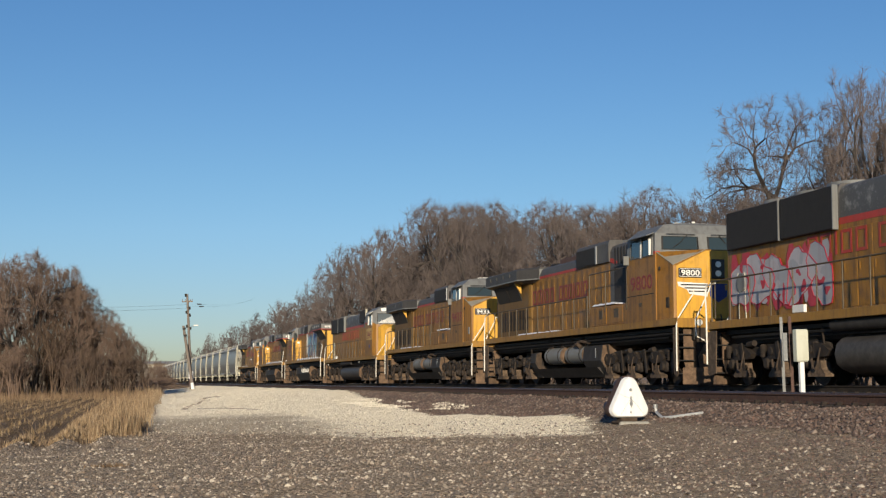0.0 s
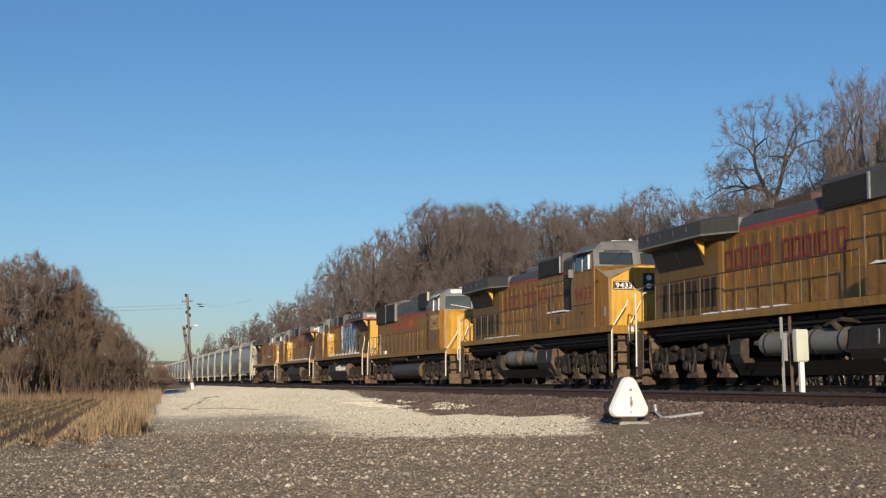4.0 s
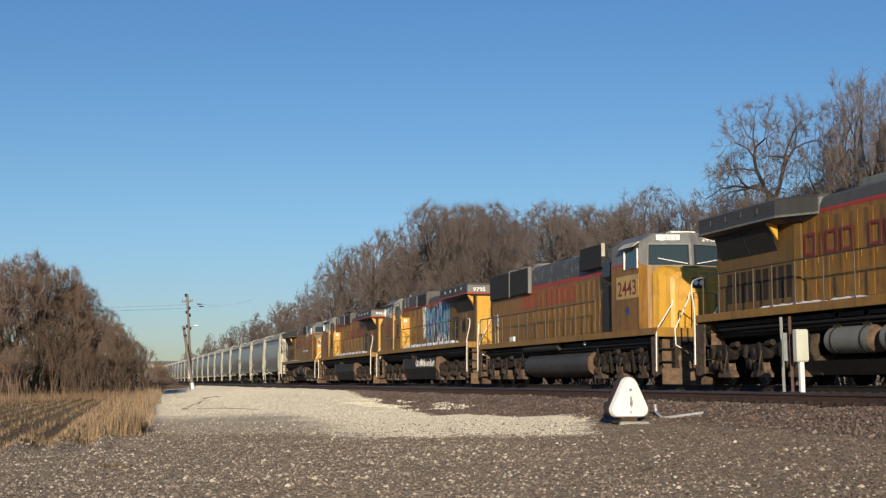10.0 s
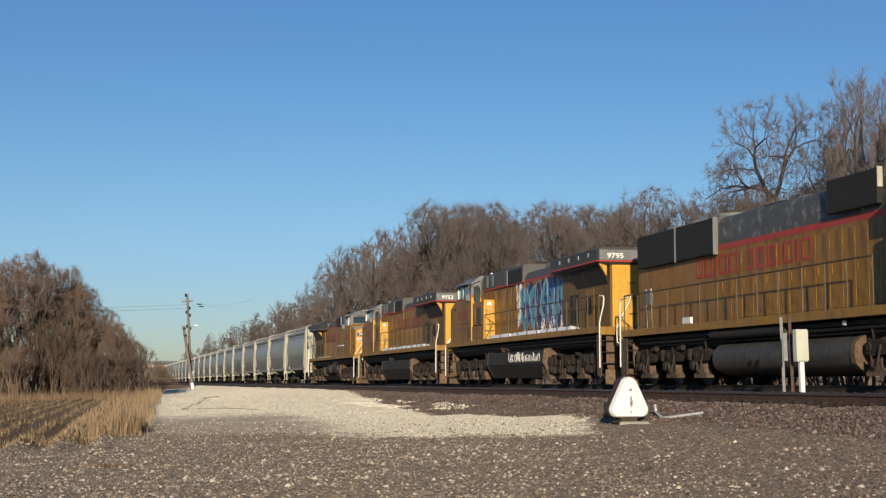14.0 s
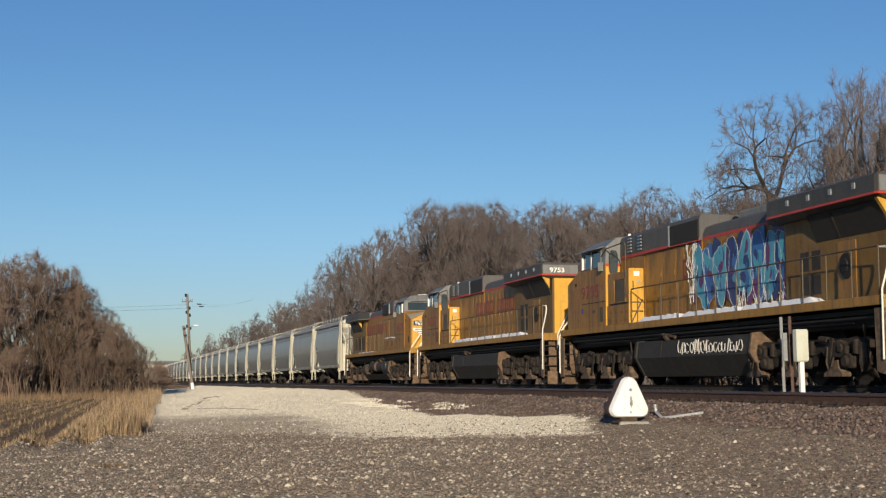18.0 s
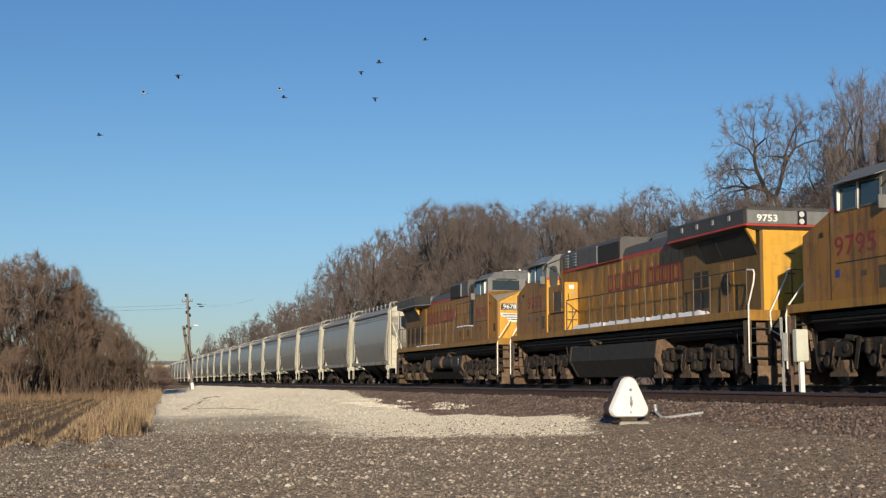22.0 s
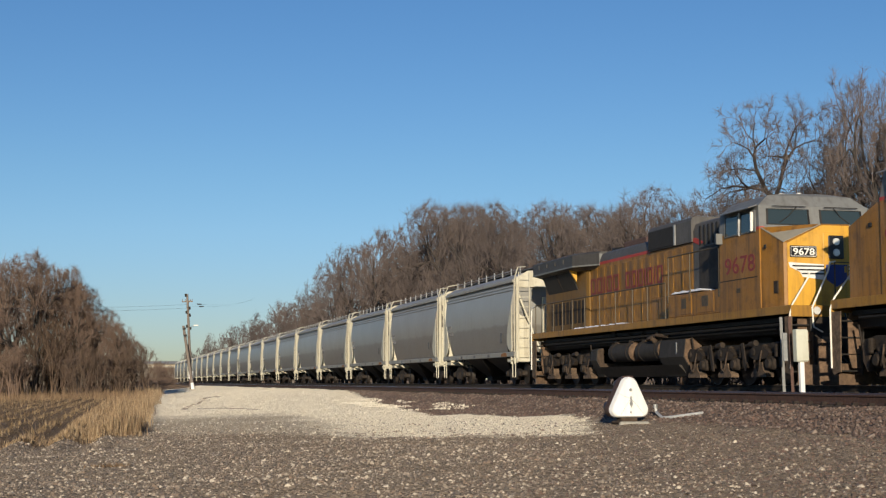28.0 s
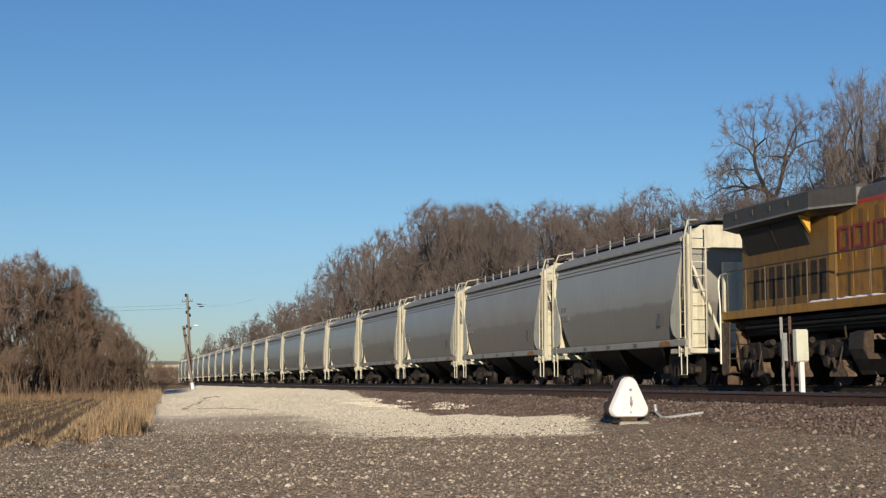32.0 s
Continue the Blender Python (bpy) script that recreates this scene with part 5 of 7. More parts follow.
            part("cab_grab_rail", Geo().tube([(s * 1.5, 5.1, 4.2), (s * 1.52, 5.5, 4.4), (s * 1.52, 7.2, 4.46), (s * 1.52, 7.42, 4.42), (s * 1.52, 7.5, 4.25), (s * 1.52, 7.5, 2.8)], 0.02, 6), HAND_DARK, lo, "dark arched handrail behind the cab")
            part("cab_vent", Geo().box(s * 1.5, s * 1.51, 4.95, 5.2, Z + 0.15, Z + 0.62, 0.004), HAND_DARK, lo, "small louvred vent")
            part("shield_mark", Geo().box(s * 1.5, s * 1.506, 3.45, 3.62, 2.45, 2.62), BLUE, lo, "small blue mark")
        else:
            part("battery_box", Geo().box(s * 0.9, s * 1.47, 5.42, box_end, Z + 0.01, 2.6, 0.02), HOOD_YELLOW, lo, "yellow battery box below the walkway")
            # Its end plate has the sun put into the yellow.
            part("battery_face", Geo().box(s * 0.98, s * 1.46, box_end, box_end + 0.012, Z + 0.02, 2.59), YELLOW, lo)
            for q in (0.25, 0.62):
                q = 5.42 + (box_end - 5.42) * q
                vb = part("box_door", Geo().box(s * 1.46, s * 1.485, q - 0.4, q + 0.4, Z + 0.07, 2.54, 0.01), HOOD_YELLOW, lo)
                part("box_vent", Geo().box(s * 1.48, s * 1.492, q - 0.15, q + 0.15, 2.2, 2.48), HAND_DARK, vb, "small dark vent")
    # hood
    if notch:
        part("equipment_hood", Geo().box(-0.97, 0.97, 5.4, 7.7, Z, 4.12, 0.02), HOOD_YELLOW, lo, "yellow equipment hood side")
        part("equipment_roof", Geo().prism("y", rounded_hood(0.99, 4.12, 4.82, 0.18), 5.4, 7.7), DARK_GREY, lo, "grey equipment hood roof")
        for s in (-1, 1):
            for q in (5.95, 6.9):
                lv = part("louvre_opening", Geo().box(s * 0.985, s * 1.0, q, q + 0.66, 4.2, 4.72, 0.01), BLACK, lo, "dark louvred opening")
                for k in range(5):
                    part("louvre", Geo().box(s * 1.0, s * 1.04, q + 0.3, q + 0.62, 4.24 + 0.1 * k, 4.28 + 0.1 * k), GALV, lv)
    else:
        part("equipment_hood", Geo().prism("y", rounded_hood(0.98, Z, 4.66, 0.25), 5.4, 7.7), DARK_GREY, lo, "grey-painted equipment hood")
    part("blower_hood", Geo().prism("y", rounded_hood(1.04, 4.1, 4.82, 0.12), 7.7, 10.7), DARK_GREY, lo, "grey dynamic brake hood")
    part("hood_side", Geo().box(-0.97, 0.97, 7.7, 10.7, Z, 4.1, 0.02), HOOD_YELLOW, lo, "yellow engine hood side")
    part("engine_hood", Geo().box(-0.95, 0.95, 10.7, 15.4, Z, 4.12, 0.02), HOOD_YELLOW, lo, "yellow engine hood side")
    part("hood_roof", Geo().prism("y", rounded_hood(0.95, 4.12, 4.52, 0.28), 10.7, 15.4), DARK_GREY, lo, "grey rounded hood roof", True)
    for s in (-1, 1):
        part("red_stripe", Geo().box(s * 0.95, s * 0.957, 10.72, 15.4, 4.08, 4.17), RED, lo, "red stripe along the hood")
        if notch:
            part("red_stripe", Geo().box(s * 0.985, s * 0.995, 5.5, 7.7, 4.08, 4.17).box(s * 1.04, s * 1.05, 7.7, 10.7, 4.08, 4.17), RED, lo)
        else:
            part("red_stripe", Geo().prism("x", [(7.72, 4.1), (9.9, 4.1), (9.9, 4.18), (7.5, 4.2), (6.9, 4.02), (7.2, 3.98)], s * 0.985, s * 0.991), RED, lo)
        gr = part("intake_grille", Geo().box(s * 1.02, s * 1.07, 8.7, 10.66, 4.12, 4.68, 0.015), GRILLE, lo, "dark intake grille")
        part("grille_edge", Geo().box(s * 1.04, s * 1.09, 8.62, 8.7, 4.1, 4.7, 0.01), GALV, gr)
        if not notch:
            for k in range(5):
                part("louvre", Geo().box(s * 0.98, s * 1.0, 6.3 + 0.2 * k, 6.38 + 0.2 * k, 3.95, 4.5, 0.005), DARK, lo)
            part("cabinet_recess", Geo().box(s * 0.97, s * 1.0, 5.45, 7.2, 2.7, 3.9, 0.01), TANK, lo, "cabinet doors behind the cab")
            railing(lo, s, 5.5, box_end, 2.6, 3.7, 1.8)
        letter_bars(lo, s, words_at[0] if s < 0 or notch else words_at[1][::-1], words_at[1] if s < 0 or notch else words_at[0][::-1], 3.12, 0.53, 0.985, LETTER_RED)
        railing(lo, s, box_end + 0.2 if not notch else 7.75, 20.9, Z, 3.0, 1.25)
        # radiator cab
        ra, rb = (17.3, 20.7) if plain_rear else (16.6, 20.4)
        part("radiator_screen", Geo().add([(s * 1.07, ra, 3.38), (s * 1.07, rb, 3.38), (s * 1.32, rb, 3.98), (s * 1.32, ra, 3.98), (s * 1.04, ra, 3.4), (s * 1.04, rb, 3.4), (s * 1.28, rb, 4.0), (s * 1.28, ra, 4.0)], [(0, 1, 2, 3), (7, 6, 5, 4), (0, 4, 5, 1), (1, 5, 6, 2), (2, 6, 7, 3), (3, 7, 4, 0)]), GRILLE, lo, "slanted dark radiator screen")
        part("screen_bar", Geo().add([(s * 1.075, 18.4, 3.38), (s * 1.075, 18.5, 3.38), (s * 1.335, 18.5, 3.98), (s * 1.335, 18.4, 3.98), (s * 1.03, 18.4, 3.38), (s * 1.03, 18.5, 3.38), (s * 1.3, 18.5, 3.98), (s * 1.3, 18.4, 3.98)], [(0, 1, 2, 3), (7, 6, 5, 4), (0, 4, 5, 1), (1, 5, 6, 2), (2, 6, 7, 3), (3, 7, 4, 0)]), TRUCK, lo)
        for q in ((16.35,) if not plain_rear else (20.72,)):
            part("wing_gusset", Geo().prism("y", [(s * 1.16, 3.62), (s * 1.42, 4.02), (s * 1.16, 4.02)], q, q + 0.12), YELLOW, lo, "yellow wing gusset")
        if not plain_rear:
            for k in range(9):
                part("vent_slot", Geo().box(s * 1.055, s * 1.066, 15.75 + 0.5 * k, 16.1 + 0.5 * k, 2.22, 3.0, 0.003), TRUCK, lo, "dark upright vent slot")
        else:
            for q in (16.4, 17.0):
                for z in (2.2, 2.76):
                    part("vent_panel", Geo().box(s * 1.055, s * 1.066, q, q + 0.45, z, z + 0.45, 0.003), TANK, lo, "dark vent panel")
            dr = part("rear_door", Geo().box(s * 1.055, s * 1.08, 18.3, 19.2, Z + 0.05, 3.3, 0.01), DOOR_YELLOW, lo)
            part("hose_reel", Geo().cyl((s * 1.08, 18.75, 2.75), (s * 1.12, 18.75, 2.75), 0.3, 0.28, 18).cyl((s * 1.12, 18.75, 2.75), (s * 1.15, 18.75, 2.75), 0.16, 0.14, 14), DARK, dr, "coiled black hose", True)
    hood_doors(lo, 10.75, 15.35, 8, Z + 0.1, 3.98, 0.95, DOOR_YELLOW)
    hood_doors(lo, 7.75, 10.65, 5, 2.7, 4.02, 0.97, DOOR_YELLOW)
    rear = [(-1.0, 15.4), (1.0, 15.4), (1.06, 15.6), (1.06, 20.85), (1.0, 20.9), (-1.0, 20.9), (-1.06, 20.85), (-1.06, 15.6)]
    part("radiator_cab", Geo().prism("z", rear, Z, 4.05), REAR_YELLOW, lo, "darker yellow rear hood")
    # Rear plate in the lighter yellow that stands in for sunlight.
    part("rear_face", Geo().box(-1.0, 1.0, 20.9, 20.912, Z + 0.01, 4.04), YELLOW, lo, "sunlit-toned yellow rear face")
    wing = [(-0.98, 14.6), (0.98, 14.6), (1.54, 15.6), (1.54, 20.95), (1.5, 21.05), (-1.5, 21.05), (-1.54, 20.95), (-1.54, 15.6)]
    inner = [(x * 0.92, y) for x, y in wing]
    part("radiator_wing", Geo().loft([[(x * 0.8, 16.2 + (y - 16.2) * 0.97, 3.98) for x, y in wing], [(x, y, 4.08) for x, y in wing], [(x, y, 4.48) for x, y in wing], [(x, y, 4.54) for x, y in inner]]), DARK_WING, lo, "dark grey overhanging radiator wing")
    # End plates are paler: the sunlight on them is put into the grey.
    part("wing_end_plate", Geo().prism("z", [(-0.96, 14.585), (0.96, 14.585), (1.5, 15.55), (1.49, 15.56), (0.95, 14.595), (-0.95, 14.595), (-1.49, 15.56), (-1.5, 15.55)], 4.1, 4.46), GREY, lo, "sunlit-toned grey wing end")
    part("wing_end_plate", Geo().box(-1.47, 1.47, 21.05, 21.055, 4.13, 4.46), GREY, lo, "sunlit-toned grey wing end")
    part("wing_red_edge", Geo().loft([[(x * 1.003, y + (0.004 if y > 16 else -0.004), 4.07) for x, y in wing], [(x * 1.003, y + (0.004 if y > 16 else -0.004), 4.12) for x, y in wing]]), RED if plain_rear else GREY, lo, "thin edge line below the wing")
    for s in (-1, 1):
        letters("wing_number", words, 0.17, 0.56, NUMBER_WHITE, lo, pose(1.22 if s > 0 else -0.66, 21.06, 4.19, 0, 0, 180), "white numerals on the wing")
        for q in (16.7, 17.8, 18.9, 20.0):
            part("lifting_lug", Geo().box(s * 1.54, s * 1.565, q, q + 0.13, 4.27, 4.4), GALV if plain_rear else DARK_WING, lo, "small lifting lug")
        part("rear_grab_iron", Geo().tube([(s * 0.42, 20.91, 2.4), (s * 0.42, 20.99, 2.4), (s * 0.18, 20.99, 2.4), (s * 0.18, 20.91, 2.4)], 0.014, 5).tube([(s * 0.42, 20.91, 2.9), (s * 0.42, 20.99, 2.9), (s * 0.18, 20.99, 2.9), (s * 0.18, 20.91, 2.9)], 0.014, 5).tube([(s * 0.42, 20.91, 3.4), (s * 0.42, 20.99, 3.4), (s * 0.18, 20.99, 3.4), (s * 0.18, 20.91, 3.4)], 0.014, 5), HAND_DARK, lo)
    rl = part("rear_headlight", Geo().box(-0.14, 0.14, 21.05, 21.1, 4.12, 4.46, 0.02), BLACK, lo, "rear headlight pair")
    for z in (4.2, 4.38):
        part("lens", Geo().cyl((0, 21.1, z), (0, 21.13, z), 0.075, 0.065, 12), LAMP, rl, "bright headlight lens")
    part("exhaust_cover", Geo().box(-0.5, 0.5, 12.0, 13.7, 4.5, 4.74, 0.03).box(-0.36, 0.36, 12.15, 13.55, 4.72, 4.78), RUSTY if not visor else GREY, lo, "flat exhaust cover on the roof")
    part("roof_horn", Geo().cyl((-0.3, 11.0, 4.6), (-0.3, 10.75, 4.64), 0.05, 0.11, 10).cyl((0, 11.1, 4.6), (0, 10.8, 4.66), 0.05, 0.12, 10).box(-0.4, 0.1, 11.0, 11.3, 4.5, 4.62, 0.01), DARK, lo, "roof horn", True)
    part("roof_fan", Geo().cyl((0, 14.6, 4.5), (0, 14.6, 4.66), 0.5, 0.46, 18), DARK, lo, "dark roof hatch", True)
    fuel_tank_ge(lo, tank[0], tank[1], split_tank, reservoir)
    six_wheel_truck(lo, trucks[0])
    six_wheel_truck(lo, trucks[1])
    snow_strips(lo, [(vis, 11.6, 13.2, 1.0, 1.42), (vis, 13.3, 16.6, 1.05, 1.43)] if split_tank else [(vis, 8.0, 11.0, 1.0, 1.44), (vis, 11.2, 14.8, 1.0, 1.44), (vis, 15.0, 18.8, 1.08, 1.44)], Z + 0.002, 1.0 if split_tank else 2.3)
    if split_tank:
        snow_strips(lo, [(vis, 5.7, 7.9, 1.0, 1.45)], 2.645)
    if tag:
        tag(lo)
    stretch(lo, table)
    return lo


def emd_locomotive(words, label, tag=None, patch=True):
    """A road diesel with a tapered nose and upright radiator intakes; front at y = 0, facing -y."""
    L, Z = 21.8, 1.76
    lo = thing("locomotive", label, "locomotive", "locomotives of the train")
    frame_and_sill(lo, L, Z, 1.0)
    for y, w in ((1.0, 1), (L - 1.0, -1)):
        step_well(lo, y, w, Z, RAIL_WHITE, w < 0)
    coupler(lo, 0.2, -1)
    coupler(lo, 21.8, 1)
    def ring(y, w, zt, c):
        return [(-w, y, Z), (w, y, Z), (w, y, zt - c), (w - c * 1.6, y, zt), (-w + c * 1.6, y, zt), (-w, y, zt - c)]
    part("nose", Geo().loft([ring(1.55, 0.72, 3.3, 0.12), ring(1.62, 0.84, 3.42, 0.14), ring(2.05, 1.1, 3.56, 0.18), ring(2.35, 1.2, 3.64, 0.2)]), YELLOW, lo, "bright yellow tapered nose")
    part("nose_door", Geo().box(-0.3, 0.3, 1.52, 1.56, Z + 0.1, 3.1, 0.015), YELLOW, lo, "yellow nose door")
    cab = [[(0, 2.1, Z), (1.3, 2.55, Z), (1.5, 2.85, Z), (1.5, 5.0, Z), (-1.5, 5.0, Z), (-1.5, 2.85, Z), (-1.3, 2.55, Z)], [(0, 2.1, 3.62), (1.3, 2.55, 3.62), (1.5, 2.85, 3.75), (1.5, 5.0, 3.75), (-1.5, 5.0, 3.75), (-1.5, 2.85, 3.75), (-1.3, 2.55, 3.62)]]
    part("cab", Geo().loft(cab), HOOD_YELLOW, lo, "yellow cab side")
    top = [[(0, 2.1, 3.62), (1.3, 2.55, 3.62), (1.5, 2.85, 3.75), (1.5, 5.0, 3.75), (-1.5, 5.0, 3.75), (-1.5, 2.85, 3.75), (-1.3, 2.55, 3.62)], [(0, 2.22, 4.32), (1.25, 2.67, 4.32), (1.46, 2.9, 4.38), (1.46, 5.0, 4.38), (-1.46, 5.0, 4.38), (-1.46, 2.9, 4.38), (-1.25, 2.67, 4.32)], [(0, 2.45, 4.66), (1.0, 2.8, 4.62), (1.05, 3.0, 4.66), (1.05, 5.0, 4.66), (-1.05, 5.0, 4.66), (-1.05, 3.0, 4.66), (-1.0, 2.8, 4.62)]]
    part("cab_roof", Geo().loft(top), GREY, lo, "grey upper cab and roof")
    part("roof_antenna", Geo().box(-0.4, 0.4, 3.0, 3.4, 4.66, 4.74, 0.02), RAIL_WHITE, lo)
    hl = part("headlight", Geo().box(-0.2, 0.2, 1.48, 1.53, 2.95, 3.25, 0.02), BLACK, lo, "black headlight housing")
    for q in (-0.09, 0.09):
        part("lens", Geo().cyl((q, 1.5, 3.1), (q, 1.44, 3.1), 0.08, 0.07, 12), LAMP, hl, "round headlight lens")
    for s in (-1, 1):
        window(lo, "windshield", [(s * 1.27, 2.525, 3.67), (s * 0.08, 2.115, 3.67), (s * 0.08, 2.215, 4.27), (s * 1.23, 2.62, 4.27)], (s * 0.33, -0.94, 0.2), DARK, "wide dark windshield")
        part("wiper", Geo().tube([(s * 0.15, 2.08, 3.7), (s * 1.0, 2.4, 3.86)], 0.014, 5), NUMBER_WHITE, lo, "pale windshield wiper")
        nb = part("number_board", Geo().prism("z", [(s * 0.3, 2.4), (s * 0.98, 2.64), (s * 0.98, 2.74), (s * 0.3, 2.5)], 4.36, 4.58), RAIL_WHITE if s < 0 else GREY, lo, "number board above the windshield")
        letters("board_number", words, 0.15, 0.5, NUMBER_WHITE if s > 0 else GALV, nb, pose(-0.9 if s < 0 else 0.4, 2.585 if s < 0 else 2.4, 4.4, 0, 0, -13.8 if s < 0 else 13.8), "board numerals")
        window(lo, "side_window", [(s * 1.505, 2.95, 3.6), (s * 1.505, 3.85, 3.6), (s * 1.485, 3.85, 4.16), (s * 1.485, 2.98, 4.16)], (s, 0, 0), GREY, "cab side window")
        part("window_post", Geo().box(s * 1.49, s * 1.54, 2.89, 2.94, 3.58, 4.18, 0.01), NUMBER_WHITE, lo, "pale window post")
        part("wind_deflector", Geo().box(s * 1.49, s * 1.56, 3.86, 3.89, 3.6, 4.16, 0.01), NUMBER_WHITE, lo, "pale wind deflector")
        part("awning", Geo().prism("y", [(s * 1.46, 4.36), (s * 1.66, 4.22), (s * 1.66, 4.24), (s * 1.46, 4.4)], 2.9, 4.1), CREAM, lo, "pale window awning")
        part("cab_red_stripe", Geo().box(s * 1.5, s * 1.506, 2.76, 5.0, 3.72, 3.79), RED, lo, "red paint stripe")
        if patch:
            pa = part("number_patch", Geo().box(s * 1.5, s * 1.506, 2.85, 4.6, 2.72, 3.42, 0.002), painted_patch, lo, "paler yellow repainted patch")
            road_number(pa, words, s, 2.95, 4.5, 2.82, 0.46, 1.508)
        else:
            road_number(lo, words, s, 2.95, 4.5, 2.82, 0.46, 1.503)
        part("cab_plate", Geo().prism("x", [(3.6, 2.45), (3.85, 2.45), (3.85, 2.3), (3.72, 2.2), (3.6, 2.3)], s * 1.5, s * 1.508), BLUE, lo, "small blue shield")
        part("cabinet_door", Geo().box(s * 0.95, s * 1.2, 5.0, 6.2, Z, 3.3, 0.02), TANK, lo, "dark cabinet behind the cab")
        part("cabinet_hood", Geo().prism("y", [(s * 0.9, 3.3), (s * 1.35, 3.55), (s * 1.35, 4.0), (s * 0.9, 4.2)], 5.4, 5.9), BLACK, lo, "black box behind the cab")
        gr = part("intake_grille", Geo().box(s * 1.0, s * 1.14, 6.4, 8.9, 3.95, 4.72, 0.02), GRILLE, lo, "dark intake grille")
        part("grille_edge", Geo().box(s * 1.02, s * 1.15, 6.37, 6.4, 4.3, 4.74, 0.01), CREAM, gr)
        for y0, y1 in ((14.95, 17.45), (17.55, 20.4)):
            ri = part("radiator_intake", Geo().box(s * 0.95, s * 1.1, y0, y1, 3.62, 4.6, 0.02), GRILLE, lo, "dark radiator intake panel")
            part("intake_edge", Geo().box(s * 0.97, s * 1.115, y0 - 0.05, y0, 3.6, 4.62, 0.01), GREY, ri)
        part("red_stripe", Geo().box(s * 0.95, s * 0.957, 6.2, 14.9, 3.71, 3.86), RED, lo, "red stripe along the hood")
        letter_bars(lo, s, (16.33, 13.66) if s < 0 else (9.74, 12.4), (13.19, 9.74) if s < 0 else (12.9, 16.33), 3.05, 0.53, 0.966, STRIPE_RED)
        railing(lo, s, 6.2, 20.6, Z, 2.82, 1.15)
        part("rear_ladder", Geo().tube([(s * 0.97, 19.6, Z), (s * 0.99, 19.6, 3.0)], 0.015, 5).tube([(s * 0.97, 20.0, Z), (s * 0.99, 20.0, 3.0)], 0.015, 5), CREAM, lo)
        part("walkway_box", Geo().box(s * 1.42, s * 1.5, 15.6, 16.15, Z + 0.02, Z + 0.2, 0.01), NUMBER_WHITE, lo, "small white box on the walkway edge")
        part("hand_brake", Geo().cyl((s * 0.95, 19.8, 2.75), (s * 1.02, 19.8, 2.75), 0.26, 0.24, 16), GREY, lo, "worn hand brake wheel", True)
        part("lower_tank", Geo().cyl((s * 1.27, 10.4, 1.45), (s * 1.27, 14.6, 1.45), 0.14, 0.14, 14), TANK, lo, "slim air reservoir", True)
        part("tank_light", Geo().box(s * 1.3, s * 1.36, 7.6, 7.74, 1.42, 1.54, 0.02), NUMBER_WHITE, lo)
    part("hood", Geo().box(-0.95, 0.95, 5.0, 20.7, Z, 3.82, 0.03), HOOD_YELLOW, lo, "yellow engine hood")
    part("hood_roof", Geo().prism("y", rounded_hood(0.95, 3.82, 4.62, 0.2), 5.0, 14.9), SCUFFED, lo, "grey hood roof with scuffed paint", True)
    part("radiator_roof", Geo().prism("y", rounded_hood(0.96, 3.82, 4.66, 0.12), 14.9, 20.7), DARK_GREY, lo, "grey radiator section roof")
    for y in (15.8, 17.4, 19.0):
        part("roof_fan", Geo().cyl((0, y, 4.64), (0, y, 4.8), 0.66, 0.64, 20), GREY, lo, "low roof fan housing", True)
    for y in (9.4, 11.2):
        part("roof_fan", Geo().cyl((0, y, 4.6), (0, y, 4.72), 0.55, 0.52, 20), GREY, lo, "low roof fan housing", True)
    part("exhaust_cover", Geo().box(-0.4, 0.4, 12.3, 13.4, 4.6, 4.76, 0.03), DARK, lo)
    hood_doors(lo, 6.6, 14.8, 13, Z + 0.1, 3.6, 0.95, DOOR_YELLOW)
    poly = []
    for k in range(20):
        a = 2 * math.pi * k / 20
        poly.append((1.4 * math.copysign(abs(math.cos(a)) ** 0.6, math.cos(a)), 0.81 + 0.48 * math.copysign(abs(math.sin(a)) ** 0.7, math.sin(a))))
    part("fuel_tank", Geo().prism("y", poly, 7.3, 14.4), ROUND_TANK, lo, "long rounded grey fuel tank", True)
    part("tank_end_plate", Geo().prism("y", [(x * 1.02, 0.81 + (z - 0.81) * 1.04) for x, z in poly], 7.12, 7.3), DUSTY_FACE, lo, "dusty tank end plate")
    six_wheel_truck(lo, 4.0)
    six_wheel_truck(lo, 17.9)
    if tag:
        tag(lo)
    stretch(lo, ROUND_UNIT)
    return lo


painted_patch = painted("patched_yellow_paint", (0.6, 0.4, 0.12), (0.2, 0.12, 0.05), 0.5, 0.4)


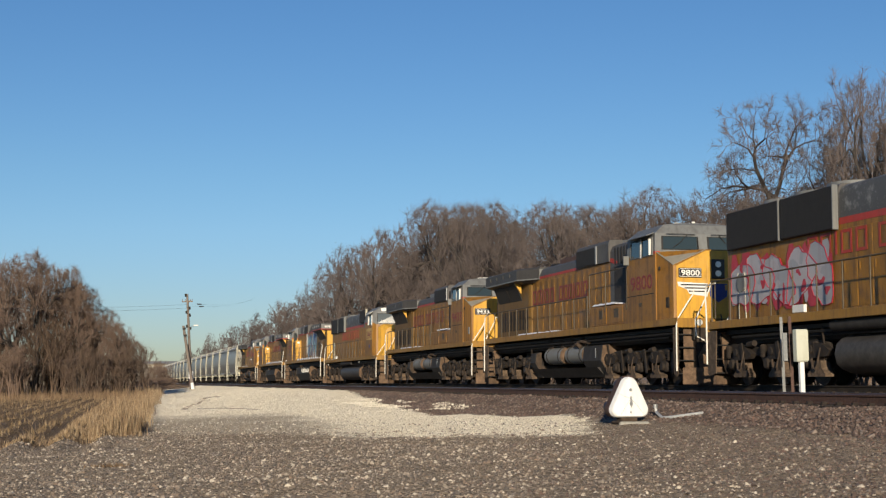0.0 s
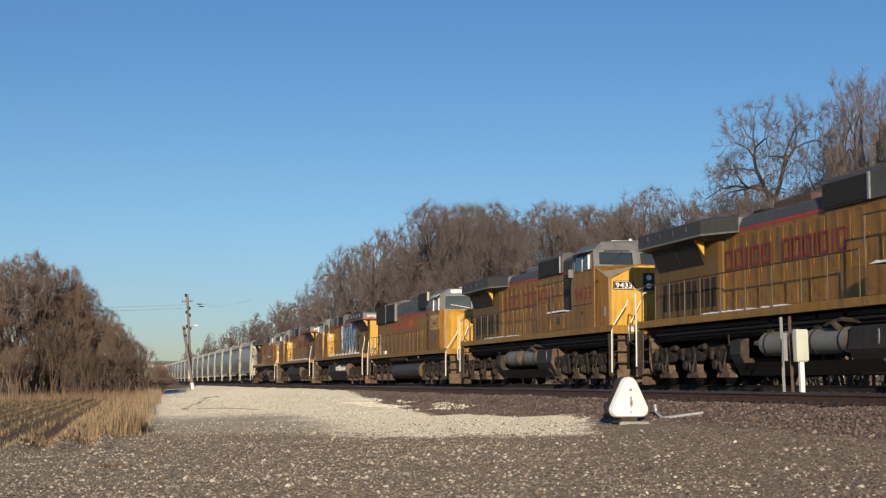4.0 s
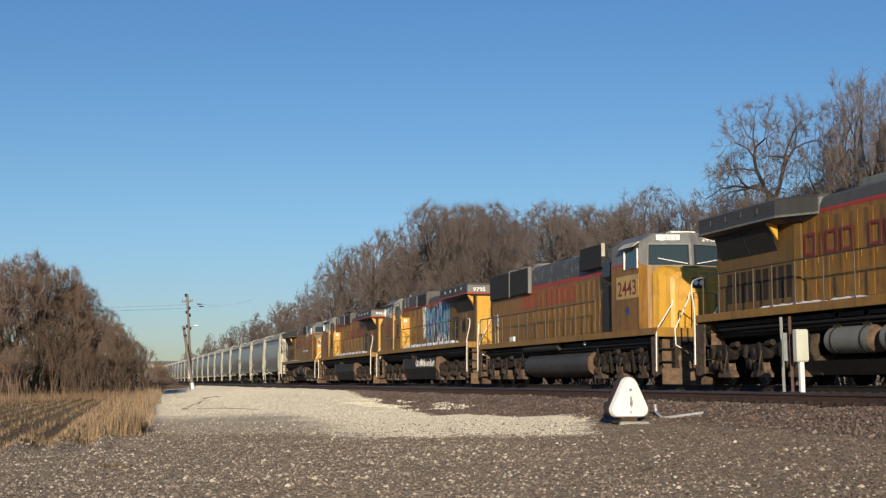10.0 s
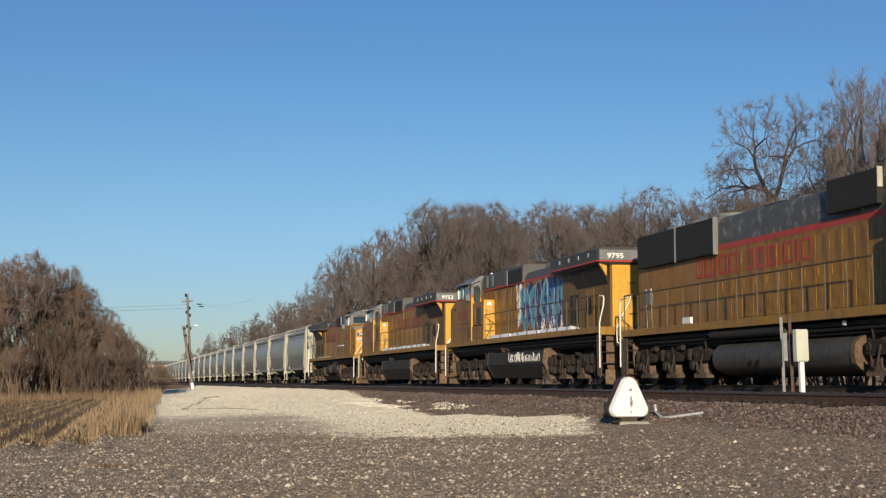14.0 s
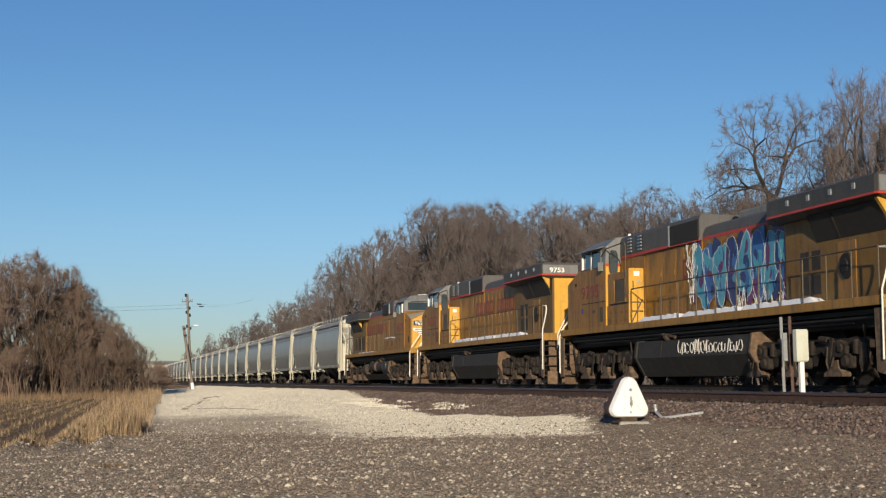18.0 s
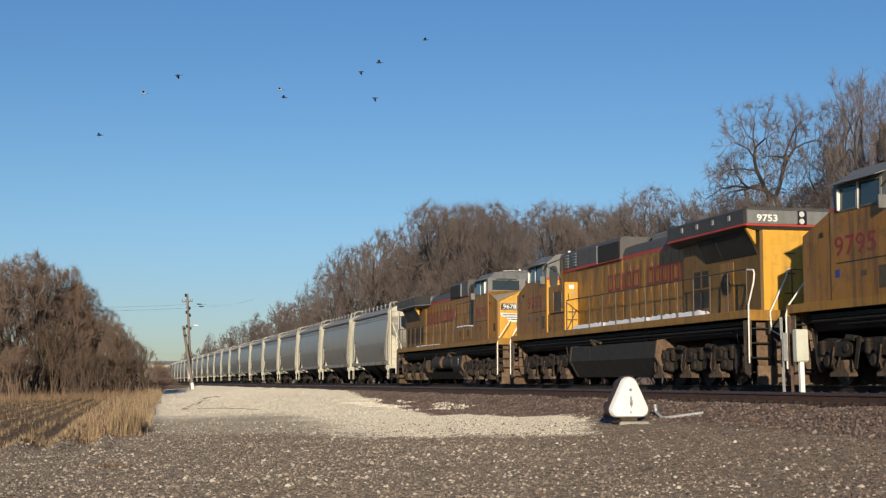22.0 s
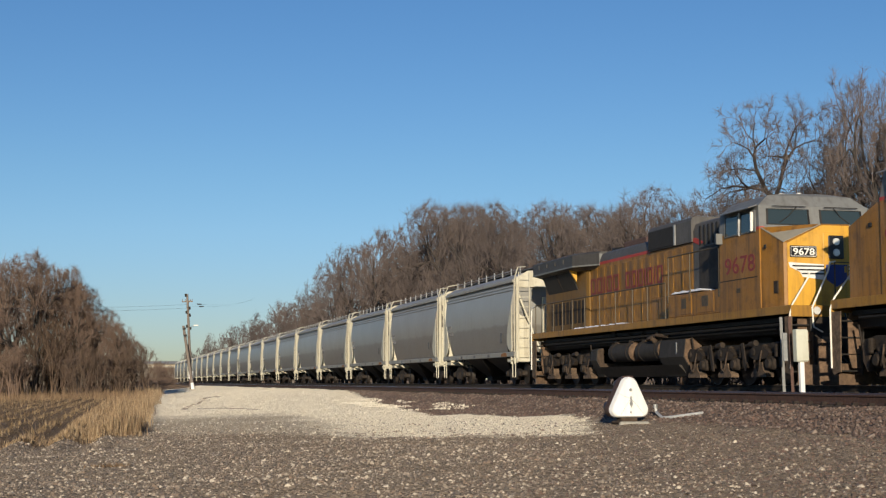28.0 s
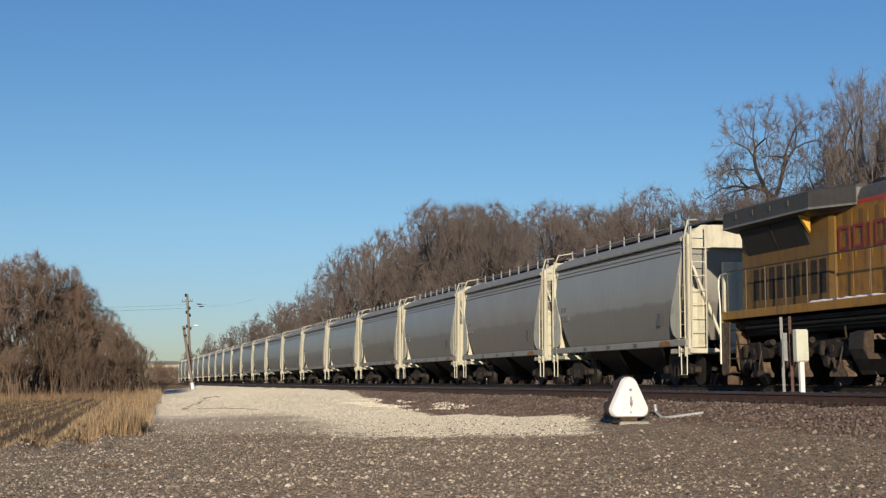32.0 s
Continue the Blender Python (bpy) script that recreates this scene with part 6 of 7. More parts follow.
# ---- hoppers ----
def four_wheel_truck(car, yc):
    for q in (-0.88, 0.88):
        wheelset(car, yc + q, 0.42)
    for s in (-1, 1):
        poly = [(-1.15, 0.5), (-1.15, 0.36), (-0.95, 0.3), (-0.6, 0.34), (-0.45, 0.2), (0.45, 0.2), (0.6, 0.34), (0.95, 0.3), (1.15, 0.36), (1.15, 0.5), (0.5, 0.62), (0.35, 0.72), (-0.35, 0.72), (-0.5, 0.62)]
        sf = part("side_frame", Geo().prism("x", [(yc + a, b) for a, b in poly], s * 0.98, s * 1.1).cyl((s * 1.1, yc - 0.88, 0.42), (s * 1.16, yc - 0.88, 0.42), 0.12, 0.1, 10).cyl((s * 1.1, yc + 0.88, 0.42), (s * 1.16, yc + 0.88, 0.42), 0.12, 0.1, 10), TRUCK, car, "rusty brown truck side frame")
        sf.location.z = RAIL_UP
        sp = Geo()
        for q in (-0.22, 0, 0.22):
            sp.cyl((s * 1.08, yc + q, 0.24), (s * 1.08, yc + q, 0.52), 0.075, 0.075, 9)
        part("truck_springs", sp, TRUCK, sf)
    tb = part("truck_bolster", Geo().box(-1.0, 1.0, yc - 0.2, yc + 0.2, 0.5, 0.85, 0.03), DARK, car)
    tb.location.z = RAIL_UP


def hopper_car(label):
    """A short two-bay covered hopper, 12.95 m over the couplers."""
    L = 12.95
    h = thing("covered_hopper", label, "freight car", "covered hoppers of the train")
    levels = [(1.4, 1.35, 2.0), (1.75, 1.43, 1.85), (2.2, 1.495, 1.6), (2.55, 1.522, 1.38), (2.85, 1.53, 1.2), (3.15, 1.518, 1.08), (3.5, 1.48, 1.0), (3.85, 1.42, 0.94), (4.16, 1.35, 0.92)]
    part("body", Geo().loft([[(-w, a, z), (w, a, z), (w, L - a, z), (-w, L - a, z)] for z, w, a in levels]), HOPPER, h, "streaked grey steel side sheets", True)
    part("roof", Geo().loft([[(-w, a, z), (w, a, z), (w, L - a, z), (-w, L - a, z)] for z, w, a in ((4.16, 1.44, 0.9), (4.26, 1.42, 0.9), (4.46, 1.05, 0.92), (4.56, 0.6, 0.94), (4.6, 0.3, 0.95))]), HOPPER_ROOF, h, "grey rounded roof", True)
    for s in (-1, 1):
        for z in (3.78, 3.9, 4.02):
            w = 1.43 - 0.055 * (z - 3.78) / 0.24
            part("side_rib", Geo().box(s * (w - 0.03), s * (w + 0.035), 1.0, L - 1.0, z, z + 0.035, 0.012), HOPPER, h)
        part("top_chord", Geo().box(s * 1.42, s * 1.5, 0.9, L - 0.9, 4.08, 4.2, 0.02), HOPPER_SILL, h)
        part("side_sill", Geo().box(s * 1.42, s * 1.52, 0.55, L - 0.55, 1.18, 1.38, 0.02), HOPPER_SILL, h, "pale side sill with rust marks")
        for z, w in ((2.58, 0.6), (2.28, 0.85)):
            for k in range(4 if z > 2.4 else 6):
                q = (11.2 if s < 0 else 1.6) + (-1 if s < 0 else 1) * k * w / (4 if z > 2.4 else 6)
                part("stencil_bar", Geo().box(s * 1.49, s * 1.536, q, q + 0.09, z, z + 0.17), MARK, h, "dark stencilled marking bar")
        for q in (4.2, 6.5, 8.7):
            part("sill_mark", Geo().box(s * 1.52, s * 1.526, q, q + 0.3, 1.22, 1.33), MARK, h)
        part("rust_patch", Geo().prism("x", [(1.6, 1.2), (2.5, 1.21), (2.4, 1.31), (2.0, 1.36), (1.7, 1.33)], s * 1.52, s * 1.524), RUST_ORANGE, h, "orange rust on the sill")
        part("stencil_bar", Geo().box(s * 1.512, s * 1.52, (2.3 if s < 0 else 10.2), (2.3 if s < 0 else 10.2) + 0.28, 1.8, 2.15), MARK, h)
        for e in (0, 1):
            y = lambda a: a if e == 0 else L - a
            part("corner_post", Geo().box(s * 1.34, s * 1.46, y(0.5), y(0.62), 0.95, 4.25, 0.015), CREAM, h, "cream corner post")
            part("end_flange", Geo().prism("x", [(y(0.9), 1.42), (y(1.2), 1.42), (y(1.42), 1.54), (y(1.56), 1.75), (y(1.58), 2.0), (y(1.5), 2.28), (y(1.34), 2.58), (y(1.16), 2.88), (y(1.02), 3.1), (y(0.92), 3.2)], s * 1.5, s * 1.535), CREAM, h, "cream flared end flange")
            lg = Geo().tube([(s * 1.5, y(0.62), 0.9), (s * 1.5, y(0.62), 4.15), (s * 1.32, y(0.75), 4.66), (s * 0.9, y(1.1), 4.72)], 0.025, 5).tube([(s * 1.5, y(1.05), 0.9), (s * 1.5, y(1.05), 2.9)], 0.022, 5)
            for k in range(9):
                lg.tube([(s * 1.5, y(0.62), 1.05 + 0.36 * k), (s * (1.5 if k < 6 else 1.4), y(1.05 if k < 6 else 0.52), 1.05 + 0.36 * k)], 0.014, 4)
            part("ladder", lg, CREAM, h, "cream corner ladder")
            r2 = Geo().tube([(s * 1.38, y(0.42), 1.0), (s * 1.38, y(0.42), 4.45)], 0.022, 5).tube([(s * 0.95, y(0.42), 1.0), (s * 0.95, y(0.42), 4.5)], 0.022, 5)
            for k in range(9):
                r2.tube([(s * 1.38, y(0.42), 1.2 + 0.38 * k), (s * 0.95, y(0.42), 1.2 + 0.38 * k)], 0.014, 4)
            part("end_ladder", r2, CREAM, h, "cream end ladder")
            part("end_side_plate", Geo().prism("y", [(s * 1.42, 1.1), (s * 0.8, 1.1), (s * 0.8, 2.2), (s * 1.05, 2.7), (s * 1.42, 2.9)], y(0.68), y(0.72)), CREAM, h, "cream end plate")
            part("stirrup", Geo().tube([(s * 1.46, y(0.6), 1.15), (s * 1.46, y(0.62), 0.4), (s * 1.46, y(1.0), 0.4), (s * 1.46, y(1.02), 1.15)], 0.02, 5), CREAM, h, "cream sill step")
    for e in (0, 1):
        y = lambda a: a if e == 0 else L - a
        part("end_panel", Geo().prism("y", [(-1.42, 3.9), (1.42, 3.9), (1.42, 4.2), (0.9, 4.54), (-0.9, 4.54), (-1.42, 4.2)], y(0.78), y(0.9)), CREAM, h, "cream upper end panel")
        part("end_centre", Geo().box(-0.35, 0.35, y(0.6), y(0.75), 1.1, 3.5, 0.02), CREAM, h)
        part("end_brace", Geo().tube([(-1.3, y(0.7), 3.6), (-0.4, y(0.5), 1.2)], 0.045, 6).tube([(1.3, y(0.7), 3.6), (0.4, y(0.5), 1.2)], 0.045, 6), CREAM, h)
        part("end_platform", Geo().box(-1.45, 1.45, y(0.4), y(1.8), 0.98, 1.12, 0.02), CREAM, h)
        coupler(h, y(0.15), -1 if e == 0 else 1)
        four_wheel_truck(h, y(2.05))
    part("brake_wheel", Geo().cyl((0.7, L - 0.45, 2.3), (0.7, L - 0.4, 2.3), 0.28, 0.28, 16).box(0.5, 0.9, L - 0.6, L - 0.45, 2.0, 2.6, 0.02), CREAM, h, "hand brake wheel")
    part("running_board", Geo().box(-0.6, 0.6, 0.55, L - 0.55, 4.66, 4.71), DARK_GREY, h, "dark roof running board")
    me = Geo().box(-0.02, 0.02, -0.02, 0.02, 0, 0.3).mesh("board_post", GALV)
    for k in range(9):
        for s in (-1, 1):
            ob = new("board_post", me)
            ob.parent, ob.location = h, (s * 1.02, 1.4 + (L - 2.8) * k / 8, 4.46)
    part("hatch_rail", Geo().tube([(-1.02, 1.4, 4.66), (-1.02, L - 1.4, 4.66)], 0.016, 4).tube([(1.02, 1.4, 4.66), (1.02, L - 1.4, 4.66)], 0.016, 4), GALV, h)
    for k in range(5):
        part("hatch", Geo().cyl((0, 2.2 + k * 2.14, 4.58), (0, 2.2 + k * 2.14, 4.7), 0.4, 0.38, 14), HOPPER_ROOF, h, "round loading hatch", True)
    for yc in (4.7, 8.25):
        part("discharge_bay", Geo().loft([[(-1.3, yc - 1.65, 1.35), (1.3, yc - 1.65, 1.35), (1.3, yc + 1.65, 1.35), (-1.3, yc + 1.65, 1.35)], [(-0.4, yc - 0.4, 0.45), (0.4, yc - 0.4, 0.45), (0.4, yc + 0.4, 0.45), (-0.4, yc + 0.4, 0.45)], [(-0.4, yc - 0.4, 0.28), (0.4, yc - 0.4, 0.28), (0.4, yc + 0.4, 0.28), (-0.4, yc + 0.4, 0.28)]]), DARK, h, "dark sloping discharge bay")
    part("centre_sill", Geo().box(-0.2, 0.2, 0.5, L - 0.5, 0.78, 1.1, 0.02), DARK, h)
    return h


SPEED = 4.236


def travel(t):
    """How far the slowly braking train has gone since 16 s, in metres."""
    u = t / 16 - 1
    return 16 * (SPEED * u - 0.0534 * u * u)


CARS = []


def place(ob, y0, length, forward):
    """Notes a car of the train by its front coupler's place at 16 s."""
    CARS.append((ob, y0 if forward else y0 + length, 0 if forward else 180))


def grey_tag(lo):
    spray_tag(lo, -1, (15.2, 20.4, 1.95, 3.5), 0.975, 5, [SPRAY_RED], [SPRAY_GREY, SPRAY_SILVER], [SPRAY_GREY, SPRAY_SILVER, SPRAY_SILVER, SPRAY_RED], SPRAY_RED, 4)


def blue_tag(lo):
    spray_tag(lo, 1, (10.2, 15.75, 2.15, 4.1), 0.994, 8, [SPRAY_PURPLE, SPRAY_BLUE, SPRAY_NAVY, SPRAY_PURPLE, SPRAY_NAVY], [SPRAY_TEAL, SPRAY_BLUE, SPRAY_TEAL, SPRAY_NAVY], [SPRAY_BLUE, SPRAY_NAVY, SPRAY_TEAL, SPRAY_TEAL, SPRAY_PURPLE], SPRAY_PALE, 6, 0.006)
    rng = random.Random(12)
    for ya, yb, za, zb, n in ((9.7, 10.4, 2.2, 3.9, 34), (12.8, 15.9, 2.0, 2.4, 44), (15.5, 16.1, 3.2, 3.95, 14)):
        w = Geo()
        for k in range(n):
            y, z = rng.uniform(ya, yb), rng.uniform(za, zb)
            w.tube([(0.997, y, z), (0.998, y + rng.uniform(-0.12, 0.12), z + rng.uniform(0.1, 0.25)), (0.997, y + rng.uniform(-0.1, 0.1), z + rng.uniform(0.25, 0.4))], rng.uniform(0.006, 0.018), 4)
        part("sprayed_scribble", w, SPRAY_PALE, lo, "pale sprayed scribble")
    g = Geo()
    rng = random.Random(2)
    y = 11.0
    while y < 15.0:
        hgt = rng.uniform(0.22, 0.38)
        pts, ang = [], rng.uniform(0, 6.3)
        way = rng.choice((-1, 1))
        for k in range(rng.choice((5, 6, 7))):
            pts.append((1.425, y + 0.1 + 0.12 * math.cos(ang), 0.98 + 0.5 * hgt + 0.5 * hgt * math.sin(ang)))
            ang += way * rng.uniform(0.7, 1.25)
        g.tube(pts, 0.014, 4)
        if rng.random() < 0.5:
            g.tube([(1.42, y + rng.uniform(-0.02, 0.1), 0.96), (1.42, y + rng.uniform(0.0, 0.16), 0.98 + hgt)], 0.014, 4)
        y += rng.uniform(0.2, 0.32)
    part("tank_scrawl", g, SPRAY_PALE, lo, "pale sprayed scrawl on the tank")


place(emd_locomotive("", "yellow diesel locomotive with grey and red sprayed graffiti", grey_tag, False), -54.95, 22.0, True)
place(ge_locomotive("9800", "dirty yellow diesel locomotive with winged nose emblem", True, True), -32.7, 22.4, True)
place(ge_locomotive("9433", "dirty yellow and grey wide-nosed diesel locomotive", True, False, True, table=SHORT_UNIT, true_l=22.0, tank=(7.35, 14.6), trucks=(4.4, 17.4), words_at=((15.67, 12.75), (12.1, 8.32)), box_end=9.84), -10.4, 22.0, True)
place(emd_locomotive("2443", "yellow diesel locomotive with scuffed grey roof, round tank"), 11.6, 22.0, True)
place(ge_locomotive("9795", "yellow diesel locomotive running backwards, blue graffiti on hood", False, False, True, True, blue_tag, 1, True, table=BACK_UNIT, tank=(7.6, 15.5), words_at=((10.4, 13.2), (13.9, 17.16))), 33.75, 22.4, False)
place(ge_locomotive("9753", "yellow diesel locomotive running backwards, snow on walkway", False, False, True, True, None, 1, True, table=BACK_UNIT, tank=(7.6, 15.5), words_at=((10.4, 13.2), (13.9, 17.16))), 56.75, 22.4, False)
place(ge_locomotive("9678", "dirty yellow diesel locomotive ahead of the hoppers", True, True, reservoir=TANK), 79.6, 22.4, True)
first = hopper_car("grey covered hopper with cream ends, loosely streaked")
HOP0, HOP_L = 102.3, 12.97
place(first, HOP0, HOP_L, True)
for k in range(1, 21):
    place(copy_thing(first, pose(TRAIN_C, HOP0 + HOP_L * k, 0)), HOP0 + HOP_L * k, HOP_L, True)

# ---- trees ----
def grow(seed, height, wide=0.36, first=0.22, lean=(0, 0), stems=1, foot=0.5, twig=0.008, tips=1500, tip=0.06, fans=4, limb_load=26, spread=1.0, lift=0.03, even=0.33, heart=0.42, thin=0.0055, dome=True, bend=0.1):
    """Trunk and bare crown: limbs that fork again and again, each with its share of the tips, then fine side twigs."""
    rng = random.Random(seed)
    stack, segs = [], []

    def off(k):
        return Vector((rng.gauss(0, k), rng.gauss(0, k), rng.gauss(0, k)))

    for k in range(stems):
        base = Vector((rng.uniform(-foot, foot), rng.uniform(-foot, foot), -0.25)) if stems > 1 else Vector((0, 0, -0.25))
        d = Vector((lean[0], lean[1], 1.0)) + (Vector((base.x, base.y, 0)) * (0.35 / foot) if stems > 1 else Vector((0, 0, 0)))
        stack.append((base, d.normalized(), tips // stems, first * height * rng.uniform(0.85, 1.1)))
    unit = 0.042 * height * (1500 / tips) ** even
    while stack:
        p, d, n, length = stack.pop()
        pieces = 3 if n > 60 else (2 if n > 6 else 1)
        for j in range(pieces):
            d = (d + off(bend) + Vector((0, 0, lift))).normalized()
            q = p + d * (length / pieces)
            segs.append((p, q, n))
            p = q
        if n < 2:
            continue
        f = rng.uniform(0.5, 0.82)
        many = max(1, min(n - 1, round(n * f)))
        side = d.cross(off(1.0)).normalized()
        if side.z > 0.2 and rng.random() < 0.5:
            side = -side
        a, b = spread * (1 - f) * 1.0, spread * f * 1.05
        for w, m in ((d * math.cos(a) + side * math.sin(a), many), (d * math.cos(b) - side * math.sin(b), n - many)):
            stack.append((p, w, m, unit * m ** even * rng.uniform(0.6, 1.35)))
    # the crown fills out to an uneven dome, as trees do that reach for the light
    ends = np.array([n == 1 for p, q, n in segs])
    at = np.array([(tuple(p), tuple(q)) for p, q, n in segs]).reshape(-1, 3)
    tops = at[1::2][ends]
    axis = np.array((*tops[:, :2].mean(axis=0), 0.0))
    at[:, 2] *= height / np.quantile(tops[:, 2], 0.9 if dome else 0.975)
    tops = at[1::2][ends] - axis
    fr = wide * height / np.quantile(np.hypot(tops[:, 0], tops[:, 1]), 0.8)
    zc = heart * height
    axis *= fr
    at[:, :2] *= fr

    def ways(pts):
        d = pts - axis - (0, 0, zc)
        d[:, 2] = np.maximum(d[:, 2], 0)
        reach = np.linalg.norm(d, axis=1)
        return d / (reach[:, None] + 1e-6), reach

    if dome:
        probe = np.array([(math.cos(2.4 * k) * math.sqrt(1 - (k / 45) ** 2), math.sin(2.4 * k) * math.sqrt(1 - (k / 45) ** 2), k / 45) for k in range(46)])
        d, reach = ways(at[1::2][ends])
        full = np.array([np.quantile(reach[d @ w > 0.88], 0.9) if (d @ w > 0.88).sum() > 4 else reach.mean() for w in probe])
        lobes = np.array([1 + 0.22 * noise.noise(Vector(w) * 2.6 + Vector((seed, 0, 0))) for w in probe])
        goal = lobes / np.sqrt((probe[:, 0] ** 2 + probe[:, 1] ** 2) / (wide * height) ** 2 + probe[:, 2] ** 2 / (height - zc) ** 2)
        d, reach = ways(at)
        share = np.exp(14 * (d @ probe.T - 1))
        grown = (share @ np.clip(goal / full, 0.5, 1.5)) / share.sum(axis=1)
        mid = axis + (0, 0, zc)
        high = at[:, 2] > zc
        rooted = np.clip(at[:, 2] / (0.3 * height), 0, 1)
        rim = (share @ goal) / share.sum(axis=1)
        rho = reach * grown / rim
        grown *= np.where(rho > 0.7, (0.7 + 0.3 * np.tanh((rho - 0.7) / 0.3)) / np.maximum(rho, 1e-6), 1.0)
        at[high] = mid + (at[high] - mid) * grown[high, None]
        at[~high, :2] = at[~high, :2] + (at[~high, :2] - axis[:2]) * ((grown[~high] - 1) * rooted[~high])[:, None]
    trunk, crown = Geo(), Geo()
    for k, (p, q, n) in enumerate(segs):
        a, b = Vector(at[2 * k]), Vector(at[2 * k + 1])
        r = twig * 0.62 * n ** 0.5
        if n > limb_load:
            trunk.cyl(a, b, r * 1.06, r, 6, False)
        else:
            crown.cyl(a, b, r * 1.1, r, 3, False)
        if n < 5:
            d = (b - a).normalized()
            for j in range(fans):
                v = (d + d.cross(off(1.0)).normalized() * rng.uniform(0.35, 1.1) + Vector((0, 0, 0.05))).normalized()
                o = a.lerp(b, rng.random())
                u = v.orthogonal().normalized() * thin
                w = v.cross(u)
                crown.add([o + u, o - u * 0.5 + w * 0.87, o - u * 0.5 - w * 0.87, o + v * tip * height * rng.uniform(0.35, 1.2)], [(0, 1, 3), (1, 2, 3), (2, 0, 3)])
    return trunk, crown


def tree_kind(seed, label, mat_t, mat_c, **kw):
    t, c = grow(seed, **kw)
    return t.mesh("trunk", mat_t, False, False), c.mesh("crown", mat_c, False, False), label


def set_tree(kind, x, y, scale, turn, group, wide=1.0, name="tree", category="tree"):
    tm, cm, label = kind
    if name == "bush":
        tr = tagged(new(name, cm), label, category, group)
    else:
        tr = thing(name, label, category, group)
    tr.matrix_basis = pose(x, y, ground_z(x, y), 0, 0, turn) @ Matrix.Diagonal((scale * wide, scale * wide, scale, 1))
    if name == "tree":
        part("trunk", tm, None, tr, "dark bare trunk and main limbs")
        part("crown", cm, None, tr, "leafless twigs")
    return tr


ROW = [tree_kind(40 + k, "bare grey-brown tree in the wood behind the tracks", BARK, TWIG, height=10.0, twig=0.0075, first=0.16 + 0.03 * k, wide=0.38 + 0.02 * (k % 3), tips=1700, tip=0.05, fans=3, spread=1.1, thin=0.007) for k in range(5)]
BRUSH = [tree_kind(60 + k, "reddish-brown leafless brush below the trees", BARK, TWIG_RED, height=4.0, twig=0.012, stems=7, first=0.14, foot=0.9, wide=0.42, tips=190, tip=0.12, limb_load=1e9, fans=4, thin=0.0095) for k in range(3)]
THICKET = [tree_kind(65 + k, "tan leafless thicket at the foot of the clump", BARK, BRUSH_TAN, height=5.0, twig=0.013, stems=9, first=0.14, foot=1.3, wide=0.45, tips=260, tip=0.12, limb_load=1e9, fans=4, thin=0.0115) for k in range(3)]
ARCHED = tree_kind(80, "large bare tree with long arching limbs", BARK, TWIG, height=10.0, twig=0.0052, first=0.38, lean=(0.0, 0.16), wide=0.34, tips=4200, tip=0.035, fans=3, spread=1.2, lift=0.0, even=0.38, dome=False, bend=0.06)
TALL = [tree_kind(83 + 4 * k, "large bare tree with spreading upper limbs", BARK, TWIG, height=10.0, twig=0.0052, first=0.36, wide=0.27, tips=3400, tip=0.035, fans=3, spread=1.15, lift=0.01, even=0.36, dome=False, bend=0.06) for k in range(2)]
LEFT = [tree_kind(90 + k, "dense bare tree with many fine upright twigs", BARK, TWIG_RED, height=10.0, twig=0.0105, first=0.12, wide=0.38, tips=1200, tip=0.055, fans=3, thin=0.011, spread=1.1) for k in range(3)]
FAR = [tree_kind(70 + k, "bare tree in the distant wood", BARK, TWIG, height=10.0, twig=0.0135, first=0.16, wide=0.4, tips=600, tip=0.06, fans=3, thin=0.014, spread=1.1) for k in range(4)]


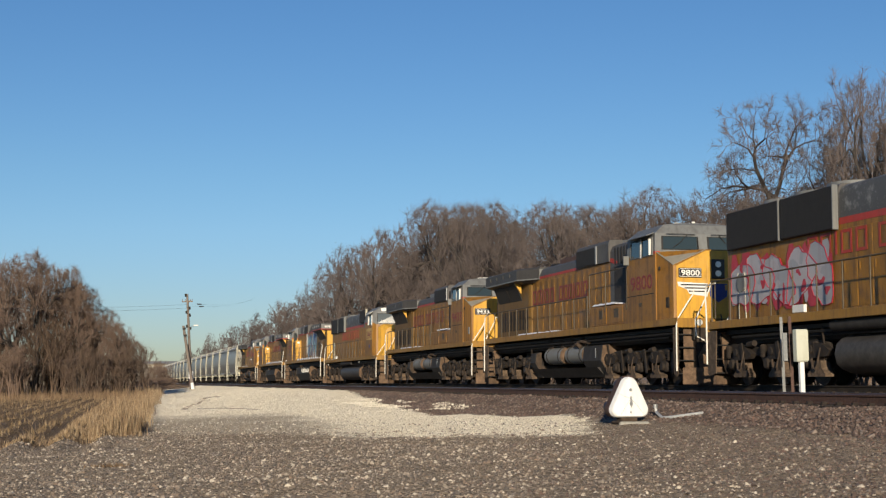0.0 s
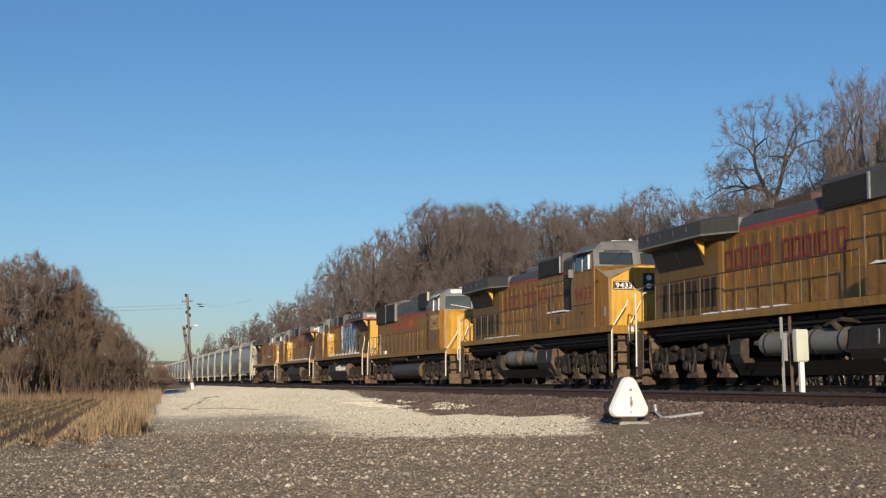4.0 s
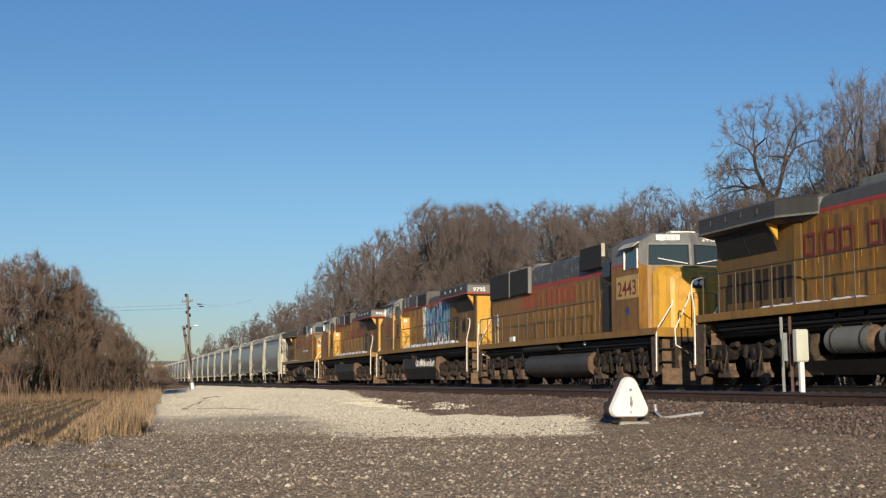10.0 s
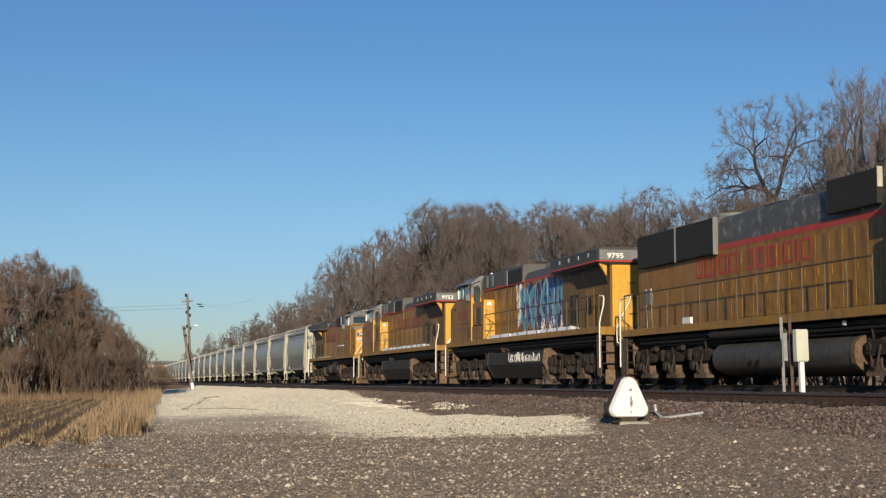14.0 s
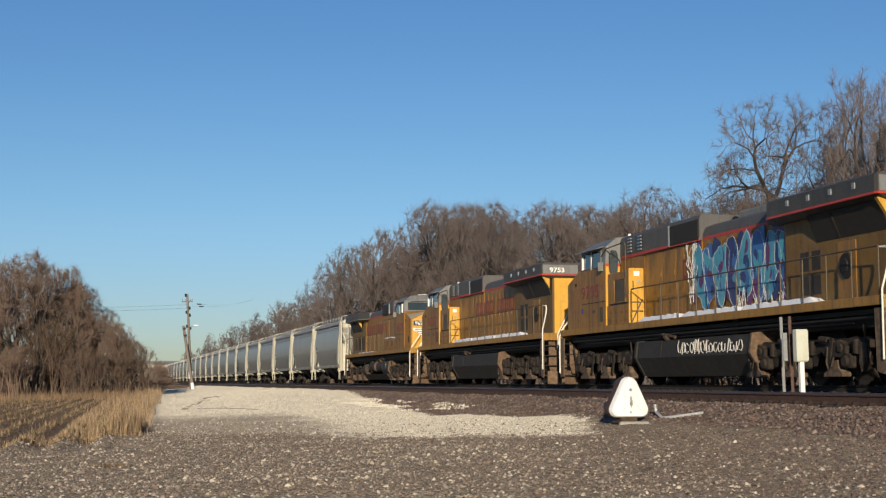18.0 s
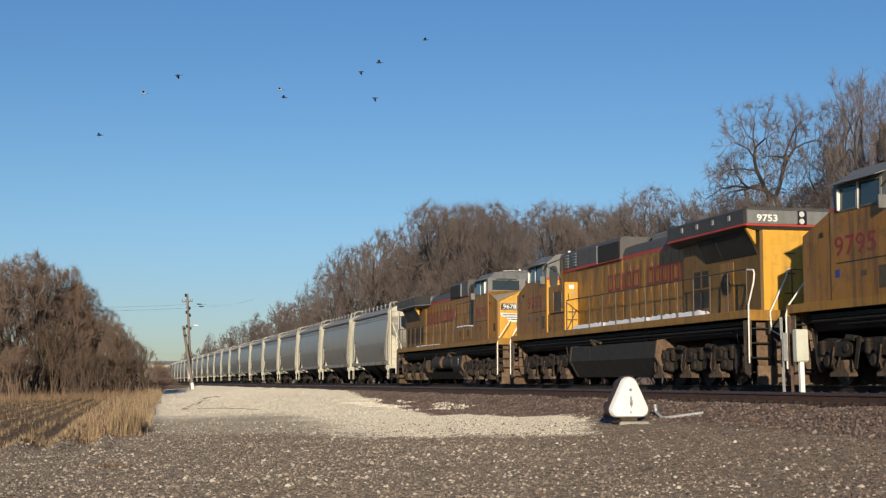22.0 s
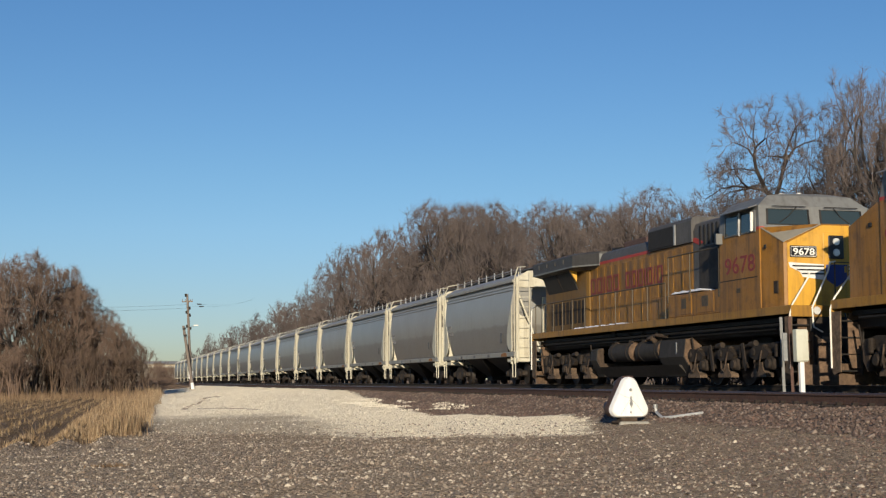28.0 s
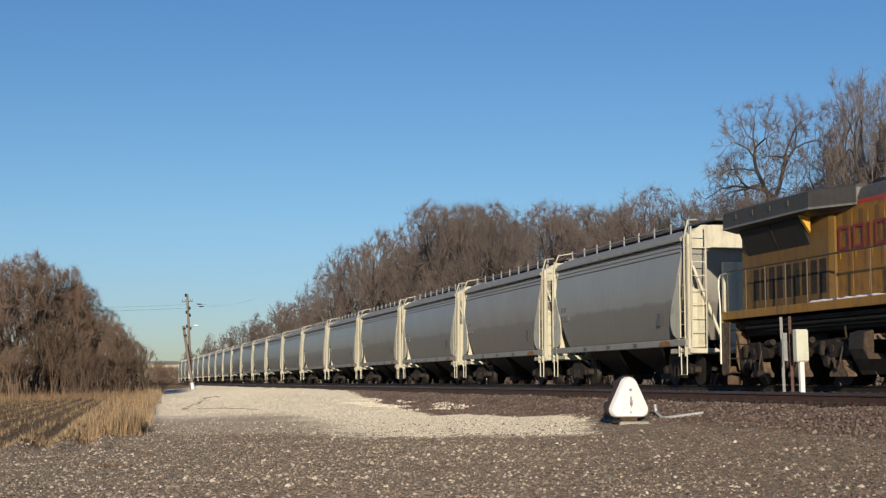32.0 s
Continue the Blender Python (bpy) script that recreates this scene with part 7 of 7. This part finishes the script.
def build_trees():
    rng = random.Random(3)
    wood = "bare trees behind the train"
    # distance along the track, height
    line = [(56, 9.6), (61, 10.0), (65, 10.2), (69, 10.9), (74, 11.6), (80, 12.0), (85, 12.0), (91, 12.6), (98, 13.6), (105, 15.6), (111, 15.9), (119, 16.6), (127, 16.6), (136, 16.4), (146, 17.0), (157, 16.4), (168, 15.8), (181, 17.2), (196, 14.0), (214, 13.6), (235, 14.2), (260, 14.4), (285, 13.8), (310, 13.6), (345, 13.0), (385, 12.6), (430, 12.2), (480, 12.0)]
    for k, (y, h) in enumerate(line):
        x = 28.0 + 1.5 * math.sin(k * 2.3)
        h *= 1.07 if y < 95 else (1.07 if y < 200 else 1.04)
        near = ROW if y < 130 else FAR
        set_tree(near[k % len(near)], x, y, h / 10.0, rng.uniform(0, 360), wood, 0.85 if y < 120 else 0.75)
        for j in range(1 if y < 100 or y > 240 else 2):
            set_tree(FAR[(k + j) % 4], x + 2.0 + 3.5 * j + 2 * rng.random(), y + (2 + 0.02 * y) * rng.uniform(-1, 1), (h / 10.0) * rng.uniform(0.8, 1.0), rng.uniform(0, 360), wood, 0.95)
        set_tree(BRUSH[k % 3], x - 4.6 + 1.2 * rng.random(), y + rng.uniform(-2, 2), rng.uniform(1.0, 1.5) * (1.0 if y < 150 else 1.3), rng.uniform(0, 360), "brush at the foot of the wood", 1.15, "bush", "bush")
    # the nearer trees over the train
    set_tree(ARCHED, 25.0, 43.9, 1.04, 0, wood, 1.1)
    set_tree(TALL[0], 26.0, 41.6, 1.05, 30, wood, 1.0)
    set_tree(TALL[1], 27.0, 45.0, 1.08, 140, wood, 1.1)
    set_tree(ARCHED, 26.6, 43.2, 0.99, 150, wood, 1.1)
    set_tree(TALL[1], 25.5, 40.2, 1.04, 250, wood, 1.0)
    set_tree(ROW[3], 27.0, 54.0, 0.95, 80, wood, 0.7)
    set_tree(ROW[1], 29.5, 48.5, 1.0, 10, wood, 1.1)
    set_tree(ROW[2], 30.0, 53.0, 0.98, 60, wood, 1.1)
    set_tree(ROW[4], 30.5, 43.0, 1.05, 160, wood, 1.1)
    for k in range(6):
        set_tree(BRUSH[k % 3], 23.2 + 1.2 * rng.random(), 38 + 3.4 * k, rng.uniform(1.3, 1.8), rng.uniform(0, 360), "brush at the foot of the wood", 1.2, "bush", "bush")
    # the clump beyond the field
    clump = "bare trees beyond the field"
    for k, (x, y, h) in enumerate(((-5.4, 116, 11.6), (-3.4, 117, 10.6), (-1.9, 115, 8.7), (-0.6, 117, 7.2), (0.7, 116, 6.0), (1.6, 116, 5.6), (2.3, 117, 4.6), (-7.5, 117, 11.0), (-9.2, 116, 9.8), (-11.0, 117, 9.0), (-4.4, 122, 11.3), (-6.6, 123, 11.2), (-1.2, 122, 7.8), (-8.6, 124, 10.6), (-2.7, 124, 9.6), (0.0, 121, 6.2))):
        set_tree(LEFT[k % 3], x, y, h / 9.4, rng.uniform(0, 360), clump, 0.85)
    for k in range(28):
        x = -12 + 0.54 * k + rng.uniform(-0.3, 0.3)
        f = 1.0 if x < -2.5 else max(0.72, 1.0 - 0.09 * (x + 2.5))
        set_tree((THICKET + BRUSH)[k % 6], x, 112 + rng.uniform(-2, 6), rng.uniform(0.9, 1.35) * f, rng.uniform(0, 360), "brush at the foot of the clump", 0.95, "bush", "bush")
    # low scrub this side of the line where it fades from sight
    for k in range(16):
        y = 150 + 9 * k
        x = y * (0.021 + 0.026 * rng.random())
        set_tree(BRUSH[k % 3], x, y, (0.009 * y + 0.2) * rng.uniform(0.75, 1.05) / 4.5, rng.uniform(0, 360), "scrub beside the distant track", 2.2, "bush", "bush")

    for x, y, f in ((9.3, 247, 1.0), (8.7, 240, 0.85), (9.9, 256, 1.08), (9.6, 243, 0.8)):
        set_tree(BRUSH[int(y) % 3], x, y, f * 1.1, y * 7, "scrub beside the distant track", 1.1, "bush", "bush")


build_trees()

# ---- lineside things ----
def build_dwarf_signal():
    """A three-lamp signal head seen from its white back, on a low base."""
    x, y = 9.38, 24.65
    d = thing("dwarf_signal", "white rounded triangular dwarf signal on a concrete pad", "signal")
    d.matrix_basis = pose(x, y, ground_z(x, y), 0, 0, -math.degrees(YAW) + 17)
    def shape(s, z0, n=8):
        pts = []
        for cx, cz, r, a0 in ((0.0, 0.60, 0.15, 30), (-0.225, 0.16, 0.14, 150), (0.225, 0.16, 0.14, 270)):
            for k in range(n + 1):
                a = radians(a0 + 120 * k / n)
                pts.append((s * (cx + r * math.cos(a)), z0 + 0.34 + s * (cz - 0.34 + r * math.sin(a))))
        return pts
    z0 = 0.1
    rings = [[(px, yy, pz) for px, pz in shape(s, z0)] for s, yy in ((0.93, -0.15), (1.0, -0.12), (1.0, -0.06), (1.02, -0.05), (1.02, 0.0))]
    part("back_cover", Geo().loft(rings), WHITE_PAINT, d, "weathered white rounded back cover", True)
    part("housing", Geo().loft([[(px, yy, pz) for px, pz in shape(s, z0)] for s, yy in ((1.03, 0.0), (1.03, 0.2), (0.97, 0.24))]), RAIL, d, "rusty dark lamp housing", True)
    for cx, cz in ((0, 0.6), (-0.2, 0.2), (0.2, 0.2)):
        part("lamp_hood", Geo().cyl((cx, 0.22, cz + z0), (cx, 0.4, cz + z0), 0.1, 0.11, 14), BLACK, d, "", True)
    part("lock_ring", Geo().cyl((0, -0.15, z0 + 0.52), (0, -0.165, z0 + 0.52), 0.03, 0.026, 12).cyl((0, -0.16, z0 + 0.52), (0, -0.172, z0 + 0.52), 0.012, 0.012, 8), GALV, d, "small grey lock ring")
    part("hasp", Geo().prism("y", [(-0.012, z0 + 0.4), (0.014, z0 + 0.4), (0.012, z0 + 0.34), (0.035, z0 + 0.27), (0.008, z0 + 0.2), (-0.026, z0 + 0.26), (-0.01, z0 + 0.33)], -0.172, -0.148), GALV, d, "dark worn hasp")
    part("latch", Geo().box(-0.012, 0.008, -0.165, -0.148, z0 + 0.09, z0 + 0.14, 0.004), GALV, d, "small grey latch")
    for ex, ez in ((-0.25, 0.46), (-0.2, 0.06), (0.24, 0.1)):
        part("seam", Geo().tube([(0.0, -0.15, z0 + 0.36), (ex * 0.55, -0.151, z0 + 0.36 + (ez - 0.36) * 0.5), (ex, -0.149, z0 + ez)], 0.0032, 4), GALV, d, "thin seam across the cover")
    rb = Geo()
    for k in range(7):
        rb.cyl((-0.1 + 0.033 * k, -0.03, z0 + 0.755), (-0.1 + 0.033 * k, -0.03, z0 + 0.775), 0.012, 0.008, 6)
    part("top_bolt", rb, RUSTY, d, "rusty top bolts")
    part("foot", Geo().box(-0.16, 0.16, -0.1, 0.14, 0.03, 0.13, 0.02).box(-0.24, 0.24, -0.16, 0.2, 0.0, 0.05, 0.015), DUST, d, "dusty mounting foot")
    pad = tagged(new("concrete_pad", Geo().box(-0.16, 0.4, -0.34, 0.3, -0.15, 0.03, 0.03).mesh("concrete_pad", CONCRETE)), "weathered concrete pad in the ballast", "concrete pad")
    pad.matrix_basis = pose(x, y, ground_z(x, y) + 0.015, 0, 0, -math.degrees(YAW) - 6)


build_dwarf_signal()


def build_conduit():
    c = thing("conduit", "bent grey cable conduit lying on the ballast", "pipe")
    pts = []
    for x, y, dz in ((10.07, 25.0, 0.17), (10.08, 24.98, 0.07), (9.93, 24.32, 0.02), (10.01, 23.99, 0.02), (10.15, 23.73, 0.02), (10.34, 23.45, 0.02)):
        pts.append((x, y, ground_z(x, y) + dz))
    part("pipe", Geo().tube(pts, 0.028, 8), PALE_GREY, c, "flexible pale grey pipe", True)
    part("fitting", Geo().cyl(Vector(pts[0]) - Vector((0, 0, 0.02)), Vector(pts[0]) + Vector((0, 0, 0.05)), 0.045, 0.045, 10), GALV, c)


build_conduit()


def build_marker():
    """Two thin steel posts and a white box on a white post, between the tracks."""
    x = 14.45
    z = ground_z(x, 28)
    for name, y, mat_p, lab in (("steel_post", 28.42, GALV, "thin galvanised steel post"), ("steel_post", 28.02, RUSTY, "thin rust-stained steel post")):
        p = thing(name, lab + " between the tracks", "post", "posts by the relay box")
        p.matrix_basis = pose(x, y, z, 0, -1.6, 0)
        part("shaft", Geo().prism("z", [(-0.035, -0.02), (0.035, -0.02), (0.035, -0.012), (0.006, -0.012), (0.006, 0.03), (-0.006, 0.03), (-0.006, -0.012), (-0.035, -0.012)], -0.1, 1.62 - z), mat_p, p, "t-section steel shaft")
    b = thing("relay_box", "white equipment box on a short white post", "equipment box")
    b.matrix_basis = pose(x + 0.02, 27.62, z, 0, -1.0, 0)
    part("post", Geo().box(-0.05, 0.05, -0.05, 0.05, -0.1, 0.64 - z, 0.01), WHITE_PAINT, b, "white square post")
    part("case", Geo().box(-0.14, 0.13, -0.08, 0.08, 0.63 - z, 1.32 - z, 0.01), BOX_PAINT, b, "white steel case")
    part("lid", Geo().box(-0.145, 0.135, -0.1, -0.08, 0.65 - z, 1.3 - z, 0.01), BOX_PAINT, b, "white case door")
    part("side_panel", Geo().box(-0.3, -0.2, 0.2, 0.24, 0.65 - z, 1.26 - z, 0.01), GALV, b, "blue-grey side panel")


build_marker()


def build_poles():
    x, y = 8.4, 142.5
    z = ground_z(x, y)
    p = thing("utility_pole", "weathered wooden utility pole with lamp arm and old insulators", "utility pole")
    p.matrix_basis = pose(x, y, z, 0, -3.2, 0)
    part("shaft", Geo().cyl((0, 0, -0.3), (0, 0, 8.95 - z), 0.17, 0.11, 12), WOOD, p, "grey wooden shaft", True)
    part("crossarm", Geo().box(-0.55, 0.5, -0.06, 0.06, 8.15 - z, 8.27 - z, 0.01), WOOD, p, "short wooden crossarm")
    for q in (-0.5, -0.2, 0.25, 0.45):
        part("insulator", Geo().cyl((q, 0, 8.27 - z), (q, 0, 8.45 - z), 0.06, 0.035, 8), GALV, p, "", True)
    for q, dz in ((0.16, 7.4), (-0.14, 7.0), (0.16, 6.7), (-0.15, 5.6), (0.17, 5.4), (-0.15, 8.7)):
        part("cable_clamp", Geo().box(q - 0.1, q + 0.1, -0.12, 0.12, dz - z, dz + 0.3 - z, 0.02), DARK, p, "dark cable clamp")
    arm = part("lamp_arm", Geo().tube([(0.1, 0, 5.5 - z), (0.35, -0.05, 5.72 - z), (0.6, -0.1, 5.78 - z)], 0.03, 6), GALV, p, "thin lamp arm")
    part("lamp_head", Geo().box(0.5, 0.95, -0.2, 0.0, 5.74 - z, 5.86 - z, 0.03), NUMBER_WHITE, arm, "white street lamp head")
    part("meter_box", Geo().box(-0.2, 0.25, -0.35, -0.15, 0.55 - z, 1.3 - z, 0.03), WHITE_PAINT, p, "white meter box")
    part("guard", Geo().box(-0.16, 0.3, -0.32, -0.14, -0.1 - z, 0.5 - z, 0.02), RUSTY, p, "rust-coloured lower box")
    s = thing("utility_pole", "short leaning wooden pole with a white-painted foot", "utility pole")
    s.matrix_basis = pose(8.55, 141.9, ground_z(8.55, 141.9), 0, -9.5, 0)
    part("shaft", Geo().cyl((0, 0, -0.3), (0, 0, 6.3), 0.16, 0.13, 10), WOOD, s, "dark wooden shaft", True)
    part("painted_foot", Geo().cyl((0, 0, -0.1), (0, 0, 0.62), 0.175, 0.172, 10), WHITE_PAINT, s, "white-painted foot", True)
    for dz in (5.9, 5.2):
        part("cable_clamp", Geo().box(-0.12, 0.2, -0.16, 0.12, dz, dz + 0.2, 0.02), DARK, s)
    w = thing("overhead_wires", "thin overhead wires from the utility pole", "wires")
    top = Vector((7.95, 142.3, 7.55))
    for dz, far in ((0.0, Vector((-9.9, 61.1, 3.02))), (0.35, Vector((-9.9, 61.1, 3.18)))):
        pts = []
        for k in range(13):
            f = k / 12
            q = (top + Vector((0, 0, dz))).lerp(far, f)
            q.z -= 4 * 0.15 * f * (1 - f)
            pts.append(q)
        part("wire", Geo().tube(pts, 0.009, 4), WOOD, w)
    far = Vector((34.0, 330.0, 20.0))
    for dz, fs in ((0.45, (0.045, 0.062)), (0.2, (0.062, 0.078))):
        pts = [(top + Vector((0.4, 0.2, dz))).lerp(far, k / 10) - Vector((0, 0, 3.0 * k / 10 * (1 - k / 10))) for k in range(11)]
        line = part("wire", Geo().tube(pts, 0.006, 4), DARK, w)
        for f in fs:
            q = (top + Vector((0.4, 0.2, dz))).lerp(far, f) - Vector((0, 0, 3.0 * f * (1 - f)))
            part("wire_clamp", Geo().box(q.x - 0.16, q.x + 0.16, q.y - 0.05, q.y + 0.05, q.z - 0.05, q.z + 0.06, 0.01), DARK, line, "dark clamp on the wire")


build_poles()


def build_far_road():
    """A road on a low viaduct that closes the view down the line, and what stands beyond it."""
    v = thing("road_embankment", "grassy brown road embankment with pale guard wall, far off", "embankment", kind="structure")
    part("bank", Geo().prism("x", [(815, -3), (848, 8.9), (864, 8.9), (897, -3)], -90, 170), BANK, v, "dull brown grass bank")
    part("guard_wall", Geo().box(-90, 170, 849.7, 850, 9.3, 9.75), CONCRETE, v, "low pale guard wall")
    part("guard_wall", Geo().box(-90, 170, 862, 862.3, 8.8, 9.7), CONCRETE, v, "low pale guard wall")
    h = thing("warehouse", "long low tan building beyond the far road", "building")
    part("wall", Geo().box(14, 120, 1150, 1200, -2, 14.5), TAN_WALL, h, "tan panelled wall")
    part("roof", Geo().prism("x", [(1149, 14.5), (1201, 14.5), (1175, 17.4)], 13, 121), CONCRETE, h, "shallow pale roof")
    for k in range(13):
        part("panel_joint", Geo().box(18 + 8 * k, 18.4 + 8 * k, 1149.8, 1150, -2, 14.4), CONCRETE, h)


build_far_road()


def build_truck():
    """A road tractor with a long box trailer, facing -x, its front at x = 0."""
    t = thing("semi_truck", "red road tractor pulling a long white box trailer", "truck")
    cab = part("cab", Geo().prism("y", [(0.9, 0.9), (0.9, 1.9), (2.0, 2.0), (2.3, 3.0), (3.2, 3.9), (4.6, 4.0), (4.6, 0.9)], -1.2, 1.2), TRUCK_RED, t, "red sleeper cab")
    part("windshield", Geo().prism("y", [(1.99, 2.05), (2.27, 2.95), (2.31, 2.95), (2.03, 2.05)], -1.0, 1.0), GLASS, cab, "dark windshield")
    part("bumper", Geo().box(0.7, 0.95, -1.2, 1.2, 0.5, 1.0, 0.05), STEEL, cab, "chrome bumper")
    part("chassis", Geo().box(1.0, 7.2, -0.5, 0.5, 0.7, 1.0), DARK, t, "dark chassis")
    part("trailer_box", Geo().box(5.2, 21.0, -1.3, 1.3, 1.2, 4.15, 0.04), NUMBER_WHITE, t, "white trailer box")
    for x in (1.7, 5.5, 6.7, 18.2, 19.4):
        for s in (-1, 1):
            w = part("wheel", Geo().cyl((x, s * 0.8, 0.5), (x, s * 1.2, 0.5), 0.5, 0.5, 18), BLACK, t, "black tyre", True)
            part("rim", Geo().cyl((x, s * 1.2, 0.5), (x, s * 1.22, 0.5), 0.28, 0.26, 14), STEEL, w)
    return t


SEMI = build_truck()


def build_far_woods():
    # hazy wood on the horizon
    b = thing("far_woods", "hazy low woods on the horizon", "woods", kind="stuff")
    rng = random.Random(9)
    g = Geo()
    for k in range(700):
        x = -1400 + 2800 * rng.random()
        y = rng.uniform(1500, 1800)
        hh, w = rng.uniform(6, 13), rng.uniform(6, 14)
        n = 6
        ring = [(x + w * math.cos(2 * math.pi * q / n) * rng.uniform(0.7, 1.2), y + w * math.sin(2 * math.pi * q / n), -2 + hh * rng.uniform(0.4, 0.8)) for q in range(n)]
        g.add([(x + w * 0.8 * math.cos(2 * math.pi * q / n), y + w * 0.8 * math.sin(2 * math.pi * q / n), -3) for q in range(n)] + ring + [(x, y, hh - 2)], [(q, (q + 1) % n, n + (q + 1) % n, n + q) for q in range(n)] + [(n + q, n + (q + 1) % n, 2 * n) for q in range(n)])
    part("canopy", g.mesh("canopy", TWIG, False, False), None, b)


build_far_woods()


# ---- birds ----
PALE_FEATHER = plain("pale_feathers", (0.45, 0.45, 0.46), 0.8, 0.0, 30, 0.2)
FEATHER = plain("slate_feathers", (0.03, 0.032, 0.038), 0.8, 0.0, 30, 0.3)


def build_bird(coat, label):
    b = thing("bird", label, "bird", "birds in flight")
    rings = []
    for y, r in ((-0.11, 0.004), (-0.09, 0.022), (-0.065, 0.026), (-0.02, 0.038), (0.03, 0.034), (0.075, 0.016)):
        rings.append([(r * math.cos(q * math.pi / 4), y, 0.8 * r * math.sin(q * math.pi / 4)) for q in range(8)])
    body = part("body", Geo().loft(rings), coat, b, "small feathered body", True)
    part("tail", Geo().prism("z", [(-0.01, 0.07), (0.01, 0.07), (0.035, 0.15), (-0.035, 0.15)], -0.002, 0.003), FEATHER, b, "short fanned tail")
    part("beak", Geo().cyl((0, -0.108, 0.0), (0, -0.13, -0.004), 0.005, 0.001, 6), FEATHER, body)
    for s in (-1, 1):
        tips = [(s * 0.02, -0.05, 0.01), (s * 0.085, -0.06, 0.012), (s * 0.2, 0.015, 0.004), (s * 0.1, 0.03, 0.006), (s * 0.02, 0.035, 0.008)]
        part("wing", Geo().add(tips + [(x, y, z - 0.006) for x, y, z in tips], [(0, 1, 2, 3, 4), (9, 8, 7, 6, 5), (0, 5, 6, 1), (1, 6, 7, 2), (2, 7, 8, 3), (3, 8, 9, 4), (4, 9, 5, 0)]), FEATHER, b, "dark beating wing")
    return b


# place at 22 s, speed
FLIGHTS = (
    ((9.60, 50.27, 11.91), (-15.89, 4.35, -5.69)),
    ((9.66, 51.39, 10.81), (-15.73, 4.25, -5.07)),
    ((5.84, 49.24, 10.50), (-18.77, 4.94, -4.73)),
    ((6.46, 53.17, 11.03), (-20.27, 5.33, -5.05)),
    ((2.36, 51.03, 11.23), (-16.71, 4.70, -7.26)),
    ((1.16, 50.37, 10.38), (-18.35, 4.94, -5.72)),
    ((-0.36, 53.92, 9.42), (-14.84, 4.26, -7.39)),
    ((9.65, 54.34, 12.45), (-18.25, 4.94, -5.94)),
    ((12.10, 53.63, 13.71), (-19.27, 5.13, -5.46)))
dark_bird = build_bird(FEATHER, "small dark bird flying over the track")
pale_bird = build_bird(PALE_FEATHER, "small dark-winged bird with a pale body in flight")
BIRDS = [dark_bird, copy_thing(dark_bird, pose(0, 0, 30)), pale_bird] + [copy_thing(pale_bird if k == 5 else dark_bird, pose(0, 0, 40)) for k in range(3, 9)]


# ---- moving things ----
def motions():
    for ob, y0, turn in CARS:
        walk(ob, [(t, pose(TRAIN_C, y0 - travel(t), 0, 0, 0, turn)) for t in (0.0, 4.0, 8.0, 12.0, 16.0, 20.0, 24.0, 28.0, 32.0)])
    turns = dict((ob.name, turn) for ob, y0, turn in CARS)
    for w, y, r in WHEELS:
        way = 1 if turns.get(w.parent.name, 0) == 0 else -1
        walk(w, [(32.0 * k / 240, pose(0, y, r + RAIL_UP, math.degrees(travel(32.0 * k / 240) / r) * way)) for k in range(241)])
    # a road tractor with its trailer passes on the far viaduct
    walk(SEMI, [(t, pose(31.0 - 19.1 * (min(max(t, 5.0), 15.0) - 10.5), 856, 8.9)) for t in (0.0, 5.0, 10.0, 12.0, 15.0, 32.0)])
    # a loose flock crosses high over the tracks between 21 and 23 s
    for k, (bird, (p, v)) in enumerate(zip(BIRDS, FLIGHTS)):
        p, v = Vector(p), Vector(v)
        side = Vector((v.x, v.y, 0.0))
        rows = [(0.0, p - v * 2.5), (20.5, p - v * 1.5)] + [(q, p + v * (q - 22)) for q in (21.0, 21.5, 22.0, 22.5, 23.0)] + [(24.0, p + v + side), (32.0, p + v + side * 3)]
        head = math.degrees(math.atan2(v.x, -v.y))
        walk(bird, [(t, pose(q.x, q.y, q.z, 0, 0, head)) for t, q in rows])
        for w in [c for c in bird.children if c.name.startswith("wing")]:
            s = 1 if w.data.vertices[2].co.x > 0 else -1
            beats = [21.0 + 0.05 * j for j in range(41)]
            walk(w, [(t, pose(0, 0, 0, 0, -s * 38 * math.sin(2 * math.pi * 3.7 * t + 2.1 * k))) for t in [0.0] + beats + [32.0]])


motions()
